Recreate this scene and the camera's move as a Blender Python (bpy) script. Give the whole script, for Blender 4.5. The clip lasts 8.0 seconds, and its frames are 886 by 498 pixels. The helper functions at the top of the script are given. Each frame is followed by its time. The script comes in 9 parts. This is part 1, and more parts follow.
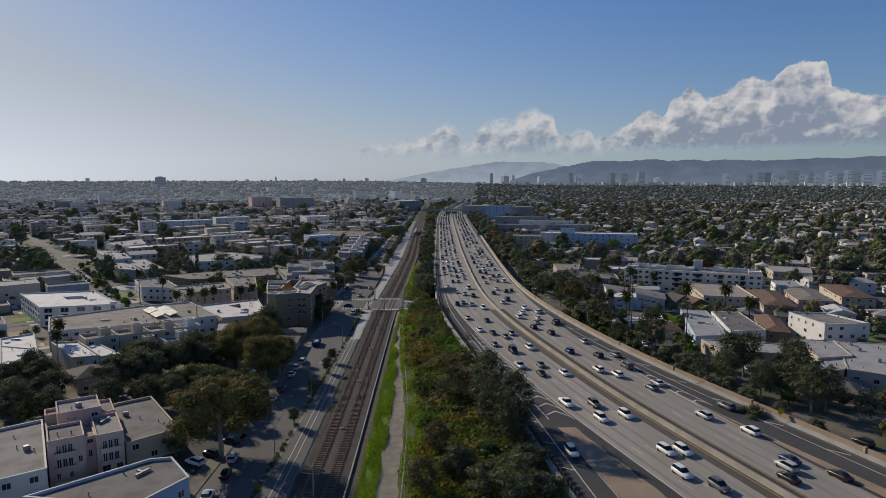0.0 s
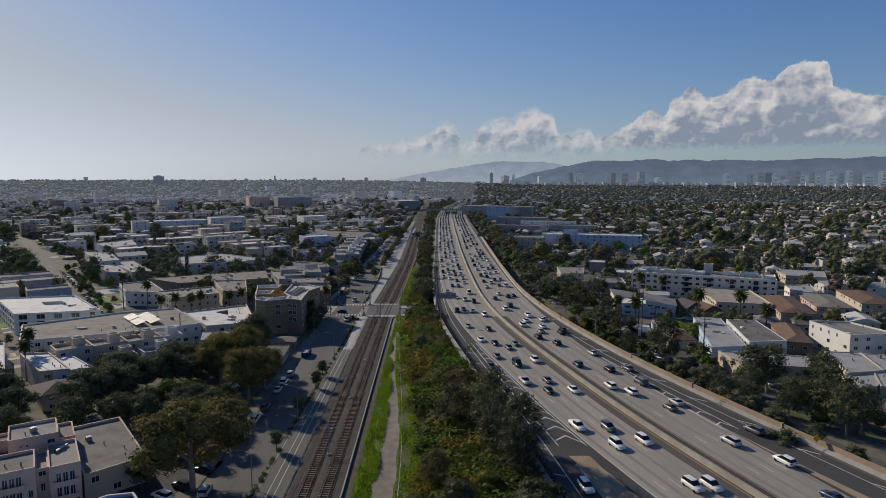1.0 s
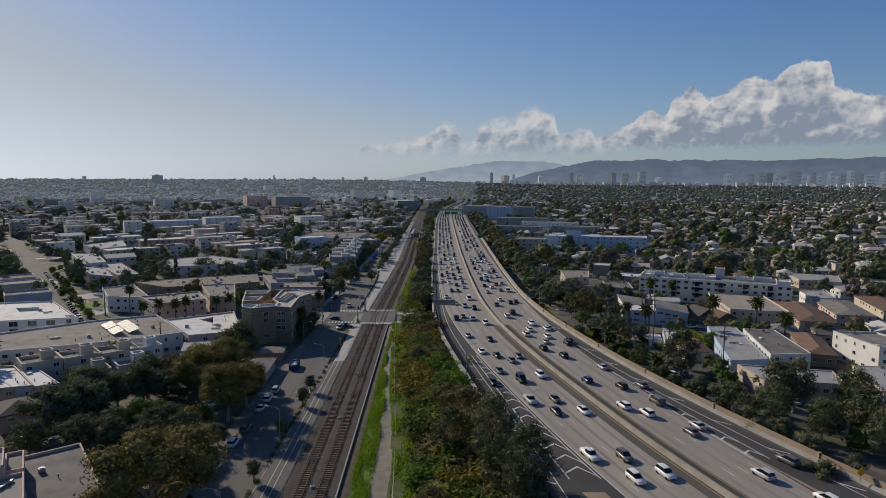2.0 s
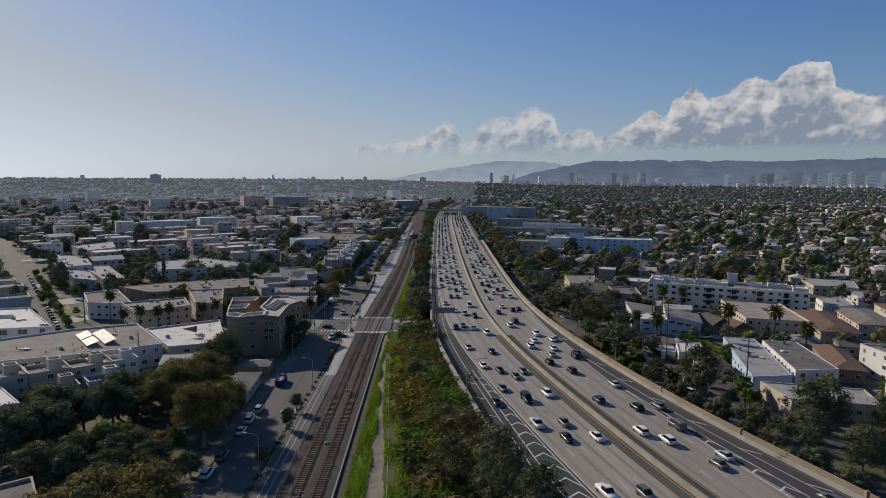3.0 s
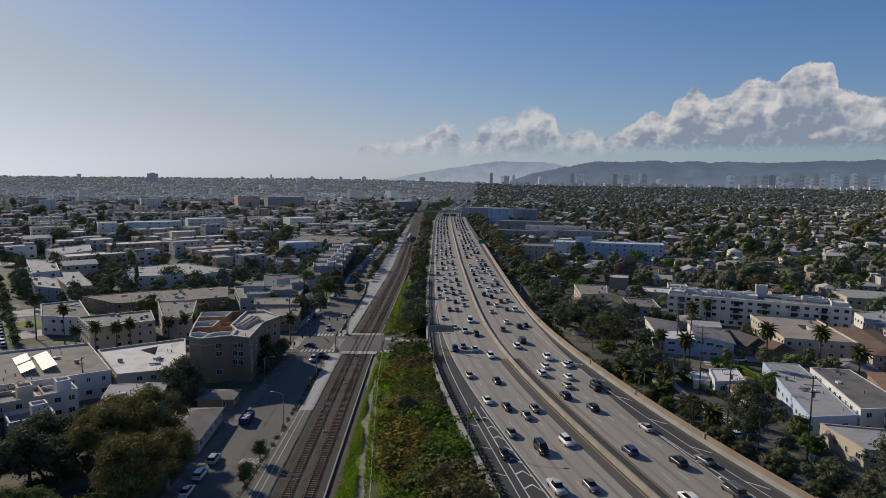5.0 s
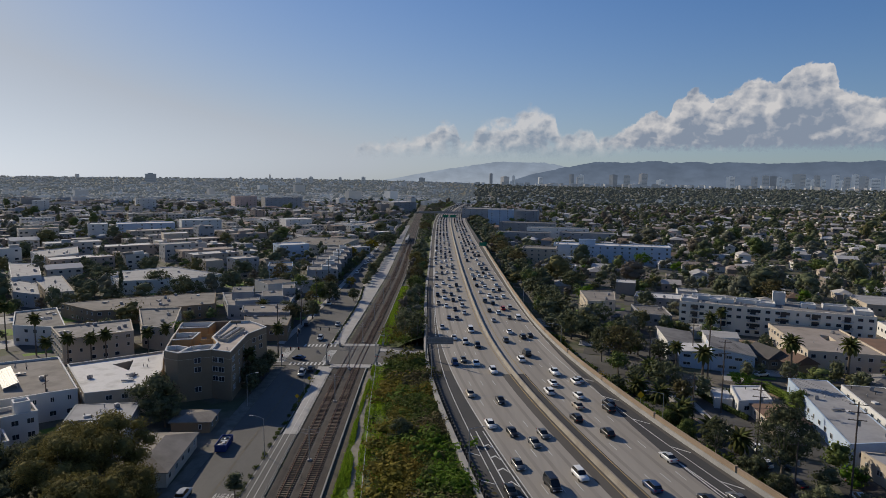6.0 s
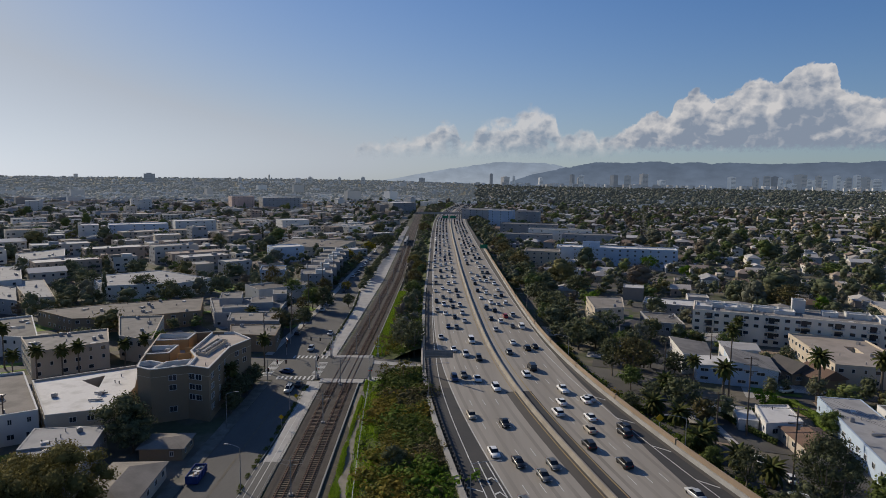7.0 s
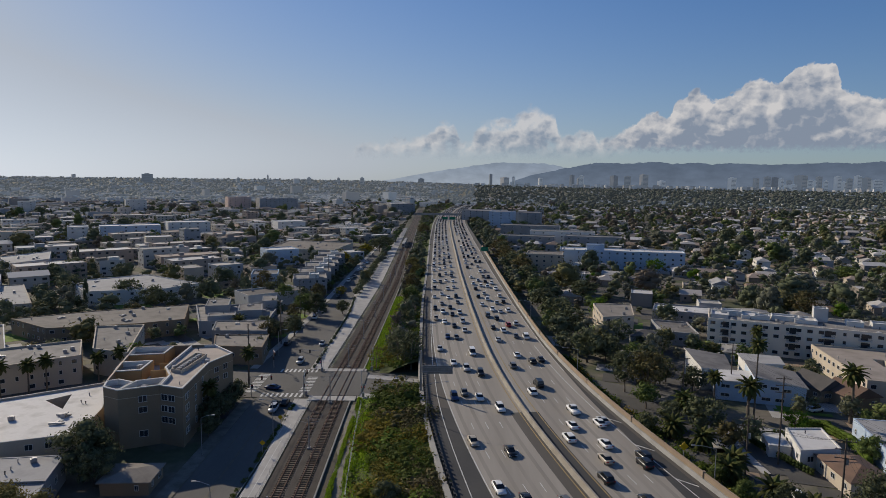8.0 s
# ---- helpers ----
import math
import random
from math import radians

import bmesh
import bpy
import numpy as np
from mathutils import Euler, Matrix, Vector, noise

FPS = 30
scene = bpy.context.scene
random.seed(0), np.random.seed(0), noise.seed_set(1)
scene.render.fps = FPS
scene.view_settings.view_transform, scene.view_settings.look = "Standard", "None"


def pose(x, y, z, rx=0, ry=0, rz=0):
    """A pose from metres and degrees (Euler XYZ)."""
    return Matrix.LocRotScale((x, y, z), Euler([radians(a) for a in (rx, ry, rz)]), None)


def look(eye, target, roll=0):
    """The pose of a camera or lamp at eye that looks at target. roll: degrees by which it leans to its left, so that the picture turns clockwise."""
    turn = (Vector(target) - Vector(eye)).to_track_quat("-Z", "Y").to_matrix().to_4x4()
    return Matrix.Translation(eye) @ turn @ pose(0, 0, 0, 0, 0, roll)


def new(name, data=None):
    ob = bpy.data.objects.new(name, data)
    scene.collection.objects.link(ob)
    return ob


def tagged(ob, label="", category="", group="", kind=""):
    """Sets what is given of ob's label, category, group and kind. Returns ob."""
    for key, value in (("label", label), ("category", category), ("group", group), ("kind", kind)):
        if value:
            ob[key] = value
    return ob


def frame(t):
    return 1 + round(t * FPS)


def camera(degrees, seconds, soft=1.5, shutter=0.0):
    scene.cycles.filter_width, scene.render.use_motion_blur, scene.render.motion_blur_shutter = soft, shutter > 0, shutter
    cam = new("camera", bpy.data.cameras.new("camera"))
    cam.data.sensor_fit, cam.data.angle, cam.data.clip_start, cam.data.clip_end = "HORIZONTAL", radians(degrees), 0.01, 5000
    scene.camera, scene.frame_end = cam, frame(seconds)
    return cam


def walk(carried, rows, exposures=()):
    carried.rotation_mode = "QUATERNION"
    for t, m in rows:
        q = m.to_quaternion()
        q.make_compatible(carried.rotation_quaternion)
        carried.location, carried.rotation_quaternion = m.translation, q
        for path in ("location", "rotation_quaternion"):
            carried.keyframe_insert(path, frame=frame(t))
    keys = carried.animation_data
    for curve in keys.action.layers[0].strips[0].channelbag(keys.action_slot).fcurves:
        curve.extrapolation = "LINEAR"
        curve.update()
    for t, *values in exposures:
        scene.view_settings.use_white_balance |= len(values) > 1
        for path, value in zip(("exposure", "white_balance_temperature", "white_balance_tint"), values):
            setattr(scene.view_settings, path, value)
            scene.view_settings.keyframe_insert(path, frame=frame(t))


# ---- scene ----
cam = camera(69.9, 8.0, 0.85)
METRES, EYE, TILT, LEAN, TURN = 120.0, 60.5, -6.35, 0.0, 0.0
ROWS = [
    (0.0, 0.0, 0.0, 0.0, -0.0, 0.0, 0.0),
    (0.5, 0.001, 0.0619, 0.0069, -0.01, -0.02, -0.05),
    (1.0, 0.0021, 0.1237, 0.0136, -0.03, -0.04, -0.11),
    (1.5, 0.0045, 0.1856, 0.0205, -0.03, -0.07, -0.16),
    (3.0, 0.0083, 0.3713, 0.0432, -0.08, -0.08, -0.36),
    (3.5, 0.0093, 0.4328, 0.0498, -0.1, -0.08, -0.44),
    (4.0, 0.0105, 0.4946, 0.0567, -0.11, -0.08, -0.49),
    (4.5, 0.0123, 0.5568, 0.0629, -0.11, -0.08, -0.55),
    (6.0, 0.016, 0.7458, 0.0833, -0.16, -0.02, -0.63),
    (6.5, 0.0178, 0.8075, 0.0898, -0.16, -0.02, -0.66),
    (7.0, 0.0192, 0.8694, 0.0967, -0.16, 0.0, -0.69),
    (7.5, 0.0203, 0.9314, 0.103, -0.18, 0.03, -0.71),
    (8.0, 0.0207, 0.9936, 0.1097, -0.21, 0.05, -0.7),
]
walk(cam, [(t, pose(0, 0, EYE, TILT, LEAN, TURN) @ pose(METRES * x, METRES * y, METRES * z, 90 + pitch, roll, yaw)) for t, x, y, z, yaw, pitch, roll in ROWS])

# ---- world, sun, exposure ----
SUN_AZ, SUN_EL = 46.5, 26.0          # degrees to the left of straight ahead, and above the horizon
world = bpy.data.worlds.new("sky")
scene.world = world
world.use_nodes = True
wn = world.node_tree
wn.nodes.clear()
sky = wn.nodes.new("ShaderNodeTexSky")
sky.sky_type = "NISHITA"
sky.sun_disc = False
sky.sun_elevation = radians(SUN_EL)
sky.sun_rotation = radians(-SUN_AZ)
sky.altitude = 60
sky.air_density, sky.dust_density, sky.ozone_density = 1.0, 0.3, 1.4
bg = wn.nodes.new("ShaderNodeBackground")
bg.inputs["Strength"].default_value = 0.064
wo = wn.nodes.new("ShaderNodeOutputWorld")
# marine haze: the bright low sky turns pale, the dark high sky stays blue
blue = wn.nodes.new("ShaderNodeMix")
blue.data_type, blue.blend_type = "RGBA", "MULTIPLY"
blue.inputs["Factor"].default_value = 1.0
blue.inputs["B"].default_value = (0.69, 0.95, 1.36, 1)
grey = wn.nodes.new("ShaderNodeRGBToBW")
pale = wn.nodes.new("ShaderNodeMix")
pale.data_type, pale.blend_type = "RGBA", "MULTIPLY"
pale.inputs["Factor"].default_value = 1.0
pale.inputs["B"].default_value = (1.37, 1.475, 1.66, 1)
amount = wn.nodes.new("ShaderNodeMapRange")
amount.inputs["From Min"].default_value, amount.inputs["From Max"].default_value = 3.2, 9.5
amount.inputs["To Min"].default_value, amount.inputs["To Max"].default_value = 0.0, 0.92
both = wn.nodes.new("ShaderNodeMix")
both.data_type = "RGBA"
wn.links.new(sky.outputs[0], blue.inputs["A"])
wn.links.new(sky.outputs[0], grey.inputs[0])
soft = wn.nodes.new("ShaderNodeMath")
soft.operation = "POWER"
soft.inputs[1].default_value = 0.71
wn.links.new(grey.outputs[0], soft.inputs[0])
wn.links.new(soft.outputs[0], pale.inputs["A"])
wn.links.new(grey.outputs[0], amount.inputs["Value"])
wn.links.new(amount.outputs["Result"], both.inputs["Factor"])
wn.links.new(blue.outputs["Result"], both.inputs["A"])
wn.links.new(pale.outputs["Result"], both.inputs["B"])
wn.links.new(both.outputs["Result"], bg.inputs[0])
wn.links.new(bg.outputs[0], wo.inputs[0])
sun_data = bpy.data.lights.new("sun", "SUN")
sun_data.energy, sun_data.angle, sun_data.color = 4.05, radians(0.55), (1.0, 0.88, 0.70)
sun = new("sun", sun_data)
sun_way = Vector((-math.sin(radians(SUN_AZ)) * math.cos(radians(SUN_EL)), math.cos(radians(SUN_AZ)) * math.cos(radians(SUN_EL)), math.sin(radians(SUN_EL))))
sun.matrix_world = look((0, 0, 300), Vector((0, 0, 300)) - sun_way)
scene.view_settings.exposure = 0.0

# ---- materials ----
def material(name, color, rough=0.8, second=None, scale=1.0, fine=0.0, fine_scale=20.0, metal=0.0, spread=0.0, island=0.0,
             bump=0.0, bump_scale=8.0, spec=0.3, stretch=(1, 1, 1), translucent=0.0, detail=4.0, sharp=(0.35, 0.65)):
    """Principled surface: two colours mixed by coarse noise, fine grain, optional variation from object to object or piece to piece."""
    m = bpy.data.materials.new(name)
    m.use_nodes = True
    nt = m.node_tree
    n, l = nt.nodes, nt.links
    p = n["Principled BSDF"]
    p.inputs["Roughness"].default_value = rough
    p.inputs["Metallic"].default_value = metal
    p.inputs["Specular IOR Level"].default_value = spec
    co = n.new("ShaderNodeTexCoord")
    mp = n.new("ShaderNodeMapping")
    mp.inputs["Scale"].default_value = stretch
    l.new(co.outputs["Object"], mp.inputs[0])
    out = None
    if second is not None:
        no = n.new("ShaderNodeTexNoise")
        no.inputs["Scale"].default_value, no.inputs["Detail"].default_value = scale, detail
        l.new(mp.outputs[0], no.inputs["Vector"])
        ra = n.new("ShaderNodeMapRange")
        ra.inputs["From Min"].default_value, ra.inputs["From Max"].default_value = sharp
        l.new(no.outputs["Fac"], ra.inputs["Value"])
        mi = n.new("ShaderNodeMix")
        mi.data_type = "RGBA"
        mi.inputs["A"].default_value, mi.inputs["B"].default_value = (*color, 1), (*second, 1)
        l.new(ra.outputs["Result"], mi.inputs["Factor"])
        out = mi.outputs["Result"]
    def shade(value_socket, low, high):
        nonlocal out
        ra2 = n.new("ShaderNodeMapRange")
        ra2.inputs["To Min"].default_value, ra2.inputs["To Max"].default_value = low, high
        l.new(value_socket, ra2.inputs["Value"])
        hs = n.new("ShaderNodeHueSaturation")
        if out is None:
            hs.inputs["Color"].default_value = (*color, 1)
        else:
            l.new(out, hs.inputs["Color"])
        l.new(ra2.outputs["Result"], hs.inputs["Value"])
        out = hs.outputs["Color"]
    if fine:
        nf = n.new("ShaderNodeTexNoise")
        nf.inputs["Scale"].default_value, nf.inputs["Detail"].default_value = fine_scale, 3.0
        l.new(mp.outputs[0], nf.inputs["Vector"])
        shade(nf.outputs["Fac"], 1 - fine, 1 + fine)
    if spread:
        oi = n.new("ShaderNodeObjectInfo")
        shade(oi.outputs["Random"], 1 - spread, 1 + spread)
    if island:
        ge = n.new("ShaderNodeNewGeometry")
        shade(ge.outputs["Random Per Island"], 1 - island, 1 + island)
    if out is None:
        p.inputs["Base Color"].default_value = (*color, 1)
    else:
        l.new(out, p.inputs["Base Color"])
    if bump:
        nb = n.new("ShaderNodeTexNoise")
        nb.inputs["Scale"].default_value, nb.inputs["Detail"].default_value = bump_scale, 4.0
        l.new(mp.outputs[0], nb.inputs["Vector"])
        bu = n.new("ShaderNodeBump")
        bu.inputs["Strength"].default_value, bu.inputs["Distance"].default_value = bump, 0.05
        l.new(nb.outputs["Fac"], bu.inputs["Height"])
        l.new(bu.outputs[0], p.inputs["Normal"])
    if translucent:
        tr = n.new("ShaderNodeBsdfTranslucent")
        if out is None:
            tr.inputs["Color"].default_value = (*color, 1)
        else:
            l.new(out, tr.inputs["Color"])
        mx = n.new("ShaderNodeMixShader")
        mx.inputs["Fac"].default_value = translucent
        l.new(p.outputs[0], mx.inputs[1])
        l.new(tr.outputs[0], mx.inputs[2])
        l.new(mx.outputs[0], n["Material Output"].inputs["Surface"])
    return m


def hued(name, colors, rough=0.75, fine=0.12, fine_scale=0.8, bump=0.0, island=False):
    """A finish that takes one of several real colours from thing to thing (or from piece to piece)."""
    m = material(name, colors[0], rough, fine=fine, fine_scale=fine_scale, bump=bump)
    nt = m.node_tree
    n, l = nt.nodes, nt.links
    ramp = n.new("ShaderNodeValToRGB")
    ramp.color_ramp.interpolation = "CONSTANT"
    e = ramp.color_ramp.elements
    while len(e) > 1:
        e.remove(e[-1])
    e[0].position, e[0].color = 0.0, (*colors[0], 1)
    for i, c in enumerate(colors[1:], 1):
        k = e.new(i / len(colors))
        k.color = (*c, 1)
    if island:
        l.new(n.new("ShaderNodeNewGeometry").outputs["Random Per Island"], ramp.inputs[0])
    else:
        l.new(n.new("ShaderNodeObjectInfo").outputs["Random"], ramp.inputs[0])
    hs = next(x for x in n if x.type == "HUE_SAT")
    l.new(ramp.outputs[0], hs.inputs["Color"])
    return m


M = {
    "ground": material("city_ground", (0.155, 0.138, 0.112), 0.95, (0.080, 0.090, 0.050), 0.07, 0.3, 0.5, detail=6, sharp=(0.42, 0.58)),
    "asphalt": material("asphalt", (0.045, 0.045, 0.047), 0.9, (0.062, 0.06, 0.058), 0.12, 0.12, 3.0, bump=0.2, bump_scale=30),
    "asphalt_old": material("old_asphalt", (0.075, 0.072, 0.07), 0.9, (0.10, 0.097, 0.092), 0.1, 0.12, 2.0, bump=0.2, bump_scale=25),
    "boulevard": material("worn_pale_asphalt", (0.106, 0.102, 0.096), 0.9, (0.136, 0.131, 0.122), 0.09, 0.1, 2.0, bump=0.2, bump_scale=25, stretch=(1, 0.35, 1)),
    "verge_earth": material("dark_verge_earth", (0.115, 0.095, 0.07), 0.95, (0.075, 0.07, 0.045), 0.5, 0.2, 3.0, bump=0.3),
    "freeway": material("freeway_concrete", (0.268, 0.244, 0.212), 0.85, (0.332, 0.304, 0.266), 0.09, 0.10, 0.9, stretch=(1, 0.05, 1)),
    "lane_stain": material("oil_stained_concrete", (0.215, 0.195, 0.171), 0.85, (0.275, 0.252, 0.222), 0.25, 0.08, 0.9, stretch=(1, 0.06, 1), sharp=(0.3, 0.7)),
    "freeway_dark": material("freeway_asphalt", (0.05, 0.05, 0.052), 0.9, (0.068, 0.066, 0.064), 0.08, 0.1, 1.5),
    "shoulder": material("shoulder_asphalt", (0.088, 0.08, 0.071), 0.9, (0.115, 0.105, 0.094), 0.08, 0.1, 1.5, stretch=(1, 0.2, 1)),
    "paint_white": material("white_road_paint", (0.62, 0.62, 0.6), 0.7, (0.45, 0.45, 0.43), 0.8),
    "paint_yellow": material("yellow_road_paint", (0.36, 0.26, 0.11), 0.7, (0.28, 0.21, 0.11), 0.8),
    "paint_faded": material("faded_road_paint", (0.16, 0.135, 0.09), 0.8, (0.10, 0.09, 0.075), 0.6),
    "concrete": material("concrete", (0.34, 0.33, 0.31), 0.9, (0.27, 0.26, 0.245), 0.3, 0.08, 4.0, bump=0.15),
    "barrier": material("barrier_concrete", (0.33, 0.30, 0.25), 0.9, (0.25, 0.22, 0.18), 0.25, 0.1, 3.0),
    "sidewalk": material("sidewalk_concrete", (0.43, 0.415, 0.395), 0.9, (0.35, 0.335, 0.315), 0.3, 0.08, 4.0),
    "wall_tan": material("tan_block_wall", (0.33, 0.25, 0.175), 0.9, (0.27, 0.2, 0.14), 0.15, 0.1, 2.0),
    "dirt": material("bare_dirt", (0.33, 0.25, 0.18), 0.95, (0.26, 0.195, 0.14), 0.15, 0.15, 2.0, bump=0.3),
    "path": material("gravel_path", (0.255, 0.23, 0.19), 0.95, (0.18, 0.165, 0.13), 0.4, 0.2, 5.0, bump=0.3),
    "slope": material("slope_soil", (0.09, 0.10, 0.035), 0.95, (0.065, 0.085, 0.025), 0.15, 0.3, 1.2, bump=0.4),
    "grass": material("fresh_grass", (0.20, 0.31, 0.028), 0.8, (0.25, 0.34, 0.035), 0.4, 0.0, island=0.3, translucent=0.3),
    "turf": material("turf", (0.12, 0.21, 0.030), 0.95, (0.15, 0.20, 0.04), 0.3, 0.25, 3.0, bump=0.4),
    "ballast": material("track_ballast", (0.055, 0.047, 0.042), 0.95, (0.075, 0.065, 0.056), 0.3, 0.3, 9.0, bump=0.5, bump_scale=12),
    "tie": material("concrete_tie", (0.18, 0.135, 0.098), 0.9, island=0.25),
    "rail": material("rusty_rail", (0.20, 0.10, 0.055), 0.5, (0.14, 0.075, 0.045), 0.8, metal=0.5),
    "steel": material("galvanised_steel", (0.35, 0.35, 0.36), 0.5, (0.28, 0.28, 0.29), 0.8, metal=0.6),
    "dark_steel": material("dark_steel", (0.05, 0.05, 0.05), 0.6, metal=0.3),
    "pole_wood": material("weathered_pole_wood", (0.13, 0.10, 0.08), 0.9, (0.09, 0.07, 0.055), 2.0, 0.1, 10),
    "bark": material("bark", (0.11, 0.085, 0.065), 0.95, (0.17, 0.14, 0.11), 1.5, 0.2, 8.0, bump=0.5),
    "bark_pale": material("pale_bark", (0.30, 0.26, 0.21), 0.9, (0.19, 0.155, 0.12), 1.2, 0.15, 6.0, bump=0.4),
    "leaf_dark": material("dark_leaves", (0.098, 0.110, 0.060), 0.6, (0.130, 0.140, 0.078), 0.25, island=0.3, spread=0.2, translucent=0.25),
    "leaf_olive": material("olive_leaves", (0.190, 0.160, 0.056), 0.6, (0.132, 0.122, 0.045), 0.25, island=0.35, spread=0.15, translucent=0.25),
    "leaf_green": material("green_leaves", (0.098, 0.132, 0.042), 0.6, (0.125, 0.155, 0.050), 0.3, island=0.3, spread=0.2, translucent=0.3),
    "leaf_bright": material("bright_leaves", (0.12, 0.20, 0.025), 0.75, (0.09, 0.16, 0.02), 0.3, island=0.35, translucent=0.35),
    "leaf_yellow": material("yellow_flowering_leaves", (0.24, 0.19, 0.02), 0.75, (0.12, 0.12, 0.02), 0.3, island=0.35, translucent=0.3),
    "leaf_brown": material("brownish_leaves", (0.150, 0.118, 0.058), 0.8, (0.110, 0.102, 0.042), 0.3, island=0.3, translucent=0.2),
    "leaf_grey": material("grey_green_leaves", (0.18, 0.18, 0.108), 0.65, (0.13, 0.138, 0.078), 0.25, island=0.28, translucent=0.25),
    "shrub_green": material("green_shrub_leaves", (0.135, 0.190, 0.034), 0.65, (0.100, 0.150, 0.028), 0.12, island=0.22, translucent=0.35),
    "shrub_olive": material("rust_olive_shrub_leaves", (0.22, 0.165, 0.035), 0.65, (0.165, 0.155, 0.032), 0.12, island=0.22, translucent=0.3),
    "shrub_dark": material("dark_shrub_leaves", (0.080, 0.105, 0.026), 0.65, (0.10, 0.125, 0.032), 0.12, island=0.25, translucent=0.25),
    "shrub_dry": material("dry_shrub_twigs", (0.145, 0.118, 0.060), 0.8, (0.11, 0.10, 0.045), 0.12, island=0.25, translucent=0.15),
    "wood_dark": material("dark_wood_leaves", (0.098, 0.113, 0.066), 0.8, (0.130, 0.143, 0.084), 0.05, island=0.18, translucent=0.12),
    "wood_grey": material("grey_green_wood_leaves", (0.160, 0.162, 0.118), 0.8, (0.120, 0.126, 0.090), 0.05, island=0.18, translucent=0.12),
    "wood_green": material("green_wood_leaves", (0.110, 0.142, 0.050), 0.8, (0.138, 0.165, 0.060), 0.05, island=0.2, translucent=0.18),
    "wood_olive": material("olive_wood_leaves", (0.165, 0.152, 0.066), 0.8, (0.130, 0.125, 0.056), 0.05, island=0.2, translucent=0.15),
    "wood_brown": material("brownish_wood_twigs", (0.165, 0.135, 0.105), 0.85, (0.125, 0.108, 0.082), 0.05, island=0.2, translucent=0.05),
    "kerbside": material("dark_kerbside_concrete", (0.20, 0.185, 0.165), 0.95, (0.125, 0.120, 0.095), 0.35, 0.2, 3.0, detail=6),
    "palm": material("palm_fronds", (0.055, 0.075, 0.022), 0.7, (0.10, 0.095, 0.035), 0.6, island=0.3, translucent=0.25),
    "tyre": material("tyre_rubber", (0.015, 0.015, 0.016), 0.8),
    "car_glass": material("car_glass", (0.012, 0.014, 0.016), 0.08, spec=0.6),
    "headlight": material("headlight_lens", (0.7, 0.7, 0.7), 0.15),
    "taillight": material("taillight_lens", (0.3, 0.015, 0.012), 0.25),
    "pane": material("window_glass", (0.025, 0.032, 0.04), 0.1, spec=0.6),
    "frame_white": material("white_window_frame", (0.55, 0.55, 0.54), 0.6),
    "roof_grey": material("grey_roofing", (0.225, 0.212, 0.20), 0.9, (0.145, 0.135, 0.127), 0.22, 0.12, 1.5, spread=0.25, detail=7, sharp=(0.42, 0.68)),
    "roof_white": material("white_roof_coating", (0.60, 0.585, 0.57), 0.8, (0.40, 0.385, 0.365), 0.22, 0.08, 1.5, detail=7, sharp=(0.5, 0.75)),
    "roof_pale": material("pale_grey_roofing", (0.34, 0.335, 0.335), 0.9, (0.26, 0.255, 0.255), 0.22, 0.1, 1.5, detail=7, sharp=(0.45, 0.72)),
    "roof_tan": material("tan_gravel_roof", (0.235, 0.212, 0.188), 0.95, (0.165, 0.148, 0.130), 0.22, 0.12, 2.5, spread=0.15, detail=7, sharp=(0.42, 0.7)),
    "roof_brown": material("brown_shingle_roof", (0.16, 0.10, 0.072), 0.9, (0.12, 0.08, 0.06), 0.3, 0.15, 4.0, spread=0.25),
    "roof_dark": material("dark_shingle_roof", (0.085, 0.08, 0.078), 0.9, (0.11, 0.10, 0.095), 0.3, 0.15, 4.0, spread=0.25),
    "stucco_white": material("white_stucco", (0.62, 0.61, 0.585), 0.9, (0.55, 0.535, 0.51), 0.15, 0.05, 3.0, spread=0.1),
    "stucco_bright": material("bright_white_stucco", (0.80, 0.71, 0.585), 0.9, (0.72, 0.63, 0.52), 0.12, 0.05, 3.0),
    "stucco_cream": material("cream_stucco", (0.5, 0.43, 0.34), 0.9, (0.43, 0.37, 0.3), 0.15, 0.05, 3.0, spread=0.12),
    "stucco_pink": material("pale_pink_stucco", (0.60, 0.44, 0.375), 0.9, (0.52, 0.385, 0.33), 0.2, 0.05, 3.0),
    "stucco_brown": material("taupe_stucco", (0.255, 0.195, 0.132), 0.9, (0.22, 0.168, 0.115), 0.15, 0.05, 3.0),
    "roof_sand": material("sand_coloured_roofing", (0.40, 0.345, 0.30), 0.95, (0.31, 0.27, 0.235), 0.22, 0.12, 2.5, spread=0.15, detail=7, sharp=(0.42, 0.7)),
    "stucco_orange": material("ochre_stucco", (0.44, 0.285, 0.13), 0.9, (0.38, 0.245, 0.115), 0.2, 0.05, 3.0),
    "stucco_blue": material("pale_blue_siding", (0.42, 0.51, 0.62), 0.85, (0.37, 0.45, 0.56), 0.2, 0.05, 3.0),
    "stucco_grey": material("grey_stucco", (0.33, 0.33, 0.33), 0.9, (0.28, 0.28, 0.285), 0.2, 0.06, 3.0, spread=0.15),
    # pale base colour stands in for sky and sun reflected by the panels
    "solar": material("solar_panel_glass", (0.36, 0.35, 0.335), 0.55, (0.30, 0.295, 0.285), 0.5),
    "green_sign": material("green_sign_face", (0.01, 0.16, 0.09), 0.5),
    "yellow_sign": material("yellow_sign_face", (0.6, 0.35, 0.01), 0.5),
    "grey_sign": material("grey_sign_back", (0.27, 0.275, 0.28), 0.5, (0.22, 0.225, 0.23), 0.6, metal=0.3),
    "blue_bin": material("blue_painted_steel", (0.02, 0.05, 0.20), 0.5, (0.015, 0.04, 0.15), 1.0),
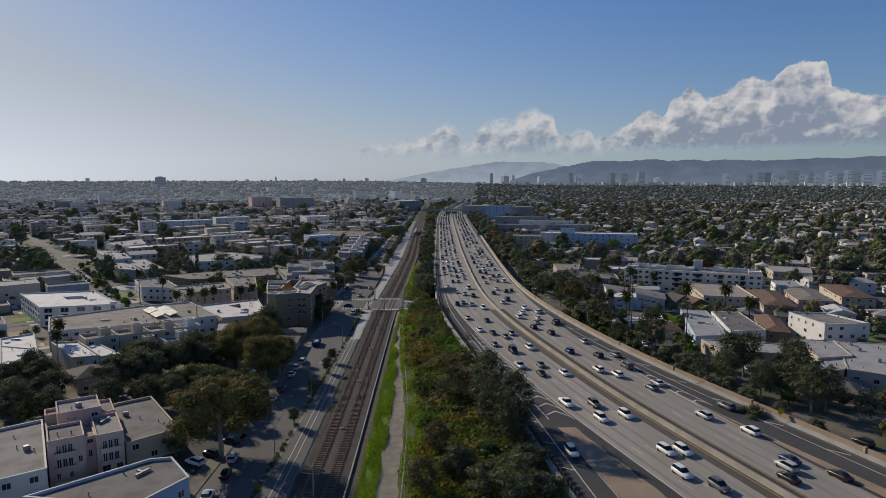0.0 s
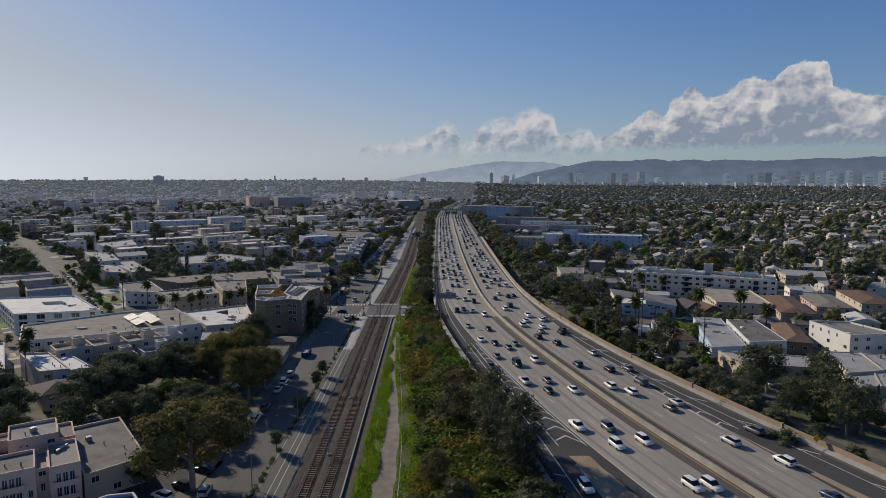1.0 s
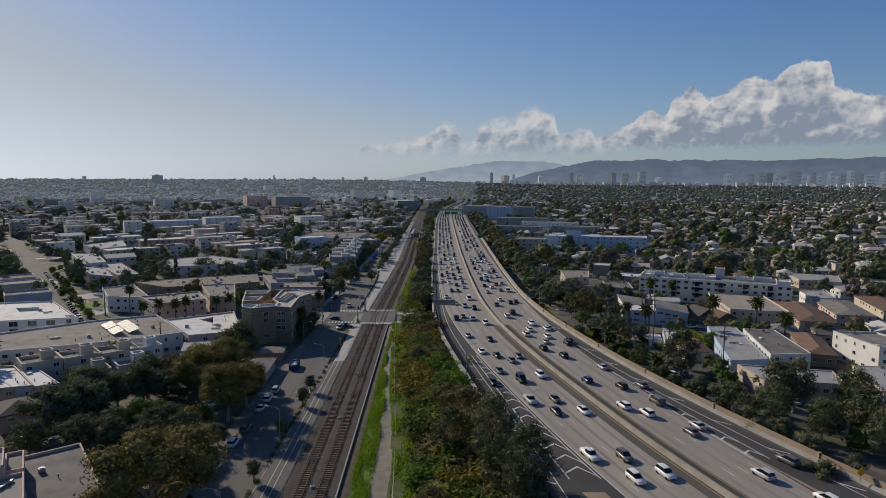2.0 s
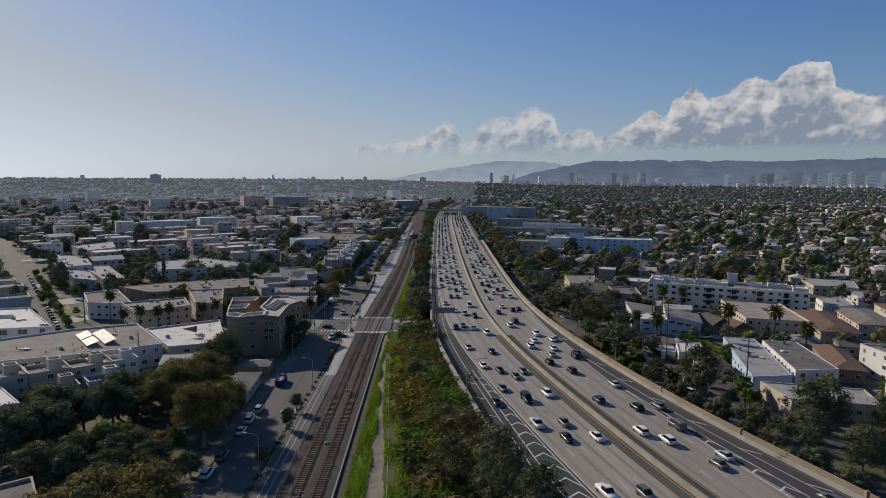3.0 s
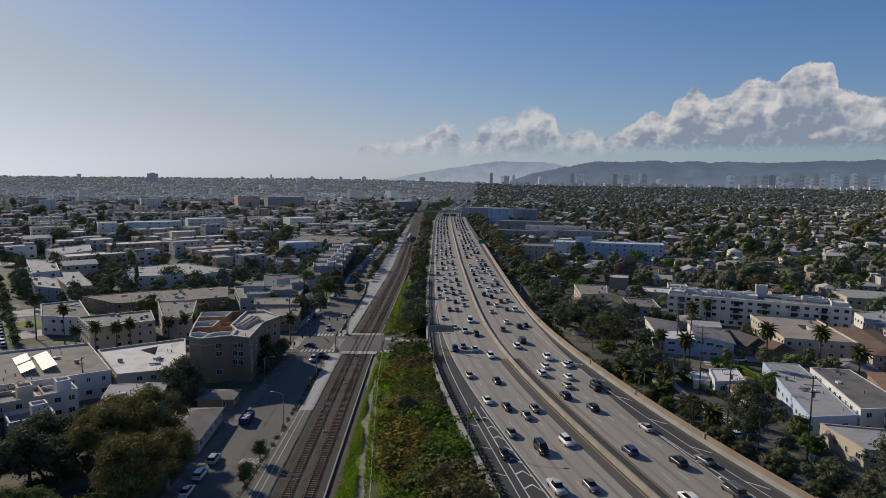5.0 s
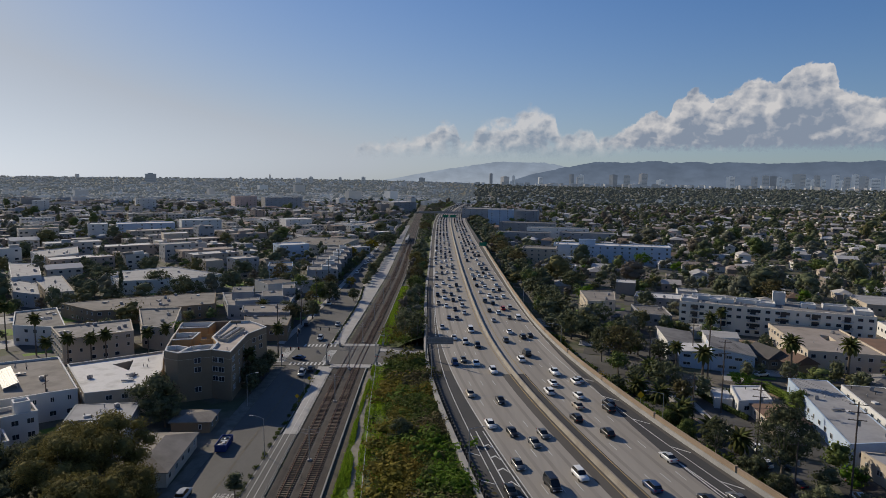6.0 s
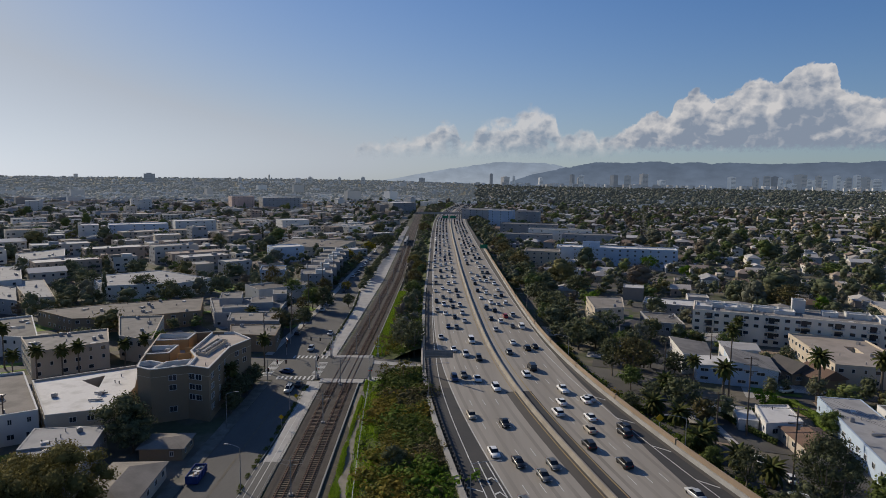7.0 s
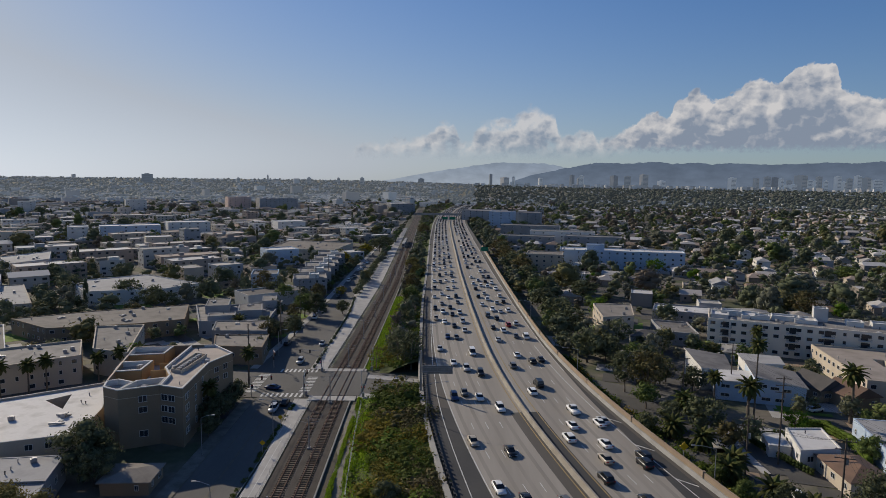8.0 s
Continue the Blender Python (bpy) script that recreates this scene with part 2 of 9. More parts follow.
    "red_light": material("red_lens", (0.5, 0.02, 0.02), 0.3),
    "black": material("black_plastic", (0.02, 0.02, 0.02), 0.6),
}
WALLS = hued("painted_walls", [(0.5, 0.49, 0.47), (0.42, 0.36, 0.29), (0.32, 0.32, 0.33), (0.46, 0.41, 0.36), (0.25, 0.22, 0.19), (0.58, 0.57, 0.56), (0.36, 0.28, 0.23), (0.30, 0.34, 0.40)])
ROOFS = hued("mixed_roofing", [(0.28, 0.27, 0.26), (0.40, 0.385, 0.37), (0.21, 0.20, 0.19), (0.17, 0.115, 0.085), (0.31, 0.28, 0.245), (0.12, 0.11, 0.105), (0.5, 0.485, 0.47)], 0.9, 0.15, 0.4)
CAR_PAINTS = [("white", (0.72, 0.72, 0.71), 8), ("silver", (0.42, 0.43, 0.44), 5), ("black", (0.014, 0.014, 0.016), 6), ("grey", (0.11, 0.115, 0.12), 5),
              ("dark_blue", (0.02, 0.045, 0.12), 1.4), ("red", (0.30, 0.015, 0.02), 0.3), ("beige", (0.38, 0.33, 0.26), 1)]
PAINT = {n: material(n + "_car_paint", c, 0.28, fine=0.04, fine_scale=3.0, spec=0.5) for n, c, _ in CAR_PAINTS}

for key in M:                                 # leaves are nearly matt
    if key.startswith(("leaf", "shrub", "palm", "grass", "wood_")):
        leaf_bsdf = M[key].node_tree.nodes["Principled BSDF"]
        leaf_bsdf.inputs["Specular IOR Level"].default_value = 0.08
        leaf_bsdf.inputs["Roughness"].default_value = 0.85

# ---- mesh tools ----
class Shape:
    """Collects vertices and faces for one mesh."""
    def __init__(self):
        self.v, self.f = [], []

    def add(self, verts, faces):
        k = len(self.v)
        self.v.extend([tuple(p) for p in verts])
        self.f.extend([tuple(i + k for i in q) for q in faces])
        return self

    def box(self, x0, y0, z0, x1, y1, z1, m=None):
        p = [(x0, y0, z0), (x1, y0, z0), (x1, y1, z0), (x0, y1, z0), (x0, y0, z1), (x1, y0, z1), (x1, y1, z1), (x0, y1, z1)]
        if m is not None:
            p = [m @ Vector(q) for q in p]
        return self.add(p, [(3, 2, 1, 0), (4, 5, 6, 7), (0, 1, 5, 4), (1, 2, 6, 5), (2, 3, 7, 6), (3, 0, 4, 7)])

    def prism(self, poly, z0, z1):
        """An upright prism on a counter-clockwise outline."""
        n = len(poly)
        v = [(x, y, z0) for x, y in poly] + [(x, y, z1) for x, y in poly]
        f = [tuple(range(n - 1, -1, -1)), tuple(range(n, 2 * n))] + [(i, (i + 1) % n, n + (i + 1) % n, n + i) for i in range(n)]
        return self.add(v, f)

    def rod(self, a, b, r0, r1=None, sides=6):
        a, b = Vector(a), Vector(b)
        r1 = r0 if r1 is None else r1
        w = (b - a).normalized()
        u = w.orthogonal().normalized()
        s = w.cross(u)
        ring = [(math.cos(2 * math.pi * i / sides), math.sin(2 * math.pi * i / sides)) for i in range(sides)]
        v = [a + (u * c + s * d) * r0 for c, d in ring] + [b + (u * c + s * d) * r1 for c, d in ring]
        f = [(i, (i + 1) % sides, sides + (i + 1) % sides, sides + i) for i in range(sides)]
        return self.add(v, f + [tuple(range(sides - 1, -1, -1)), tuple(range(sides, 2 * sides))])

    def ribbon(self, left, right):
        """A strip between two lines of points."""
        n = len(left)
        return self.add(list(left) + list(right), [(i, n + i, n + i + 1, i + 1) for i in range(n - 1)])

    def mesh(self, name, mat=None, smooth=False):
        me = bpy.data.meshes.new(name)
        me.from_pydata(self.v, [], self.f)
        if mat is not None:
            me.materials.append(mat)
        if smooth:
            me.polygons.foreach_set("use_smooth", [True] * len(me.polygons))
        me.update()
        return me


def part(name, shape, mat, parent=None, label="", smooth=False):
    me = shape if isinstance(shape, bpy.types.Mesh) else shape.mesh(name, mat, smooth)
    ob = new(name, me)
    ob.parent = parent
    if label:
        tagged(ob, label)
    return ob


def structure(name, shape, mat, label, category, kind="structure", smooth=False):
    return tagged(part(name, shape, mat, smooth=smooth), label, category, kind=kind)


def empty(name, m, label, category, group=""):
    ob = new(name)
    ob.matrix_basis = m
    return tagged(ob, label, category, group)


rnd = random.Random(7)


def curve_of(points):
    """A smooth x(y) through the given points."""
    ys, xs = np.array([p[1] for p in points], float), np.array([p[0] for p in points], float)
    fine = np.arange(ys[0], ys[-1] + 1, 2.0)
    v = np.interp(fine, ys, xs)
    k = np.ones(15) / 15
    for _ in range(2):
        pad = np.concatenate([v[0] + (v[1] - v[0]) * np.arange(-7, 0), v, v[-1] + (v[-1] - v[-2]) * np.arange(1, 8)])
        v = np.convolve(pad, k, "valid")
    return lambda y: float(np.interp(y, fine, v))

# ---- ground, freeway, railway, streets ----
DECK = 4.5
centre = curve_of([(152, -200), (73.5, 60), (61.5, 100), (56.8, 115), (52.1, 130), (47.5, 145), (43.2, 160), (36.4, 190), (29.9, 220), (24.3, 250), (20.2, 280), (17.6, 310), (16.2, 340),
                   (14.6, 400), (13, 500), (12, 700), (12, 900), (15, 1050), (28, 1250), (56, 1500), (110, 1850), (190, 2300)])
left_rail = curve_of([(66, -200), (26.5, 85), (22.6, 112), (20.2, 131), (16.6, 156), (11.8, 185), (7.9, 208), (4.9, 227), (1.7, 248), (0.0, 262), (-1.8, 280), (-3.7, 338), (-5, 404), (-5.3, 503), (-7, 700), (-7, 900), (-4, 1050), (8, 1250), (36, 1500), (90, 1850), (170, 2300)])
wall_line = curve_of([(180, -200), (107.0, 60), (93.0, 100), (82.9, 130), (72.2, 160), (62.5, 190), (54.8, 220), (48.6, 250), (43.6, 280), (40.2, 310), (38.4, 340),
                      (37.4, 400), (37.0, 500), (37, 600), (36, 700), (35, 900), (37, 1050), (50, 1250), (78, 1500), (132, 1850), (212, 2300)])
track = curve_of([(-24.0, -200), (-26.2, 120), (-27.6, 200), (-29.0, 287), (-28.2, 354), (-27.2, 486), (-30, 655), (-34, 900), (-38, 1200), (-40, 1600)])


def across(y, off, z=DECK):
    """A point beside the freeway's median, off metres to its right."""
    t = Vector((centre(y + 3) - centre(y - 3), 6.0)).normalized()
    return (centre(y) + t.y * off, y - t.x * off, z)


def ys_of(a, b, step=6.0):
    n = max(2, int(math.ceil((b - a) / step)) + 1)
    return [a + (b - a) * i / (n - 1) for i in range(n)]


def rise(x, y):
    """Height of the land: level near by, rising gently in the distance."""
    d = math.hypot(x, y)
    top = 40.0 - 27.0 * min(1.0, max(0.0, (x / max(d, 1.0) + 0.12) / 0.3))      # the eastern plain lies lower
    return 0.0 if d < 1300 else top * ((d - 1300) / 3600) ** 1.4


def ground_sheet():
    s = Shape()
    radii = [0, 60, 150, 300, 500, 800, 1200, 1300, 1600, 2000, 2500, 3000, 3600, 4200, 4950]
    n = 96
    v = [(0, 0, -0.12)]
    for r in radii[1:]:
        for i in range(n):
            a = 2 * math.pi * i / n
            x, y = r * math.cos(a), r * math.sin(a)
            v.append((x, y, rise(x, y) - 0.12))
    f = [(0, 1 + i, 1 + (i + 1) % n) for i in range(n)]
    for k in range(len(radii) - 2):
        a, b = 1 + k * n, 1 + (k + 1) * n
        f += [(a + i, b + i, b + (i + 1) % n, a + (i + 1) % n) for i in range(n)]
    s.add(v, f)
    return structure("ground", s, M["ground"], "city ground of dry soil and patchy green", "ground")


ground_sheet()


def strip(name, mat, a, b, left, right, z, label, category, step=6.0):
    """A level strip between two lines given as functions of y."""
    ys = ys_of(a, b, step)
    pl, pr = [], []
    for y in ys:
        p, q = left(y), right(y)
        pl.append((*p[:2], z) if len(p) > 1 else (p[0], y, z))
        pr.append((*q[:2], z) if len(q) > 1 else (q[0], y, z))
    return structure(name, Shape().ribbon(pl, pr), mat, label, category)


def off(o):
    return lambda y: across(y, o)


UNDER = (291.0, 312.5)        # the street that passes below the freeway
FAR = 2200


def lerp_off(*pairs):
    return lambda y: across(y, float(np.interp(y, [p[0] for p in pairs], [p[1] for p in pairs])))


# deck slab, with its edges
def deck_body():
    s = Shape()
    ys = ys_of(-150, FAR, 8)
    for a, b in zip(ys[:-1], ys[1:]):
        la, lb, ra, rb = left_rail(a) - 0.6, left_rail(b) - 0.6, wall_line(a) + 0.7, wall_line(b) + 0.7
        s.add([(la, a, DECK - 1.1), (ra, a, DECK - 1.1), (rb, b, DECK - 1.1), (lb, b, DECK - 1.1), (la, a, DECK), (ra, a, DECK), (rb, b, DECK), (lb, b, DECK)],
              [(3, 2, 1, 0), (4, 5, 6, 7), (0, 4, 7, 3), (1, 2, 6, 5)])
    return structure("freeway_deck", s, M["shoulder"], "weathered grey freeway roadbed with asphalt shoulders", "freeway")


deck_body()
conc_l, conc_r = off(-16.3), lerp_off((-200, 16.5), (110, 16.5), (150, 18.0), (206, 16.8), (226, 17.8), (252, 20.0), (300, 21), (2300, 21))
strip("road", M["freeway"], -150, FAR, conc_l, off(-2.2), DECK + 0.02, "pale concrete freeway lanes towards the viewer", "freeway")
strip("road", M["freeway"], -150, FAR, off(4.8), conc_r, DECK + 0.02, "pale concrete freeway lanes leading away", "freeway")
strip("road", M["freeway_dark"], -150, 272, lambda y: (left_rail(y) + 0.5,), off(-16.3), DECK + 0.02, "dark asphalt exit ramp beside the freeway", "road")
strip("road", M["freeway_dark"], -150, 330, conc_r, lambda y: (wall_line(y) - 1.6,), DECK + 0.02, "dark asphalt entry lane along the sound wall", "road")
MED = 268.0                   # the dark median shoulders end here
strip("road", M["freeway_dark"], -150, MED, off(2.05), off(4.8), DECK + 0.015, "black asphalt shoulder beside the median barrier", "road")
strip("road", M["shoulder"], -150, MED, off(-2.2), off(0.75), DECK + 0.015, "dark grey asphalt shoulder beside the median barrier", "road")
strip("road", M["freeway"], MED, FAR, off(2.05), off(4.8), DECK + 0.015, "concrete shoulder beside the median barrier", "freeway")
strip("road", M["freeway"], MED, FAR, off(-2.2), off(0.75), DECK + 0.015, "concrete shoulder beside the median barrier", "freeway")
for lane in (-14.5, -11.1, -7.8, -4.3, 6.5, 9.9, 13.2, 16.3):
    strip("lane_stain", M["lane_stain"], -150, 900, off(lane - 0.42), off(lane + 0.42), DECK + 0.028, "faint oil-darkened band along a concrete lane", "road stain", step=8.0)
# dirt triangle between the exit ramp and the freeway
edge_line = [across(y, -16.4) for y in range(-150, 330, 4)]


def freeway_edge(y):
    """The outer edge of the freeway lanes beside the exit ramp."""
    return float(np.interp(y, [p[1] for p in edge_line], [p[0] for p in edge_line]))


def ramp_edge(y):
    """The inner edge of the exit ramp."""
    return left_rail(y) + float(np.interp(y, [106, 135, 165, 230], [7.2, 6.6, 5.3, 5.0]))


strip("dirt_patch", M["dirt"], 40, 138, lambda y: (ramp_edge(y) + 0.5 + 0.25 * math.sin(y * 0.9),), lambda y: (max(ramp_edge(y) + 0.6, freeway_edge(y) - 2.7 + 0.2 * math.sin(y * 0.7)),), DECK + 0.05, "bare brown dirt between ramp and freeway", "dirt", step=2.0)
strip("ramp_kerb", M["barrier"], 20, 134, lambda y: (ramp_edge(y) + 0.1,), lambda y: (ramp_edge(y) + 0.45,), DECK + 0.14, "pale concrete edge strip beside the exit ramp", "kerb", step=4.0)
strip("dirt_patch", M["dirt"], 60, 152, lambda y: (across(y, 18.2)[0] + 1.2,), lambda y: (min(wall_line(y) - 8.4, across(y, 18.2)[0] + 1.2 + (152 - y) * 0.075),), DECK + 0.05, "narrow strip of bare dirt beside the entry lane", "dirt")


def lane_lines():
    s = Shape()
    def dash(o, a, b, w=0.16):
        ys = ys_of(a, b, 6)
        s.ribbon([across(y, o - w / 2, DECK + 0.045) for y in ys], [across(y, o + w / 2, DECK + 0.045) for y in ys])
    for o in (-12.8, -9.45, -6.1, 8.2, 11.5, 14.8):
        y = 40.0
        while y < 900:
            dash(o, y, y + 3.6)
            y += 14.6
    for o in (-16.1,):
        dash(o, -100, FAR, 0.2)
    for y0, y1, fn in ((-100, 300, lambda y: (left_rail(y) + 3.5, y)), (-100, 330, lambda y: (wall_line(y) - 4.4, y)), (300, 1500, lambda y: (left_rail(y) + 3.2, y))):
        ys = ys_of(y0, y1, 6)
        s.ribbon([(fn(y)[0] - 0.1, y, DECK + 0.045) for y in ys], [(fn(y)[0] + 0.1, y, DECK + 0.045) for y in ys])
    for y in ys_of(70, 215, 13):                            # cross bars on the shoulders
        s.add([(left_rail(y) + 0.7, y, DECK + 0.045), (left_rail(y) + 3.5, y - 1.6, DECK + 0.045), (left_rail(y) + 3.5, y - 1.3, DECK + 0.045), (left_rail(y) + 0.7, y + 0.3, DECK + 0.045)], [(0, 1, 2, 3)])
    for y in ys_of(80, 265, 16):
        s.add([(wall_line(y) - 4.4, y, DECK + 0.045), (wall_line(y) - 1.2, y - 3.0, DECK + 0.045), (wall_line(y) - 1.2, y - 2.6, DECK + 0.045), (wall_line(y) - 4.4, y + 0.4, DECK + 0.045)], [(0, 1, 2, 3)])
    ys = ys_of(300, 1500, 6)
    s.ribbon([across(y, 20.7, DECK + 0.045) for y in ys], [across(y, 20.9, DECK + 0.045) for y in ys])
    return structure("lane_markings", s, M["paint_white"], "worn white lane lines on the freeway", "road marking")


lane_lines()


def yellow_lines():
    s = Shape()
    for o in (0.1, 4.4):
        ys = ys_of(-100, FAR, 6)
        s.ribbon([across(y, o - 0.12, DECK + 0.045) for y in ys], [across(y, o + 0.12, DECK + 0.045) for y in ys])
    return structure("edge_markings", s, M["paint_yellow"], "yellow edge lines beside the median barrier", "road marking")


yellow_lines()


def gore(name, line_a, line_b, y0, y1, step):
    """Chevron bars and their two border lines between two diverging lines."""
    s = Shape()
    z = DECK + 0.045
    for fn in (line_a, line_b):
        ys = ys_of(y0, y1, 5)
        s.ribbon([(fn(y) - 0.13, y, z) for y in ys], [(fn(y) + 0.13, y, z) for y in ys])
    y = y0 + 2
    while y < y1 - 3:
        a, b = line_a(y), line_b(y)
        if b - a > 0.9:
            mx, k = (a + b) / 2, 0.55
            tip = y + (b - a) * 0.5
            s.add([(line_a(y), y, z), (mx, tip, z), (mx, tip + k, z), (line_a(y + k), y + k, z)], [(0, 1, 2, 3)])
            s.add([(mx, tip, z), (line_b(y - 1.2), y - 1.2, z), (line_b(y - 1.2 + k), y - 1.2 + k, z), (mx, tip + k, z)], [(0, 1, 2, 3)])
        y += step
    return structure(name, s, M["paint_white"], "white chevron markings where the ramp splits off", "road marking")


gore("gore_markings", ramp_edge, lambda y: max(ramp_edge(y) + 0.15, freeway_edge(y) - 0.5), 143, 226, 5.6)
gore("gore_markings", lambda y: across(y, 18.0)[0] + 0.3, lambda y: across(y, 18.0)[0] + 0.4 + min(3.4, max(0.0, 212 - y) * 0.06), 152, 212, 7.0)


def median_barrier():
    s = Shape()
    ys = ys_of(-150, FAR, 6)
    prof = [(0.75, 0.03), (1.0, 0.2), (1.2, 1.0), (1.6, 1.0), (1.8, 0.2), (2.05, 0.03)]
    rows = [[across(y, o, DECK + h) for o, h in prof] for y in ys]
    for r, q in zip(rows[:-1], rows[1:]):
        s.add(r + q, [(i, i + 1, i + 7, i + 6) for i in range(5)])
    return structure("median_barrier", s, M["barrier"], "tan concrete median barrier with sloping sides", "barrier")


median_barrier()


def sound_wall():
    s, t = Shape(), Shape()
    ys = ys_of(-150, 640, 5)
    for a, b in zip(ys[:-1], ys[1:]):
        xa, xb = wall_line(a), wall_line(b)
        top = DECK + 1.95
        s.add([(xa, a, DECK), (xb, b, DECK), (xb, b, top), (xa, a, top), (xa + 0.35, a, 0), (xb + 0.35, b, 0), (xb + 0.35, b, top), (xa + 0.35, a, top)],
              [(1, 0, 3, 2), (4, 5, 6, 7), (3, 7, 6, 2)])
        t.add([(xa - 0.55, a, DECK), (xb - 0.55, b, DECK), (xb - 0.3, b, DECK + 0.85), (xa - 0.3, a, DECK + 0.85), (xb - 0.01, b, DECK + 0.85), (xa - 0.01, a, DECK + 0.85)],
              [(1, 0, 3, 2), (2, 3, 5, 4)])
    w = structure("sound_wall", s, M["wall_tan"], "long tan block sound wall beside the freeway", "wall")
    structure("wall_barrier", t, M["concrete"], "pale concrete barrier at the foot of the sound wall", "barrier")
    for y in ys_of(40, 620, 28):
        x = wall_line(y)
        part("pilaster", Shape().box(x - 0.12, y - 0.3, DECK + 0.9, x + 0.45, y + 0.3, DECK + 2.15), M["wall_tan"], w)
    return w


sound_wall()


def guard_fence():
    """Concrete parapet with a row of posts and a rail along the exit ramp."""
    s = Shape()
    ys = ys_of(-100, FAR, 6)
    for a, b in zip(ys[:-1], ys[1:]):
        xa, xb = left_rail(a), left_rail(b)
        s.add([(xa - 1.15, a, DECK - 1.3), (xb - 1.15, b, DECK - 1.3), (xb - 1.05, b, DECK + 0.12), (xa - 1.05, a, DECK + 0.12),
               (xa + 0.1, a, DECK), (xb + 0.1, b, DECK), (xb, b, DECK + 0.22), (xa, a, DECK + 0.22)], [(0, 1, 2, 3), (5, 4, 7, 6), (3, 2, 6, 7)])
    w = structure("ramp_parapet", s, M["concrete"], "pale concrete parapet at the freeway edge", "parapet")
    rail = Shape()
    ys = ys_of(60, 420, 4)
    for a, b in zip(ys[:-1], ys[1:]):
        for h in (0.8,):
            rail.box(-0.05, 0, -0.16, 0.05, math.hypot(left_rail(b) - left_rail(a), b - a), 0.16, Matrix.Translation((left_rail(a) + 0.3, a, DECK + h)) @ Matrix.Rotation(-math.atan2(left_rail(b) - left_rail(a), b - a), 4, "Z"))
    part("guard_rail", rail, M["dark_steel"], w, "dark steel guard rail")
    post = Shape().box(-0.22, -0.2, 0, 0.16, 0.2, 1.35).mesh("post", M["dark_steel"])
    y = 100.0
    while y < 420:
        p = part("post", post, None, w)
        p.matrix_basis = pose(left_rail(y) + 0.3, y, DECK)
        y += 1.9
    return w


guard_fence()


# slopes on both sides of the freeway, with the street passing between two abutments
def slope_left(y):
    return -20.6 if y < 290 else -16.5


fence_line = curve_of([(-7.6, -150), (-8.0, 120), (-8.4, 140), (-8.9, 152), (-9.9, 170), (-11.5, 188), (-14.0, 219), (-17.3, 262), (-18.6, 290)])


def slope_z(x, y):
    """Height of the slope between the fence and the freeway's edge."""
    x1 = left_rail(y) - 0.5
    x0 = fence_line(y) + 1.5 if y < 290 else slope_left(y) + 0.25 * (x1 - slope_left(y))
    return (DECK - 0.6) * min(1.0, max(0.0, (x - x0) / max(2.0, x1 - 1.0 - x0))) ** 0.8


def embankment():
    s = Shape()
    for y0, y1 in ((-150, UNDER[0]), (UNDER[1], FAR)):
        ys = ys_of(y0, y1, 8)
        rows = []
        for y in ys:
            x1 = left_rail(y) - 0.5
            x0 = min(slope_left(y), x1 - 6) if y < 700 else x1 - 12
            row = []
            for k in range(9):
                u = k / 8
                h = slope_z(x0 + (x1 - x0) * u, y)
                h += 0.35 * noise.noise((u * 9, y * 0.13, 0)) * min(1.0, h) if k < 8 else 0
                row.append((x0 + (x1 - x0) * u, y, h - (0.15 if k == 0 else 0)))
            rows.append(row)
        for r, q in zip(rows[:-1], rows[1:]):
            s.add(r + q, [(i, i + 1, i + 10, i + 9) for i in range(8)])
    structure("embankment", s, M["slope"], "overgrown earth slope below the freeway", "slope", smooth=True)
    r = Shape()
    for y0, y1 in ((-150, UNDER[0]), (UNDER[1], FAR)):
        ys = ys_of(y0, y1, 8)
        r.ribbon([(wall_line(y) + 0.35, y, 2.6) for y in ys], [(wall_line(y) + 6.5, y, -0.2) for y in ys])
    structure("embankment", r, M["slope"], "planted earth slope outside the sound wall", "slope")
    a = Shape()
    for y0, y1 in ((UNDER[0] - 0.8, UNDER[0]), (UNDER[1], UNDER[1] + 0.8)):
        a.box(left_rail(y0) - 1.0, y0, -0.1, wall_line(y0) + 2.5, y1, DECK - 1.1)
    structure("abutment", a, M["concrete"], "grey concrete walls below the freeway bridge", "abutment")


embankment()


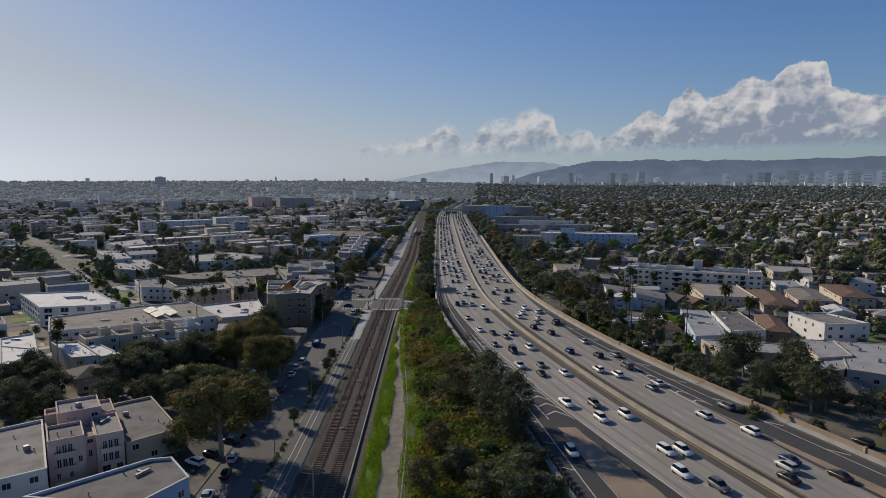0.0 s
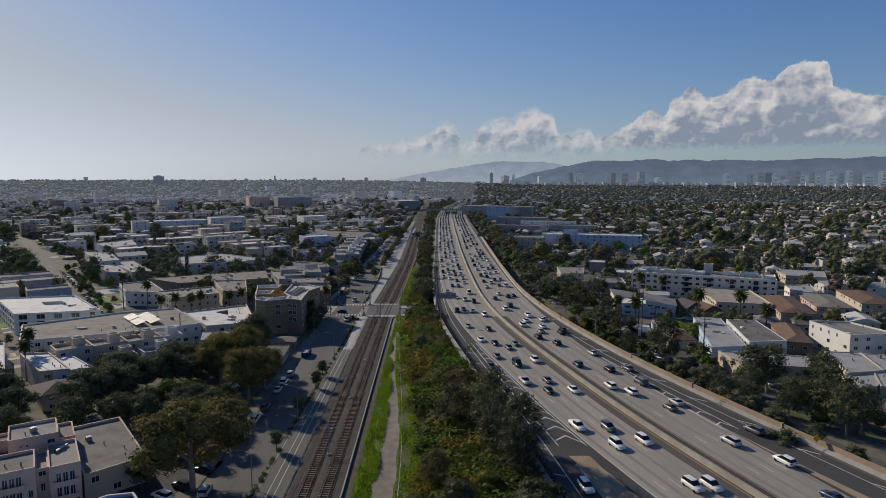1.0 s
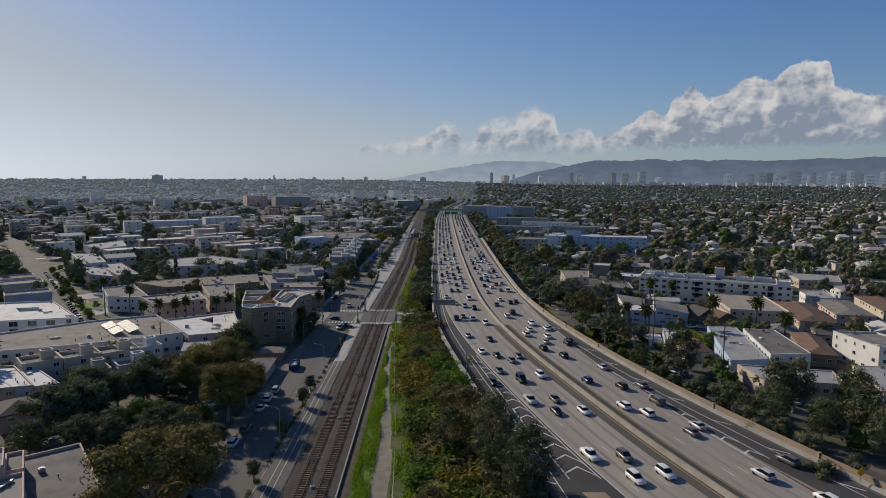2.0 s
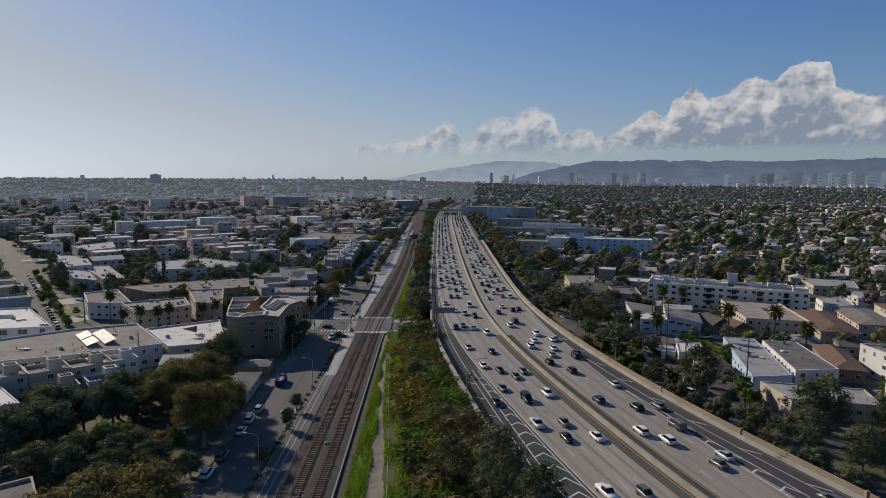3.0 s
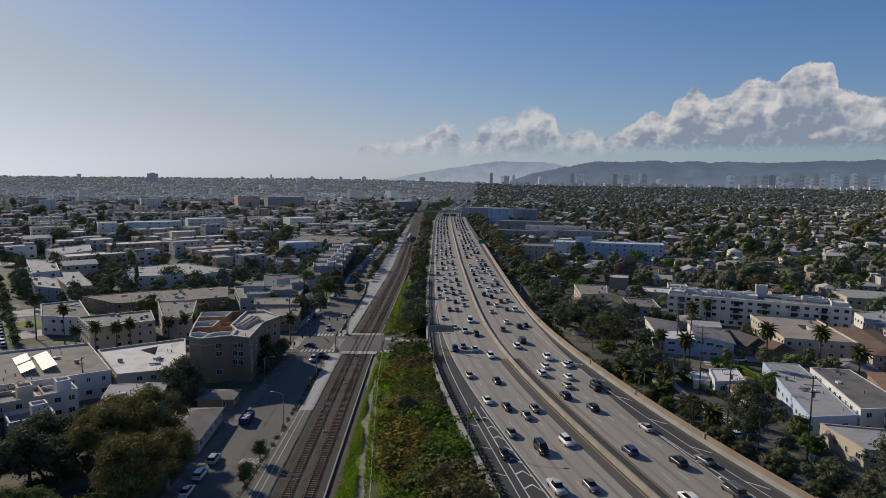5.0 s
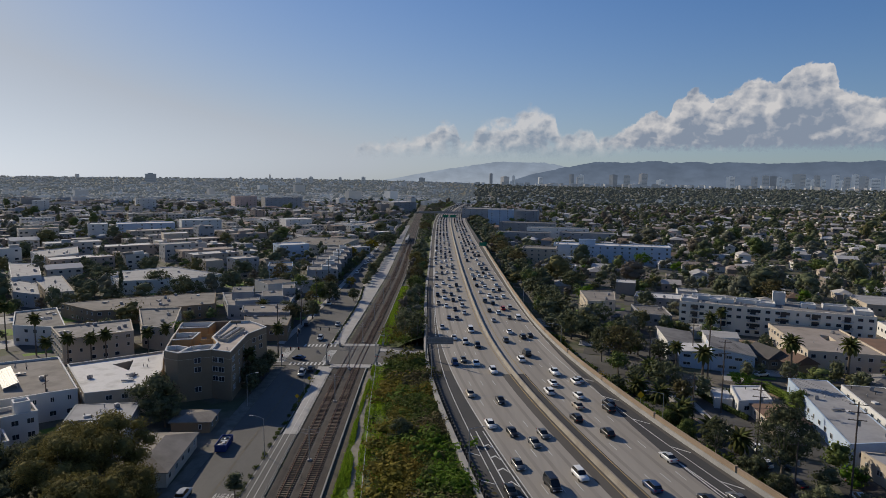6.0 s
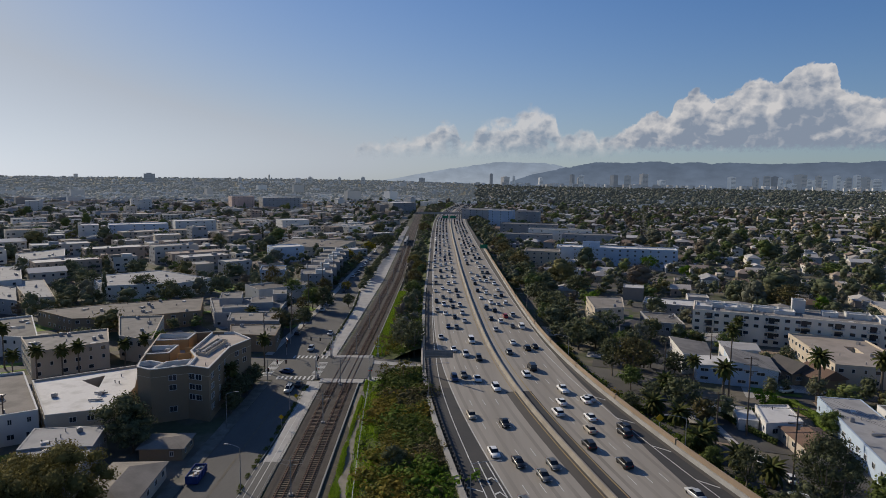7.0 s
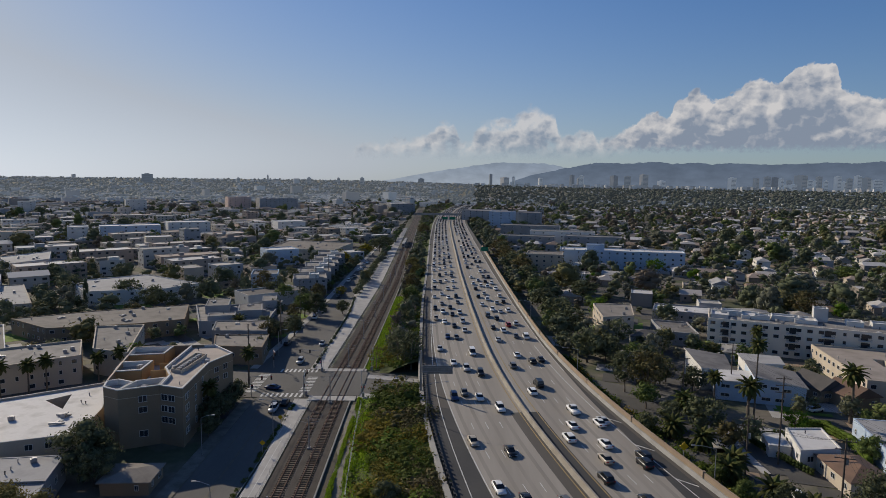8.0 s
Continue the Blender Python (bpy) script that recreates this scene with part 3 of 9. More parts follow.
# railway: ballast bed, two tracks, retaining kerb, fence
def railway():
    strip("ballast", M["ballast"], -150, 1700, lambda y: (track(y) - 3.0,), lambda y: (track(y) + 7.0,), 0.12, "dark crushed-stone ballast below two tracks", "ballast")
    for name, o in (("near", 0.0), ("far", 4.2)):
        rails = structure("railway_track", Shape(), None, "double rails on concrete ties in dark ballast", "track")
        for side in (-0.75, 0.75):
            s = Shape()
            ys = ys_of(-150, 1600, 10)
            for a, b in zip(ys[:-1], ys[1:]):
                s.box(-0.06, 0, 0, 0.06, (Vector((track(b) - track(a), b - a))).length, 0.17, Matrix.Translation((track(a) + o + side, a, 0.3)) @ Matrix.Rotation(-math.atan2(track(b) - track(a), b - a), 4, "Z"))
            part("rail", s, M["rail"], rails)
        tie = Shape().box(-1.25, -0.13, 0.12, 1.25, 0.13, 0.3).mesh("tie", M["tie"])
        y = 100.0
        while y < 100 + 150 * 0.75 * 1.2:
            t = part("tie", tie, None, rails)
            t.matrix_basis = pose(track(y) + o, y, 0)
            y += 0.9
        rest = Shape()
        while y < 700:
            x = track(y) + o
            rest.box(x - 1.25, y - 0.13, 0.12, x + 1.25, y + 0.13, 0.3)
            y += 0.9
        tagged(part("ties", rest, M["tie"], rails), "distant concrete ties", kind="stuff")
    kerb = Shape()
    for y0, y1 in ((-150, 286.5), (313.5, 900)):
        ys = ys_of(y0, y1, 6)
        for a, b in zip(ys[:-1], ys[1:]):
            xa, xb = track(a) + 7.2, track(b) + 7.2
            kerb.add([(xa, a, 0), (xb, b, 0), (xb, b, 0.5), (xa, a, 0.5), (xa + 0.3, a, 0), (xb + 0.3, b, 0), (xb + 0.3, b, 0.5), (xa + 0.3, a, 0.5)],
                     [(1, 0, 3, 2), (4, 5, 6, 7), (3, 7, 6, 2)])
    structure("retaining_kerb", kerb, M["concrete"], "pale concrete kerb wall beside the railway", "kerb")


railway()

# strip of grass and the footpath between railway and slope
strip("verge", M["verge_earth"], -150, 290, lambda y: (track(y) + 7.4,), lambda y: (track(y) + 9.8 + 0.3 * math.sin(y * 0.3),), 0.045, "bare earth strip beside the track kerb", "earth", step=2.0)
strip("verge", M["turf"], -150, 290, lambda y: (track(y) + 9.2,), lambda y: (fence_line(y) + 2.2,), 0.03, "green grass verge beside the railway", "grass")
strip("verge", M["turf"], 315, 440, lambda y: (track(y) + 7.4,), lambda y: (track(y) + 12.0,), 0.05, "bright grass strip beside the railway", "grass")
path_l = curve_of([(-12.6, -150), (-13.2, 130), (-13.3, 152), (-14.2, 173), (-14.4, 186), (-14.5, 196), (-16.9, 220), (-19.0, 246), (-20.6, 262), (-21.2, 285)])
path_r = curve_of([(-8.0, -150), (-8.5, 130), (-9.2, 152), (-10.2, 172), (-12.0, 186), (-13.6, 196), (-15.4, 220), (-16.6, 246), (-18.2, 262), (-19.2, 285)])
strip("footpath", M["path"], -150, 284, lambda y: (path_l(y) + 0.3 * math.sin(y * 0.41) + 0.2 * math.sin(y * 1.3),), lambda y: (path_r(y) + 0.2 * math.sin(y * 0.37 + 1) + 0.15 * math.sin(y * 1.1),), 0.09, "worn gravel footpath through grass", "path", step=1.5)

# boulevard beside the railway and the cross street
BOUL = (-47.6, -35.6)
strip("road", M["boulevard"], -150, 290, lambda y: (BOUL[0],), lambda y: (BOUL[1],), 0.02, "worn asphalt boulevard beside the railway", "road")
boul_l = curve_of([(-55.0, 300), (-54.6, 330), (-53.0, 360), (-52.3, 400), (-52.6, 500), (-52.6, 600), (-52.5, 750), (-53.5, 950), (-56, 1500)])
boul_r = curve_of([(-38.3, 300), (-38.3, 345), (-38.8, 400), (-42.6, 450), (-43.2, 520), (-43.6, 600), (-44.5, 750), (-46.5, 950), (-49, 1500)])
strip("road", M["boulevard"], 314, 1500, lambda y: (boul_l(y),), lambda y: (boul_r(y),), 0.02, "worn asphalt boulevard beyond the crossing", "road")
strip("cycle_path", M["boulevard"], -150, 234, lambda y: (BOUL[1],), lambda y: (track(y) - 3.6,), 0.15, "grey asphalt cycle path beside the railway", "path")
strip("pavement", M["sidewalk"], 234, 288, lambda y: (BOUL[1] + 0.5 - max(0, y - 250) * 0.05,), lambda y: (track(y) - 3.3,), 0.16, "pale concrete pavement widening towards the crossing", "pavement")
kerb_w = Shape()
for ka, kb in zip(ys_of(-100, 288, 12)[:-1], ys_of(-100, 288, 12)[1:]):
    kerb_w.box(BOUL[1] - 0.18, ka, 0, BOUL[1], kb, 0.17)
structure("kerb", kerb_w, M["concrete"], "concrete kerb of the boulevard", "kerb")
strip("pavement", M["sidewalk"], 315, 900, lambda y: (boul_l(y) - 2.6,), lambda y: (boul_l(y),), 0.15, "narrow concrete pavement along the boulevard", "pavement")
strip("pavement", M["sidewalk"], 315, 900, lambda y: (boul_r(y),), lambda y: (track(y) - 4.4,), 0.15, "pale concrete pavement along the railway", "pavement")
strip("pavement", M["kerbside"], -150, 288, lambda y: (BOUL[0] - 3.2,), lambda y: (BOUL[0],), 0.15, "mottled dark concrete pavement in front of the houses", "pavement")


def cross_street():
    s = Shape()
    s.add([(-140, 262, 0.06), (-62, 288, 0.06), (-48, 289, 0.06), (-20, 291, 0.06), (0, 296, 0.06), (50, 296, 0.06), (75, 281, 0.06),
           (75, 291, 0.06), (50, 308, 0.06), (0, 308, 0.06), (-20, 313, 0.06), (-48, 315, 0.06), (-66, 312, 0.06), (-150, 280, 0.06)],
          [(0, 1, 12, 13), (1, 2, 11, 12), (2, 3, 10, 11), (3, 4, 9, 10), (4, 5, 8, 9), (5, 6, 7, 8)])
    structure("road", s, M["boulevard"], "worn asphalt cross street over the railway", "road")
    p = Shape()
    p.box(-32.5, 290.5, 0.08, -19.5, 312.5, 0.31)
    structure("level_crossing", p, M["boulevard"], "pale concrete panels of the level crossing", "level crossing")
    for quad in ([(-20.2, 289.2), (-5.0, 287.4), (-5.0, 290.6), (-20.2, 293.2)], [(-19.6, 306.6), (-3.9, 303.1), (-3.9, 306.4), (-19.6, 310.2)]):
        q = Shape()
        q.prism(quad, 0.05, 0.17)
        structure("pavement", q, M["sidewalk"], "pale concrete pavement of the cross street", "pavement")
    for y0, y1 in ((286.6, 290.2), (312.8, 315.6)):
        q = Shape()
        q.box(-33.4, y0, 0.08, -20.4, y1, 0.305)
        structure("pavement", q, M["sidewalk"], "pale concrete footway across the tracks", "pavement")


cross_street()


def crosswalks():
    def bars(x0, y0, dx, dy, n, w, length, lx, ly):
        s = Shape()
        for i in range(n):
            x, y = x0 + dx * i, y0 + dy * i
            s.add([(x, y, 0.085), (x + w * (1 if lx == 0 else 0), y + (0 if lx == 0 else w), 0.085), (x + w * (1 if lx == 0 else 0) + lx * length, y + (0 if lx == 0 else w) + ly * length, 0.085), (x + lx * length, y + ly * length, 0.085)], [(0, 1, 2, 3)])
        structure("crosswalk", s, M["paint_white"], "white crosswalk bars on the asphalt", "crosswalk")
    bars(-47, 289.5, 1.35, 0, 9, 0.6, 3.2, 0, 1)
    bars(-47, 312.0, 1.35, 0, 9, 0.6, 3.2, 0, 1)
    bars(-52.5, 293, 0, 1.35, 13, 0.6, 3.2, 1, 0)
    bars(-37.2, 293.4, 0, 1.35, 11, 0.55, 2.9, 1, 0)


crosswalks()


def street_lines():
    s = Shape()
    for x, a, b, gap in ((-41.5, 60, 284, 0), (-41.2, 60, 284, 0), (-38.6, 255, 284, 0), (-44.5, 255, 284, 0)):
        s.ribbon([(x - 0.07, y, 0.045) for y in ys_of(a, b, 20)], [(x + 0.07, y, 0.045) for y in ys_of(a, b, 20)])
    structure("street_markings", s, M["paint_faded"], "faded yellow centre lines on the boulevard", "road marking")
    w = Shape()
    for x in (-34.3, -32.9):
        w.ribbon([(x - 0.06 + (track(y) + 27.6) * 0.8, y, 0.17) for y in ys_of(60, 270, 10)], [(x + 0.06 + (track(y) + 27.6) * 0.8, y, 0.17) for y in ys_of(60, 270, 10)])
    structure("street_markings", w, M["paint_white"], "white edge lines of the cycle path", "road marking")


street_lines()

# ---- buildings ----
win_meshes = {}


def window_mesh(w, h, frame_mat="frame_white"):
    """A window lying in the plane y = 0, facing -y, its middle at the origin: frame, mullion and two panes."""
    key = (round(w, 1), round(h, 1), frame_mat)
    if key not in win_meshes:
        w, h = key[0], key[1]
        s = Shape()
        t = 0.09
        s.box(-w / 2, -0.06, -h / 2, w / 2, 0.02, -h / 2 + t).box(-w / 2, -0.06, h / 2 - t, w / 2, 0.02, h / 2)
        s.box(-w / 2, -0.06, -h / 2 + t, -w / 2 + t, 0.02, h / 2 - t).box(w / 2 - t, -0.06, -h / 2 + t, w / 2, 0.02, h / 2 - t)
        s.box(-0.035, -0.05, -h / 2 + t, 0.035, 0.02, h / 2 - t)
        frame_me = s.mesh("window", M[frame_mat])
        p = Shape().box(-w / 2 + t, -0.02, -h / 2 + t, w / 2 - t, 0.01, h / 2 - t).mesh("pane", M["pane"])
        q = Shape()                                # frame and recessed pane in one skin
        rings = [(w / 2, h / 2, 0.02), (w / 2, h / 2, -0.06), (w / 2 - t, h / 2 - t, -0.06), (w / 2 - t, h / 2 - t, -0.02)]
        v = [(sx * a, yy, sz * c) for a, c, yy in rings for sx, sz in ((-1, -1), (1, -1), (1, 1), (-1, 1))]
        q.add(v, [(4 * k + i, 4 * k + (i + 1) % 4, 4 * k + 4 + (i + 1) % 4, 4 * k + 4 + i) for k in range(3) for i in range(4)] + [(12, 13, 14, 15)])
        both = q.mesh("window", M[frame_mat])
        both.materials.append(M["pane"])
        both.polygons[12].material_index = 1
        win_meshes[key] = (frame_me, p, both)
    return win_meshes[key]


def set_window(parent, x, y, z, turn, w, h, pane=True, frame_mat="frame_white"):
    f, p, both = window_mesh(w, h, frame_mat)
    o = part("window", f if pane else both, None, parent)
    o.matrix_basis = pose(x, y, z, 0, 0, turn)
    if pane:
        part("pane", p, None, o)
    return o


def area(poly):
    return 0.5 * sum(a[0] * b[1] - b[0] * a[1] for a, b in zip(poly, poly[1:] + poly[:1]))


def inset(poly, d):
    """The outline moved inwards by d (convex or nearly so, counter-clockwise)."""
    n, out = len(poly), []
    for i in range(n):
        p, a, b = Vector(poly[i]), Vector(poly[i - 1]), Vector(poly[(i + 1) % n])
        u, v = (p - a).normalized(), (b - p).normalized()
        nu, nv = Vector((-u.y, u.x)), Vector((-v.y, v.x))
        k = nu + nv
        k = k / max(0.3, k.length_squared / 2)
        out.append((p.x + k.x * d, p.y + k.y * d))
    return out


ac_mesh = None


def roof_clutter(root, poly, z, count, seed):
    """Air conditioners, vents and hatches on a flat roof."""
    global ac_mesh
    if ac_mesh is None:
        a = Shape().box(-0.55, -0.45, 0.1, 0.55, 0.45, 0.95).rod((0, 0, 0.95), (0, 0, 1.05), 0.38, sides=10)
        a.box(-0.5, -0.4, 0, -0.35, 0.4, 0.1).box(0.35, -0.4, 0, 0.5, 0.4, 0.1)
        v = Shape().rod((0, 0, 0), (0, 0, 0.6), 0.11, sides=6).rod((0, 0, 0.6), (0, 0, 0.75), 0.2, 0.1, 6)
        h = Shape().box(-0.7, -0.5, 0, 0.7, 0.5, 0.35).box(-0.75, -0.55, 0.35, 0.75, 0.55, 0.42)
        d = Shape().box(-1.6, -0.22, 0.15, 1.6, 0.22, 0.55).box(-0.22, 0.22, 0.15, 0.22, 1.5, 0.55)
        ac_mesh = [("air_conditioner", a.mesh("air_conditioner", M["steel"])), ("vent", v.mesh("vent", M["steel"])), ("roof_hatch", h.mesh("roof_hatch", M["roof_white"])), ("duct", d.mesh("duct", M["steel"])), ("vent", v.mesh("vent", M["dark_steel"]))]
    r = random.Random(seed)
    core = inset(poly, 1.2)
    cx, cy = sum(p[0] for p in core) / len(core), sum(p[1] for p in core) / len(core)
    for _ in range(max(1, int(count * 0.5))):
        i = r.randrange(len(core))
        a, b, u, v = core[i], core[(i + 1) % len(core)], r.random(), r.random() ** 0.6
        x, y = (a[0] + (b[0] - a[0]) * u) * v + cx * (1 - v), (a[1] + (b[1] - a[1]) * u) * v + cy * (1 - v)
        nm, me = r.choices(ac_mesh, [3, 5, 1.5, 1, 3])[0]
        o = part(nm, me, None, root)
        o.matrix_basis = pose(x, y, z, 0, 0, r.uniform(0, 90))


def facade_windows(root, poly, h, floors, ww, wh, gap, skip=0.1, pane=True, seed=0, sides=None):
    """Windows storey by storey on the sides that face the street and the railway."""
    r = random.Random(seed)
    fl = h / floors
    for i, (a, b) in enumerate(zip(poly, poly[1:] + poly[:1])):
        A, B = Vector(a), Vector(b)
        L = (B - A).length
        u = (B - A) / max(L, 1e-6)
        nrm = Vector((u.y, -u.x))
        mid = (A + B) / 2
        if sides is not None:
            if i not in sides:
                continue
        elif nrm.dot(Vector((0, 60)) - mid) <= 0 or L < 3:
            continue
        n = max(1, int(L / gap))
        for k in range(n):
            for f in range(floors):
                if r.random() < skip:
                    continue
                p = A + u * (L * (k + 0.5) / n) + nrm * 0.02
                set_window(root, p.x, p.y, f * fl + fl * 0.52, math.degrees(math.atan2(u.y, u.x)), ww * (1 if r.random() < 0.75 else 0.6), wh, pane)


def flat_house(name, poly, h, wall, roof, floors, label, category="building", parapet=0.55, clutter=6, ww=1.5, wh=1.3, gap=3.4, hole=None, pane=True, coping=None, skip=0.12, z=0.0):
    """A flat-roofed building on a counter-clockwise outline, with parapet, sunk roof, windows and roof clutter."""
    if area(poly) < 0:
        poly = poly[::-1]
    cx, cy = sum(p[0] for p in poly) / len(poly), sum(p[1] for p in poly) / len(poly)
    root = empty(name, pose(cx, cy, z), label, category)
    loc = [(x - cx, y - cy) for x, y in poly]
    inn = inset(loc, 0.28)
    n = len(loc)
    hl = [(x - cx, y - cy) for x, y in hole] if hole else None
    if hl and area(hl) < 0:
        hl = hl[::-1]
    s = Shape()
    top, deck = h, h - parapet
    s.add([(x, y, -0.3) for x, y in loc] + [(x, y, top) for x, y in loc] + [(x, y, top) for x, y in inn] + [(x, y, deck - 0.02) for x, y in inn],
          [(i, (i + 1) % n, n + (i + 1) % n, n + i) for i in range(n)] + [(2 * n + i, 2 * n + (i + 1) % n, 3 * n + (i + 1) % n, 3 * n + i) for i in range(n)])
    if hl:
        k = len(hl)
        s.add([(x, y, 0.05) for x, y in hl] + [(x, y, deck) for x, y in hl], [((i + 1) % k, i, k + i, k + (i + 1) % k) for i in range(k)])
    part("wall", s, wall, root)
    c = Shape()
    c.add([(x, y, top + 0.01) for x, y in inset(loc, -0.05)] + [(x, y, top + 0.01) for x, y in inset(loc, 0.33)] + [(x, y, top - 0.12) for x, y in inset(loc, -0.05)],
          [(i, (i + 1) % n, n + (i + 1) % n, n + i) for i in range(n)] + [(2 * n + i, 2 * n + (i + 1) % n, (i + 1) % n, i) for i in range(n)])
    part("coping", c, coping or wall, root)
    bm = bmesh.new()
    loops = [[(x, y, deck) for x, y in inset(loc, 0.26)]] + ([[(x, y, deck) for x, y in hl]] if hl else [])
    es = []
    for lp in loops:
        vs = [bm.verts.new(p) for p in lp]
        es += [bm.edges.new((vs[i], vs[(i + 1) % len(vs)])) for i in range(len(vs))]
    bmesh.ops.triangle_fill(bm, use_beauty=True, use_dissolve=False, edges=es)
    bmesh.ops.recalc_face_normals(bm, faces=bm.faces)
    if bm.faces and sum(f.normal.z for f in bm.faces) < 0:
        bmesh.ops.reverse_faces(bm, faces=bm.faces)
    me = bpy.data.meshes.new("roof")
    bm.to_mesh(me)
    bm.free()
    me.materials.append(roof)
    part("roof", me, None, root)
    if clutter:
        roof_clutter(root, loc, deck, clutter, int(abs(cx * 7 + cy * 13)))
    if floors:
        local_windows(root, poly, loc, h - parapet * 0.5, floors, ww, wh, gap, skip, pane)
    return root


def local_windows(root, poly, loc, h, floors, ww, wh, gap, skip, pane):
    cx, cy = poly[0][0] - loc[0][0], poly[0][1] - loc[0][1]
    sides = []
    for i, (a, b) in enumerate(zip(poly, poly[1:] + poly[:1])):
        u = (Vector(b) - Vector(a))
        if u.length > 2.5 and Vector((u.y, -u.x)).dot(Vector((1, 70)) - (Vector(a) + Vector(b)) / 2) > 0:
            sides.append(i)
    facade_windows(root, loc, h, floors, ww, wh, gap, skip, pane, int(abs(cx * 3 + cy * 5)), sides)


def rect(cx, cy, w, d, turn):
    c, s = math.cos(radians(turn)), math.sin(radians(turn))
    return [(cx + x * c - y * s, cy + x * s + y * c) for x, y in ((-w / 2, -d / 2), (w / 2, -d / 2), (w / 2, d / 2), (-w / 2, d / 2))]


def hip_house(name, cx, cy, w, d, turn, h, rise_, wall, roof, label, category="house", gable=False, floors=1, pane=True, chimney=False, z=0.0, gap=3.6):
    """A pitched-roof house with eaves."""
    root = empty(name, pose(cx, cy, z, 0, 0, turn), label, category)
    part("wall", Shape().prism([(-w / 2, -d / 2), (w / 2, -d / 2), (w / 2, d / 2), (-w / 2, d / 2)], -0.3, h), wall, root)
    e = 0.5
    W, D = w / 2 + e, d / 2 + e
    s = Shape()
    if w >= d:
        k = 0 if gable else min(W * 0.95, D)
        ridge = [(-W + k, 0, h + rise_), (W - k, 0, h + rise_)]
        v = [(-W, -D, h), (W, -D, h), (W, D, h), (-W, D, h)] + ridge
        f = [(0, 1, 5, 4), (2, 3, 4, 5), (1, 2, 5), (3, 0, 4)]
    else:
        k = 0 if gable else min(D * 0.95, W)
        ridge = [(0, -D + k, h + rise_), (0, D - k, h + rise_)]
        v = [(-W, -D, h), (W, -D, h), (W, D, h), (-W, D, h)] + ridge
        f = [(1, 2, 5, 4), (3, 0, 4, 5), (0, 1, 4), (2, 3, 5)]
    low = [(x, y, h - 0.18) for x, y, _ in v[:4]]
    s.add(v + low, f + [(6 + i, 6 + (i + 1) % 4, (i + 1) % 4, i) for i in range(4)] + [(9, 8, 7, 6)])
    part("roof", s, roof, root)
    if chimney:
        part("chimney", Shape().box(w * 0.2, -0.4, h, w * 0.2 + 0.8, 0.4, h + rise_ + 0.9).box(w * 0.2 - 0.08, -0.48, h + rise_ + 0.9, w * 0.2 + 0.88, 0.48, h + rise_ + 1.05), wall, root)
    cam_dir = Matrix.Rotation(radians(-turn), 2) @ (Vector((1, 70)) - Vector((cx, cy)))
    loc = [(-w / 2, -d / 2), (w / 2, -d / 2), (w / 2, d / 2), (-w / 2, d / 2)]
    sides = [i for i, (a, b) in enumerate(zip(loc, loc[1:] + loc[:1])) if Vector((b[1] - a[1], a[0] - b[0])).dot(cam_dir) > 0]
    facade_windows(root, loc, h, floors, 1.4, 1.2, gap, 0.15, pane, int(abs(cx * 3 + cy * 5)), sides)
    return root

# ---- known buildings beside the railway ----
taken = []            # outlines that later fillers keep clear of


outlines = []         # the exact outlines of the larger ones


def keep(poly):
    if len(poly) > 3:
        cx, cy = sum(p[0] for p in poly) / len(poly), sum(p[1] for p in poly) / len(poly)
        outlines.append((cx, cy, max(math.hypot(p[0] - cx, p[1] - cy) for p in poly), poly))
        return
    cx, cy = sum(p[0] for p in poly) / len(poly), sum(p[1] for p in poly) / len(poly)
    taken.append((cx, cy, max(math.hypot(p[0] - cx, p[1] - cy) for p in poly)))


def put_flat(name, poly, *a, **k):
    keep(poly)
    k.setdefault("pane", sum(p[1] for p in poly) / len(poly) < 300)
    return flat_house(name, poly, *a, **k)


def put_hip(name, cx, cy, w, d, *a, **k):
    taken.append((cx, cy, math.hypot(w, d) / 2))
    return hip_house(name, cx, cy, w, d, *a, **k)


S = M
# west side
put_flat("apartment_building", [(-152.5, 240.8), (-138.8, 218.4), (-107.1, 232.0), (-88.9, 244.3), (-110.3, 272.0), (-128.5, 262.5)], 7.2, S["stucco_white"], S["roof_tan"], 2, "long white apartment building with tan flat roof", clutter=44)


def solar_array(x, y, z, w, d, turn):
    root = empty("solar_array", pose(x, y, z, 0, 0, turn), "tilted white-looking solar panels on a roof frame", "solar panels")
    n = max(2, int(w / 1.1))
    for i in range(n):
        o = part("panel", Shape().box(-w / 2 + i * w / n + 0.07, -d / 2, -0.03, -w / 2 + (i + 1) * w / n - 0.07, d / 2, 0.03), M["solar"], root)
        o.matrix_basis = pose(0, 0, 1.15, -17)
    for sx in (-0.45, 0.45):
        part("support", Shape().rod((sx * w, -d * 0.4, -0.1), (sx * w, -d * 0.4, 1.9), 0.05), M["steel"], root)
        part("support", Shape().rod((sx * w, d * 0.4, -0.1), (sx * w, d * 0.4, 0.5), 0.05), M["steel"], root)


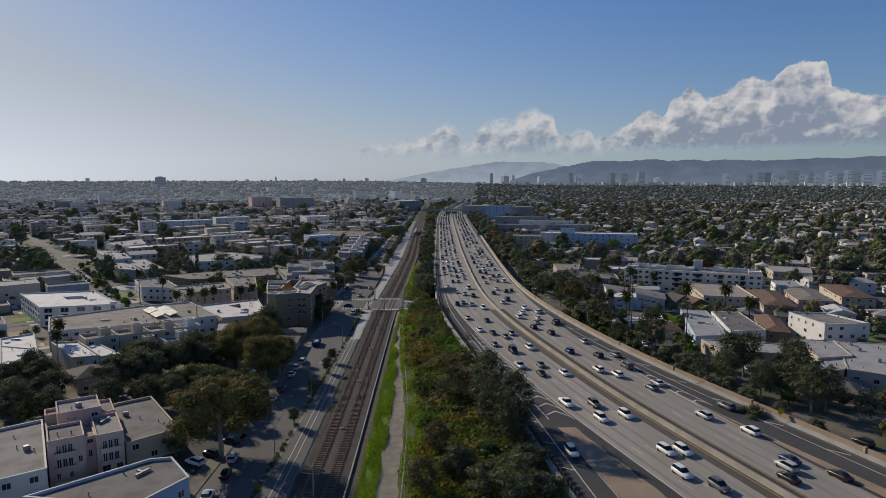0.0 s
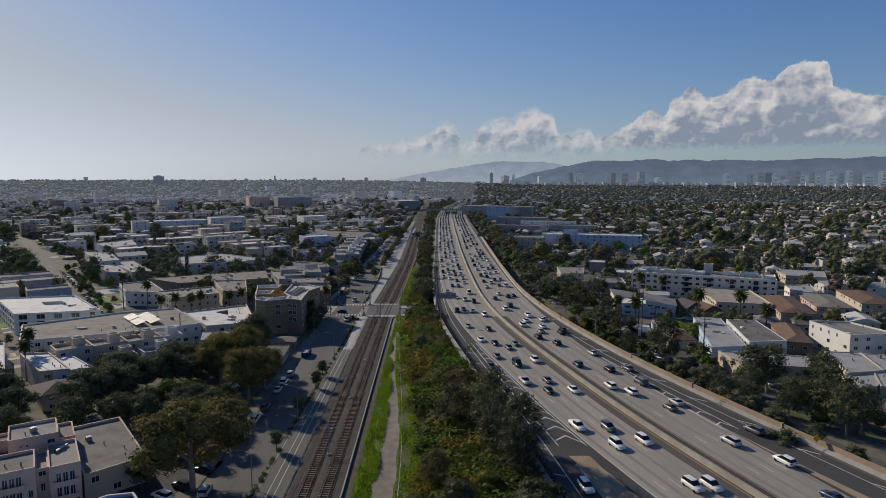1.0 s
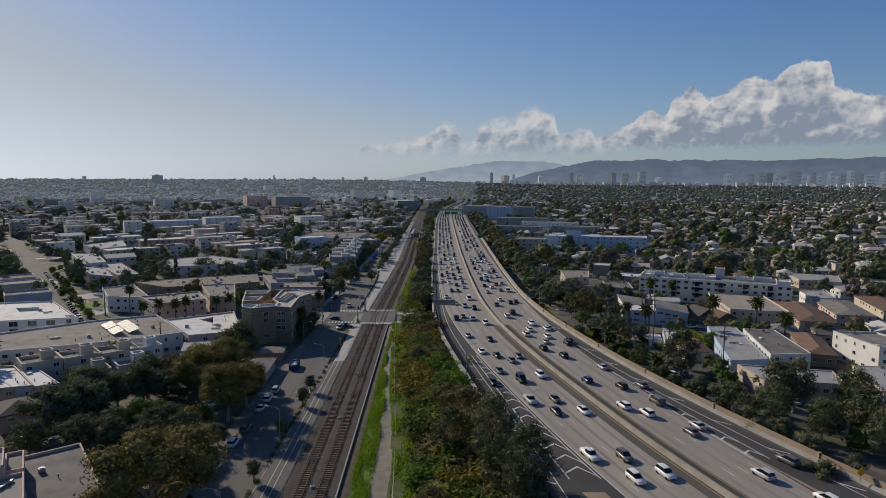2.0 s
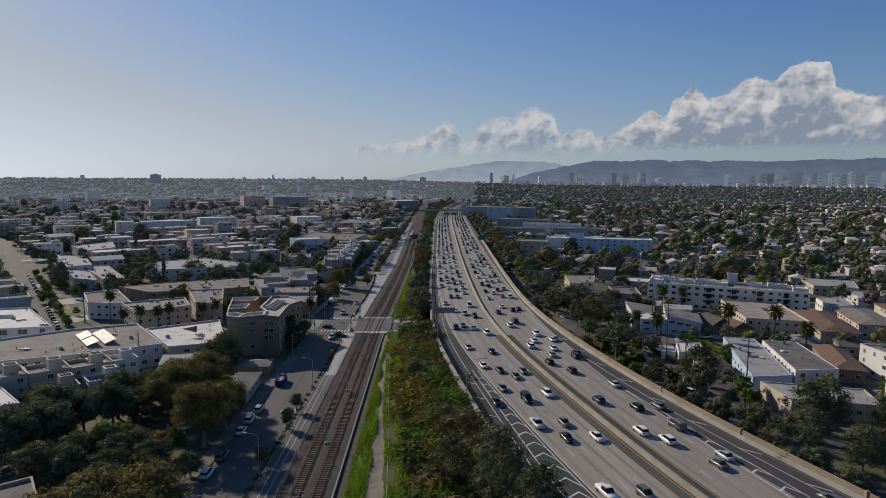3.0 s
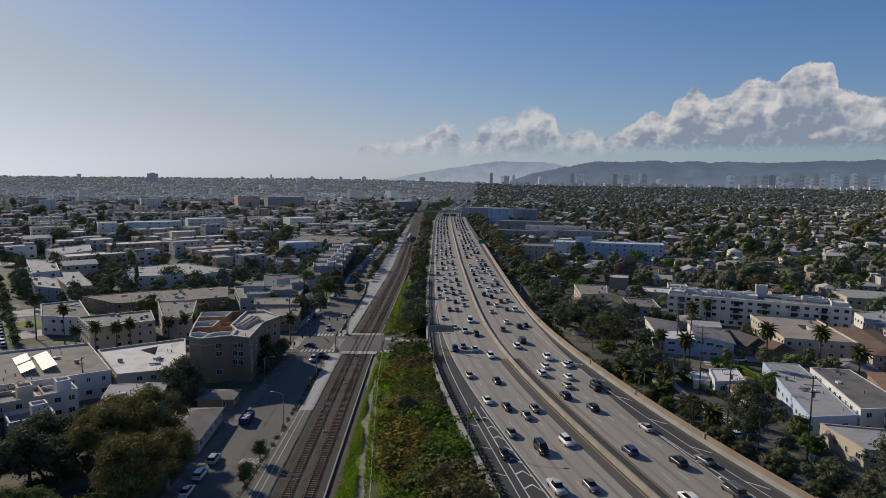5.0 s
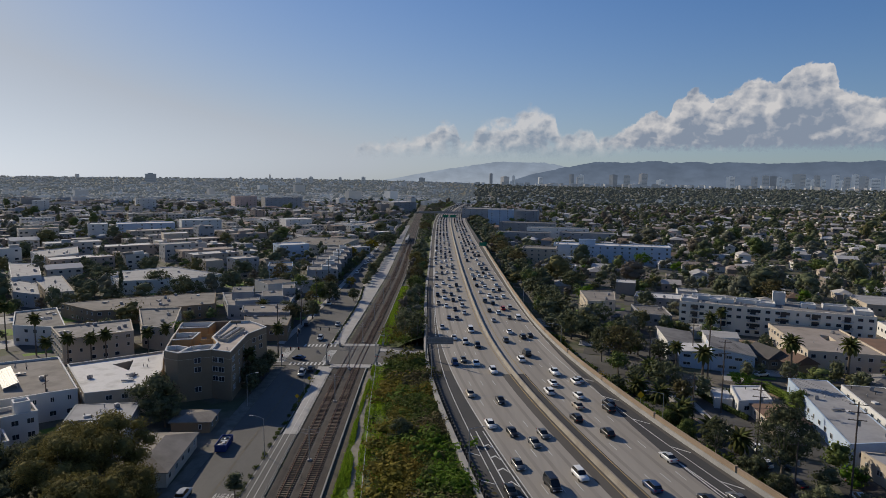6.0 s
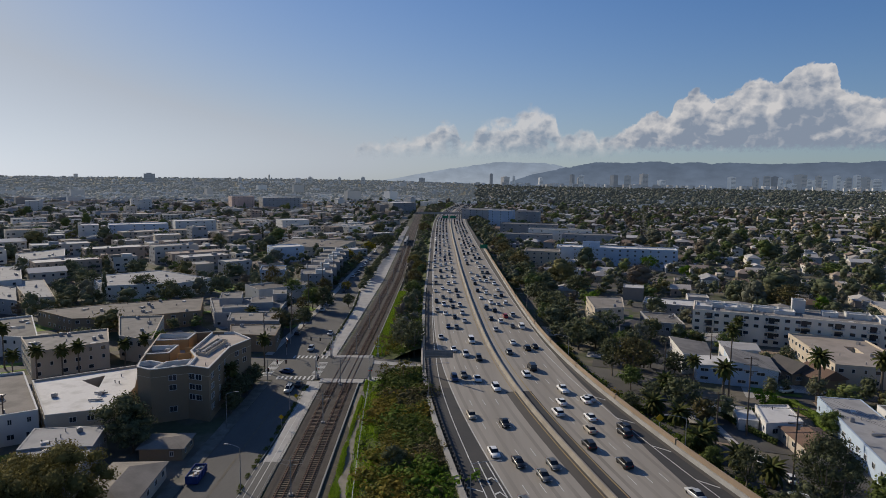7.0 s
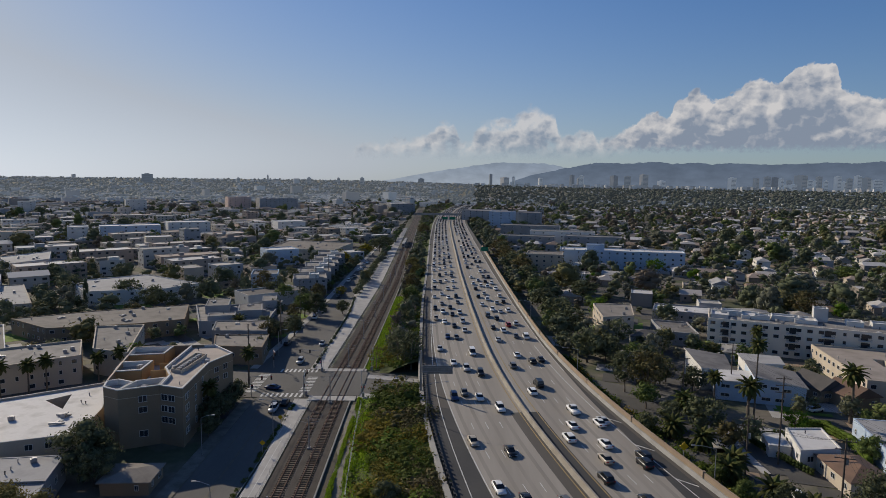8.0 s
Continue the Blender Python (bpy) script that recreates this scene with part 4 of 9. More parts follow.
solar_array(-118.2, 251.6, 6.7, 8.6, 3.7, 130)
solar_array(-112.0, 244.2, 6.7, 8.6, 3.7, 130)
solar_array(-110.9, 250.6, 6.7, 17.6, 3.7, 130)
put_flat("apartment_building", [(-104.3, 266.1), (-86.1, 242.2), (-72.8, 247.6), (-75.5, 262), (-83.3, 281.1)], 6.7, S["stucco_cream"], S["roof_white"], 2, "low apartment building with bright white roof and triangular light well", clutter=16, hole=[(-92.3, 268.0), (-85.0, 262.6), (-88.6, 272.6)], coping=S["stucco_white"])
put_flat("apartment_building", [(-86.0, 238.2), (-82.6, 227.2), (-79.0, 228.6), (-68.6, 229.6), (-71.5, 240.4)], 5.2, S["stucco_grey"], S["roof_pale"], 1, "single-storey building with pale grey flat roof", clutter=14, parapet=0.08)
put_flat("apartment_building", [(-82.5, 226.9), (-79.2, 214.0), (-64.2, 212.0), (-68.6, 229.3), (-79.0, 228.3)], 4.8, S["stucco_grey"], S["roof_pale"], 1, "lower wing with pale grey flat roof", clutter=12, parapet=0.08)


def taupe_block():
    """Five-storey corner building with cut-out roof terraces."""
    base = [(-72.2, 256.8), (-67.9, 254.6), (-60.4, 258.4), (-54.4, 256.3), (-55.8, 276.1), (-52.8, 285.5), (-60.3, 293.5), (-81.0, 289.6), (-73.6, 261.0)]
    keep(base)
    cx, cy = -66.0, 273.0
    root = empty("apartment_building", pose(cx, cy, 0), "taupe stucco corner apartment building with ochre roof terraces", "building")
    loc = [(x - cx, y - cy) for x, y in base]
    part("wall", Shape().prism(loc, -0.3, 10.4), M["stucco_brown"], root)
    part("terrace_floor", Shape().prism(inset(loc, 0.3), 10.4, 10.46), M["roof_sand"], root)
    upper = [[(-60.4, 258.4), (-54.4, 256.3), (-55.8, 276.1), (-52.8, 285.5), (-60.3, 293.5), (-66.5, 292.4), (-65.0, 272.0), (-61.4, 266.0)],
             [(-73.6, 261.0), (-72.2, 256.8), (-67.9, 254.6), (-67.1, 260.4), (-71.5, 262.4)],
             [(-67.9, 254.6), (-60.4, 258.4), (-61.2, 264.2), (-67.0, 261.4)],
             [(-81.0, 289.6), (-79.0, 282.0), (-70.5, 284.0), (-71.0, 291.4)],
             [(-77.6, 275.8), (-75.6, 268.0), (-69.8, 269.5), (-70.5, 277.5)]]
    for poly in upper:
        lp = [(x - cx, y - cy) for x, y in poly]
        n = len(lp)
        s = Shape()
        inn = inset(lp, 0.3)
        deck = 12.95 if poly is upper[0] else 12.3
        s.add([(x, y, 10.38) for x, y in lp] + [(x, y, 13.6) for x, y in lp], [(i, (i + 1) % n, n + (i + 1) % n, n + i) for i in range(n)])
        lining = Shape()
        lining.add([(x, y, 13.6) for x, y in inn] + [(x, y, deck) for x, y in inn], [(i, (i + 1) % n, n + (i + 1) % n, n + i) for i in range(n)])
        part("parapet_lining", lining, M["stucco_white"], root)
        part("penthouse_wall", s, M["stucco_brown"], root)
        part("roof", Shape().prism(inset(lp, 0.28), deck - 0.06, deck), M["roof_sand"], root)
        c = Shape()
        o2, i2 = inset(lp, -0.06), inset(lp, 0.36)
        c.add([(x, y, 13.62) for x, y in o2] + [(x, y, 13.62) for x, y in i2] + [(x, y, 13.42) for x, y in o2],
              [(i, (i + 1) % n, n + (i + 1) % n, n + i) for i in range(n)] + [(2 * n + i, 2 * n + (i + 1) % n, (i + 1) % n, i) for i in range(n)])
        part("coping", c, M["stucco_white"], root)
    # ochre faces of the terrace pits
    for a, b in (((-61.6, 266.2), (-65.2, 272.2)), ((-65.2, 272.2), (-66.7, 292.2)), ((-71.6, 262.6), (-67.1, 260.7)), ((-67.0, 261.7), (-61.3, 264.5)), ((-79.0, 281.8), (-70.4, 283.8)), ((-70.3, 284.0), (-70.8, 291.2)),
                 ((-75.6, 267.8), (-69.7, 269.3)), ((-69.6, 269.5), (-70.3, 277.4)), ((-77.6, 276.0), (-70.4, 277.7)), ((-64.2, 270.4), (-67.4, 269.4)), ((-65.3, 276.0), (-67.9, 275.6))):
        A, B = Vector(a), Vector(b)
        u = (B - A).normalized()
        m = Matrix.Translation((A.x - cx, A.y - cy, 10.45)) @ Matrix.Rotation(math.atan2(u.y, u.x), 4, "Z")
        part("terrace_wall", Shape().box(0, -0.09, 0, (B - A).length, 0.09, 2.95, m), M["stucco_orange"], root)
    # low white parapets round the terraces
    for i, (a, b) in enumerate(zip(loc, loc[1:] + loc[:1])):
        A, B = Vector(a), Vector(b)
        u = (B - A).normalized()
        m = Matrix.Translation((A.x, A.y, 10.4)) @ Matrix.Rotation(math.atan2(u.y, u.x), 4, "Z")
        top = 3.2 if i in (6, 7) else 1.0                  # the wall stands full height towards the yards
        part("parapet", Shape().box(0.0, 0.02, 0, (B - A).length, 0.27, top, m), M["stucco_brown"], root)
        part("parapet_cap", Shape().box(0.0, -0.03, top, (B - A).length, 0.32, top + 0.1, m), M["stucco_cream"], root)
    # windows: five rows on the long street front, pairs on the corner
    for seg, spots in ((1, ((4.9, 10.9), (4.9, 8.4), (4.9, 2.9))), (2, tuple((d, z) for d in (1.3, 3.3) for z in (10.9, 8.3, 5.7))), (3, tuple((d, z) for d in (2.2, 3.6, 9.0, 14.5) for z in (10.9, 8.3, 5.7, 3.0))), (4, ((3.0, 10.9), (3.0, 8.3), (6.5, 10.9), (6.5, 8.3)))):
        A, B = Vector(loc[seg]), Vector(loc[seg + 1])
        u = (B - A).normalized()
        nr = Vector((u.y, -u.x))
        for d, z in spots:
            p = A + u * d + nr * 0.03
            set_window(root, p.x, p.y, z, math.degrees(math.atan2(u.y, u.x)), 1.1 if seg == 3 else 1.75, 1.5)
    # plant enclosure on the roof
    enc = [(-62.6, 270.0), (-59.6, 268.6), (-58.8, 283.0), (-62.0, 284.0)]
    for a, b in zip(enc, enc[1:] + enc[:1]):
        A, B = Vector(a), Vector(b)
        u = (B - A).normalized()
        m = Matrix.Translation((A.x - cx, A.y - cy, 12.95)) @ Matrix.Rotation(math.atan2(u.y, u.x), 4, "Z")
        part("plant_screen", Shape().box(0, -0.1, 0, (B - A).length, 0.1, 0.9, m), M["stucco_cream"], root)
    for k in range(9):
        o = part("air_conditioner", ac_mesh[0][1], None, root)
        o.matrix_basis = pose(-60.9 + 0.06 * k - cx, 270.4 + 1.45 * k - cy, 12.95, 0, 0, 8)
    roof_clutter(root, [(x - cx, y - cy) for x, y in upper[0]], 12.96, 12, 5)
    roof_clutter(root, [(x - cx, y - cy) for x, y in upper[2]], 12.3, 5, 6)
    roof_clutter(root, [(x - cx, y - cy) for x, y in upper[4]], 12.3, 4, 7)


taupe_block()
put_hip("house", -56.8, 217.0, 10, 19, 4, 3.2, 1.6, S["stucco_cream"], S["roof_tan"], "low cream house with grey-brown shingle roof beside the boulevard")
put_hip("house", -57.2, 238.2, 9, 7.5, 4, 2.7, 0.9, S["stucco_brown"], S["roof_tan"], "small brown-roofed house in the shade of trees")
# stepped white townhouses in front of the solar roof
for (x, y, w, d, h, c) in ((-100.5, 222.5, 11, 9, 7.6, "stucco_cream"), (-108.5, 216.0, 10, 9, 7.9, "stucco_cream"), (-95.5, 229.6, 9, 7, 6.8, "stucco_white"), (-116, 209, 10, 9, 8.3, "stucco_cream"), 
                          (-93.0, 216.0, 9, 8, 5.6, "stucco_white"), (-101, 208.5, 9, 8, 5.6, "stucco_cream")):
    put_flat("townhouse", rect(x, y, w, d, 42), h, S[c], S["roof_grey"], 3 if h > 7 else 2, "stepped white stucco townhouse with roof terrace", clutter=4, parapet=0.9, gap=3.0)
    put_flat("stair_tower", rect(x + 1.5, y + 1.0, 3.2, 3.2, 42), h + 2.2, S["stucco_cream"] if rnd.random() < 0.5 else S["stucco_white"], S["roof_white"], 0, "small stair house on a townhouse roof", "stair house", clutter=0, z=0.0)
put_flat("apartment_building", [(-147.8, 206.9), (-134.4, 203.3), (-122.6, 184.0), (-133.4, 186.1)], 5.0, S["stucco_white"], S["roof_white"], 1, "low white building with bright coated roof between trees", clutter=8, parapet=0.3)
put_flat("apartment_building", [(-129.0, 204.0), (-121.0, 205.5), (-104.5, 188.5), (-111.7, 186.0)], 7.0, S["stucco_cream"], S["roof_white"], 2, "cream two-storey building with white roof among dark trees", clutter=9, parapet=0.5)
put_hip("house", -103.6, 180.5, 9, 11, 42, 4.4, 1.8, S["stucco_cream"], S["roof_dark"], "cream house with dark hipped roof beside a shaded street", floors=2)
def pink_block():
    """Pale pink apartment house with stepped roof terraces, a stair house and balconies towards the street."""
    o = Vector((-77.4, 119.0))
    u = Vector((8.5, 5.6)).normalized()
    v = Vector((-u.y, u.x))
    keep([tuple(o + u * a + v * b) for a, b in ((0, 0), (13.5, 0), (13.5, 24), (0, 24))])
    turn = math.degrees(math.atan2(u.y, u.x))
    root = empty("apartment_building", pose(o.x, o.y, 0, 0, 0, turn), "pale pink stepped apartment building with balconies", "building")
    blocks = [(0, 0.4, 6.4, 9.5, 9.2), (6.4, 2.2, 8.4, 11.0, 8.0), (8.4, 0.0, 13.4, 12.5, 8.7), (0, 9.5, 13.4, 24.0, 6.6), (2.2, 12.5, 10.5, 21.5, 10.6), (10.5, 15.0, 13.4, 24.0, 8.4), (0.0, 19.5, 4.0, 24.0, 8.4)]
    for x0, y0, x1, y1, h in blocks:
        lp = [(x0, y0), (x1, y0), (x1, y1), (x0, y1)]
        inn = inset(lp, 0.25)
        s = Shape()
        s.add([(x, y, -0.3) for x, y in lp] + [(x, y, h) for x, y in lp] + [(x, y, h) for x, y in inn] + [(x, y, h - 0.6) for x, y in inn],
              [(i, (i + 1) % 4, 4 + (i + 1) % 4, 4 + i) for i in range(4)] + [(4 + i, 4 + (i + 1) % 4, 8 + (i + 1) % 4, 8 + i) for i in range(4)] + [(8 + i, 8 + (i + 1) % 4, 12 + (i + 1) % 4, 12 + i) for i in range(4)])
        part("wall", s, M["stucco_pink"], root)
        part("roof", Shape().prism(inn, h - 0.62, h - 0.56), M["roof_grey"], root)
    for z, x0, x1 in ((3.0, 1.0, 4.6), (5.9, 1.0, 4.6), (5.2, 9.0, 12.8), (2.5, 9.0, 12.8)):
        y0 = 0.4 if x1 < 6 else 0.0
        part("balcony_slab", Shape().box(x0, y0 - 1.0, z - 0.15, x1, y0 - 0.01, z), M["stucco_pink"], root)
        part("balcony_parapet", Shape().box(x0, y0 - 1.0, z, x1, y0 - 0.9, z + 0.75).box(x0, y0 - 0.9, z, x0 + 0.1, y0 - 0.01, z + 0.75).box(x1 - 0.1, y0 - 0.9, z, x1, y0 - 0.01, z + 0.75), M["stucco_pink"], root)
        for k in range(3):
            set_window(root, x0 + (x1 - x0) * (0.22 + 0.28 * k), y0 - 0.03, z + 1.1, 0, 0.9, 2.0)
    for x, z, w, h in ((1.6, 1.6, 0.8, 1.3), (3.8, 1.6, 0.8, 1.3), (5.5, 4.4, 0.8, 1.4), (7.4, 4.4, 0.8, 1.6), (7.4, 7.0, 1.2, 1.0), (10.0, 1.3, 1.6, 1.6), (12.4, 1.3, 1.2, 1.6)):
        set_window(root, x, (0.37 if x < 6.4 else 2.17 if x < 8.4 else -0.03), z, 0, w, h)
    for y in (2.5, 6.0, 12.0, 16.0, 20.0):
        for z in (1.7, 4.4) + ((7.0,) if y < 9 else ()):
            set_window(root, -0.03, y, z, -90, 0.9, 1.2)
    set_window(root, 9.2, 12.47, 8.6, 0, 1.4, 1.9)
    set_window(root, 4.2, 12.47, 9.0, 0, 0.5, 0.6)
    set_window(root, 5.2, 12.47, 9.0, 0, 0.5, 0.6)
    for k, (poly, z) in enumerate((([(0, 0.4), (6.4, 0.4), (6.4, 9.5), (0, 9.5)], 8.6), ([(8.4, 0), (13.4, 0), (13.4, 12.5), (8.4, 12.5)], 8.1), ([(2.2, 12.5), (10.5, 12.5), (10.5, 21.5), (2.2, 21.5)], 10.0))):
        roof_clutter(root, poly, z, 5, 40 + k)
    yard = empty("garden_wall", pose(o.x, o.y, 0, 0, 0, turn), "low pale stucco garden wall before a pink building", "wall")
    part("wall", Shape().box(0.5, -2.6, -0.1, 6.6, -2.4, 1.6).box(7.6, -2.6, -0.1, 11.5, -2.4, 1.6).box(0.5, -2.4, -0.1, 0.7, 0.0, 1.6), M["stucco_cream"], yard)


pink_block()
put_flat("apartment_building", [(-82.9, 149.4), (-66.5, 127.6), (-58.7, 135.9), (-74.5, 156.6)], 5.4, S["stucco_cream"], S["roof_grey"], 2, "beige two-storey building with grey flat roof", clutter=9)
put_flat("commercial_building", [(-73.8, 105.8), (-53.0, 103.0), (-47.6, 113.4), (-54.5, 121.9), (-58.5, 121.0)], 5.0, S["stucco_blue"], S["roof_grey"], 1, "pale blue-grey low building with grey roof", clutter=9, coping=S["stucco_white"])
put_flat("apartment_building", [(-97.5, 133.0), (-81.5, 109.0), (-74.8, 114.4), (-91.0, 138.8)], 6.2, S["stucco_white"], S["roof_grey"], 2, "white apartment building with grey flat roof", clutter=9)
put_flat("apartment_building", [(-123.5, 199.0), (-107.9, 186.5), (-99.8, 191.5), (-114.5, 205.0)], 6.6, S["stucco_white"], S["roof_white"], 2, "white apartment house among dark trees", clutter=8, parapet=0.3)
put_flat("apartment_building", [(-154.2, 215.9), (-131.1, 182.6), (-123.1, 188.5), (-147.6, 224.0)], 5.2, S["stucco_white"], S["roof_white"], 2, "white apartment building with bright flat roof", clutter=10)
put_flat("apartment_building", [(-194.0, 286.7), (-164.8, 254.7), (-135.5, 262.5), (-164.0, 294.0)], 8.2, S["stucco_white"], S["roof_white"], 3, "large white apartment building round a courtyard", clutter=14, ww=3.0, wh=1.9, gap=5.2, skip=0.05, hole=[(-171, 281), (-165, 274), (-157, 276), (-163, 283)])
put_flat("apartment_building", [(-131.8, 303.5), (-118.0, 286.8), (-101.5, 299.5), (-111.0, 317.0)], 8.4, S["stucco_cream"], S["roof_grey"], 3, "cream apartment building with grey flat roof and palms", clutter=18)
put_flat("apartment_building", [(-164.0, 333.0), (-150.0, 311.0), (-129.5, 308.5), (-153.0, 342.0)], 7.0, S["stucco_white"], S["roof_grey"], 2, "white apartment building with light well in its grey roof", clutter=12, hole=[(-150, 325), (-147, 321), (-143, 323), (-146, 327)])
put_flat("apartment_building", [(-117.5, 337.0), (-103.0, 308.5), (-90.0, 303.5), (-102.0, 340.0)], 8.0, S["stucco_cream"], S["roof_grey"], 2, "cream apartment building with cluttered grey roof", clutter=20)
put_flat("apartment_building", [(-159.6, 355.5), (-137.4, 341.0), (-109.5, 349.8), (-95.1, 358.3), (-104.4, 386.0), (-136.7, 370.7)], 6.0, S["stucco_brown"], S["roof_tan"], 2, "long low apartment building with worn brown-grey roof", clutter=34, parapet=0.25)
put_flat("commercial_building", [(-75.0, 334.0), (-70.5, 320.5), (-54.5, 319.0), (-56.8, 336.0)], 6.0, S["stucco_brown"], S["roof_tan"], 1, "low brown shop building with tan flat roof", clutter=12, parapet=0.25)
put_flat("commercial_building", [(-80.6, 351.0), (-77.0, 336.6), (-58.0, 337.2), (-61.0, 353.2)], 7.0, S["stucco_grey"], S["roof_tan"], 2, "low grey commercial building with tan flat roof", clutter=8, parapet=0.25)
put_flat("apartment_building", [(-100.8, 384.5), (-88.5, 355.0), (-70.1, 356.0), (-63.6, 361.2), (-67.6, 398.0), (-82.7, 387.5)], 6.0, S["stucco_grey"], S["roof_grey"], 2, "grey terraced building with stepped flat roofs", clutter=14)
for x, y, w, d, h in ((-89.0, 378.0, 9, 15, 8.8), (-74.0, 372.0, 9, 14, 8.2), (-70.5, 388.0, 6, 12, 8.8), (-82.0, 361.5, 10, 6, 7.4)):
    put_flat("roof_storey", rect(x, y, w, d, 15), h, S["stucco_grey"], S["roof_grey"], 0, "set-back upper storey of a grey building", "building", clutter=2, parapet=0.2)
for poly, h, wall in (([(-221.0, 414.0), (-194.5, 377.5), (-178.5, 371.5), (-200.0, 403.0)], 6.5, "stucco_grey"), ([(-218.5, 428.0), (-181.5, 382.0), (-172.0, 387.0), (-206.0, 434.0)], 5.5, "stucco_cream"),
                      ([(-184.0, 436.0), (-161.0, 407.5), (-128.5, 418.0), (-118.5, 435.0), (-157.0, 461.0)], 7.0, "stucco_white"), ([(-254.5, 463.0), (-216.5, 409.0), (-207.5, 419.0), (-235.0, 460.0)], 8.0, "stucco_white"),
                      ([(-277.0, 518.0), (-250.5, 489.0), (-241.0, 512.0), (-265.0, 553.0)], 8.0, "stucco_white")):
    put_flat("apartment_building", poly, h, S[wall], S["roof_pale"], 2, "long low apartment building with pale flat roof", clutter=16, parapet=0.4, pane=False, gap=5.0)

# east side
put_flat("apartment_building", [(100.0, 346.0), (162.5, 318.5), (170.0, 336.0), (107.5, 363.5)], 11.6, M["stucco_bright"], S["roof_grey"], 4, "long white four-storey apartment building with balconies", clutter=40, gap=3.3, skip=0.05, ww=1.8)
for x, y, w, d, h in ((112, 354, 7, 5, 13.0), (140, 345, 4.5, 4.5, 16.0), (128, 346, 9, 5, 12.8), (156, 334, 8, 5, 13.0), (148, 338, 5, 5, 12.8), (120, 347, 5, 4, 12.6), (106.5, 351.5, 6, 9, 12.5), (117.5, 350.5, 6, 9, 12.3), (133.5, 343, 7, 8, 12.4), (163, 328, 6, 9, 12.6)):
    put_flat("stair_tower", rect(x, y, w, d, -23.7), h, S["stucco_white"], S["roof_white"], 0, "white stair house on the apartment roof", "stair house", clutter=0)


def balconies():
    a, b = Vector((100.0, 346.0)), Vector((162.5, 318.5))
    u = (b - a).normalized()
    nr = Vector((u.y, -u.x))
    me = None
    for k in range(6):
        for f in range(1, 4):
            p = a + u * (6 + 10.6 * k) + nr * 0.75
            root = empty("balcony", pose(p.x, p.y, f * 2.85, 0, 0, math.degrees(math.atan2(u.y, u.x))), "small balcony with dark railing on a white facade", "balcony", "balconies of the white building")
            part("slab", Shape().box(-1.9, -0.75, -0.12, 1.9, 0.74, 0.0), M["stucco_white"], root)
            r = Shape()
            for z in (0.5, 1.0):
                r.rod((-1.85, -0.7, z), (1.85, -0.7, z), 0.035, sides=4).rod((-1.85, -0.7, z), (-1.85, 0.7, z), 0.035, sides=4).rod((1.85, -0.7, z), (1.85, 0.7, z), 0.035, sides=4)
            for i in range(14):
                r.rod((-1.85 + i * 3.7 / 13, -0.7, 0), (-1.85 + i * 3.7 / 13, -0.7, 1.0), 0.02, sides=3)
            part("railing", r, M["dark_steel"], root)
            part("balcony_door", Shape().box(-1.0, 0.66, 0.0, 1.0, 0.72, 2.1), M["pane"], root)


balconies()
put_flat("commercial_building", [(89.4, 219.5), (101.6, 221.0), (111.0, 263.0), (101.0, 265.0)], 5.2, S["stucco_blue"], S["roof_pale"], 1, "long pale blue workshop building with grey roof", clutter=14, parapet=0.12, gap=4.2)
put_flat("commercial_building", [(102.6, 221.5), (116.0, 223.0), (120.5, 253.5), (110.0, 255.5)], 6.5, S["stucco_white"], S["roof_grey"], 2, "white building with dark grey felt roof", clutter=12, parapet=0.12)
put_flat("commercial_building", [(91.5, 203.0), (112.0, 198.5), (115.5, 211.0), (90.5, 217.3)], 4.6, S["stucco_cream"], S["roof_pale"], 1, "cream low building with grey flat roof", clutter=8, parapet=0.3)
put_flat("apartment_building", [(121.0, 290.0), (143.0, 284.0), (150.5, 322.0), (128.0, 329.0)], 6.6, S["stucco_cream"], S["roof_sand"], 2, "cream apartment building with worn tan roof and light well", clutter=12, hole=[(136, 305), (139, 304), (141, 312), (138, 313)], gap=3.2)
def shed_wing(root, o, poly, tops, wall, roof, fascia):
    """One wing under a single slope: poly counter-clockwise, tops the roof's height over each corner."""
    n = len(poly)
    lp = [(x - o[0], y - o[1]) for x, y in poly]
    w = Shape()
    w.add([(x, y, -0.3) for x, y in lp] + [(x, y, t) for (x, y), t in zip(lp, tops)], [(i, (i + 1) % n, n + (i + 1) % n, n + i) for i in range(n)])
    part("wall", w, wall, root)
    eave = inset(lp, -0.45)
    r, f = Shape(), Shape()
    r.add([(x, y, t + 0.26) for (x, y), t in zip(eave, tops)], [tuple(range(n))])
    f.add([(x, y, t - 0.04) for (x, y), t in zip(eave, tops)] + [(x, y, t + 0.258) for (x, y), t in zip(eave, tops)], [(i, (i + 1) % n, n + (i + 1) % n, n + i) for i in range(n)] + [tuple(range(n - 1, -1, -1))])
    part("roof", r, roof, root)
    part("fascia", f, fascia, root)


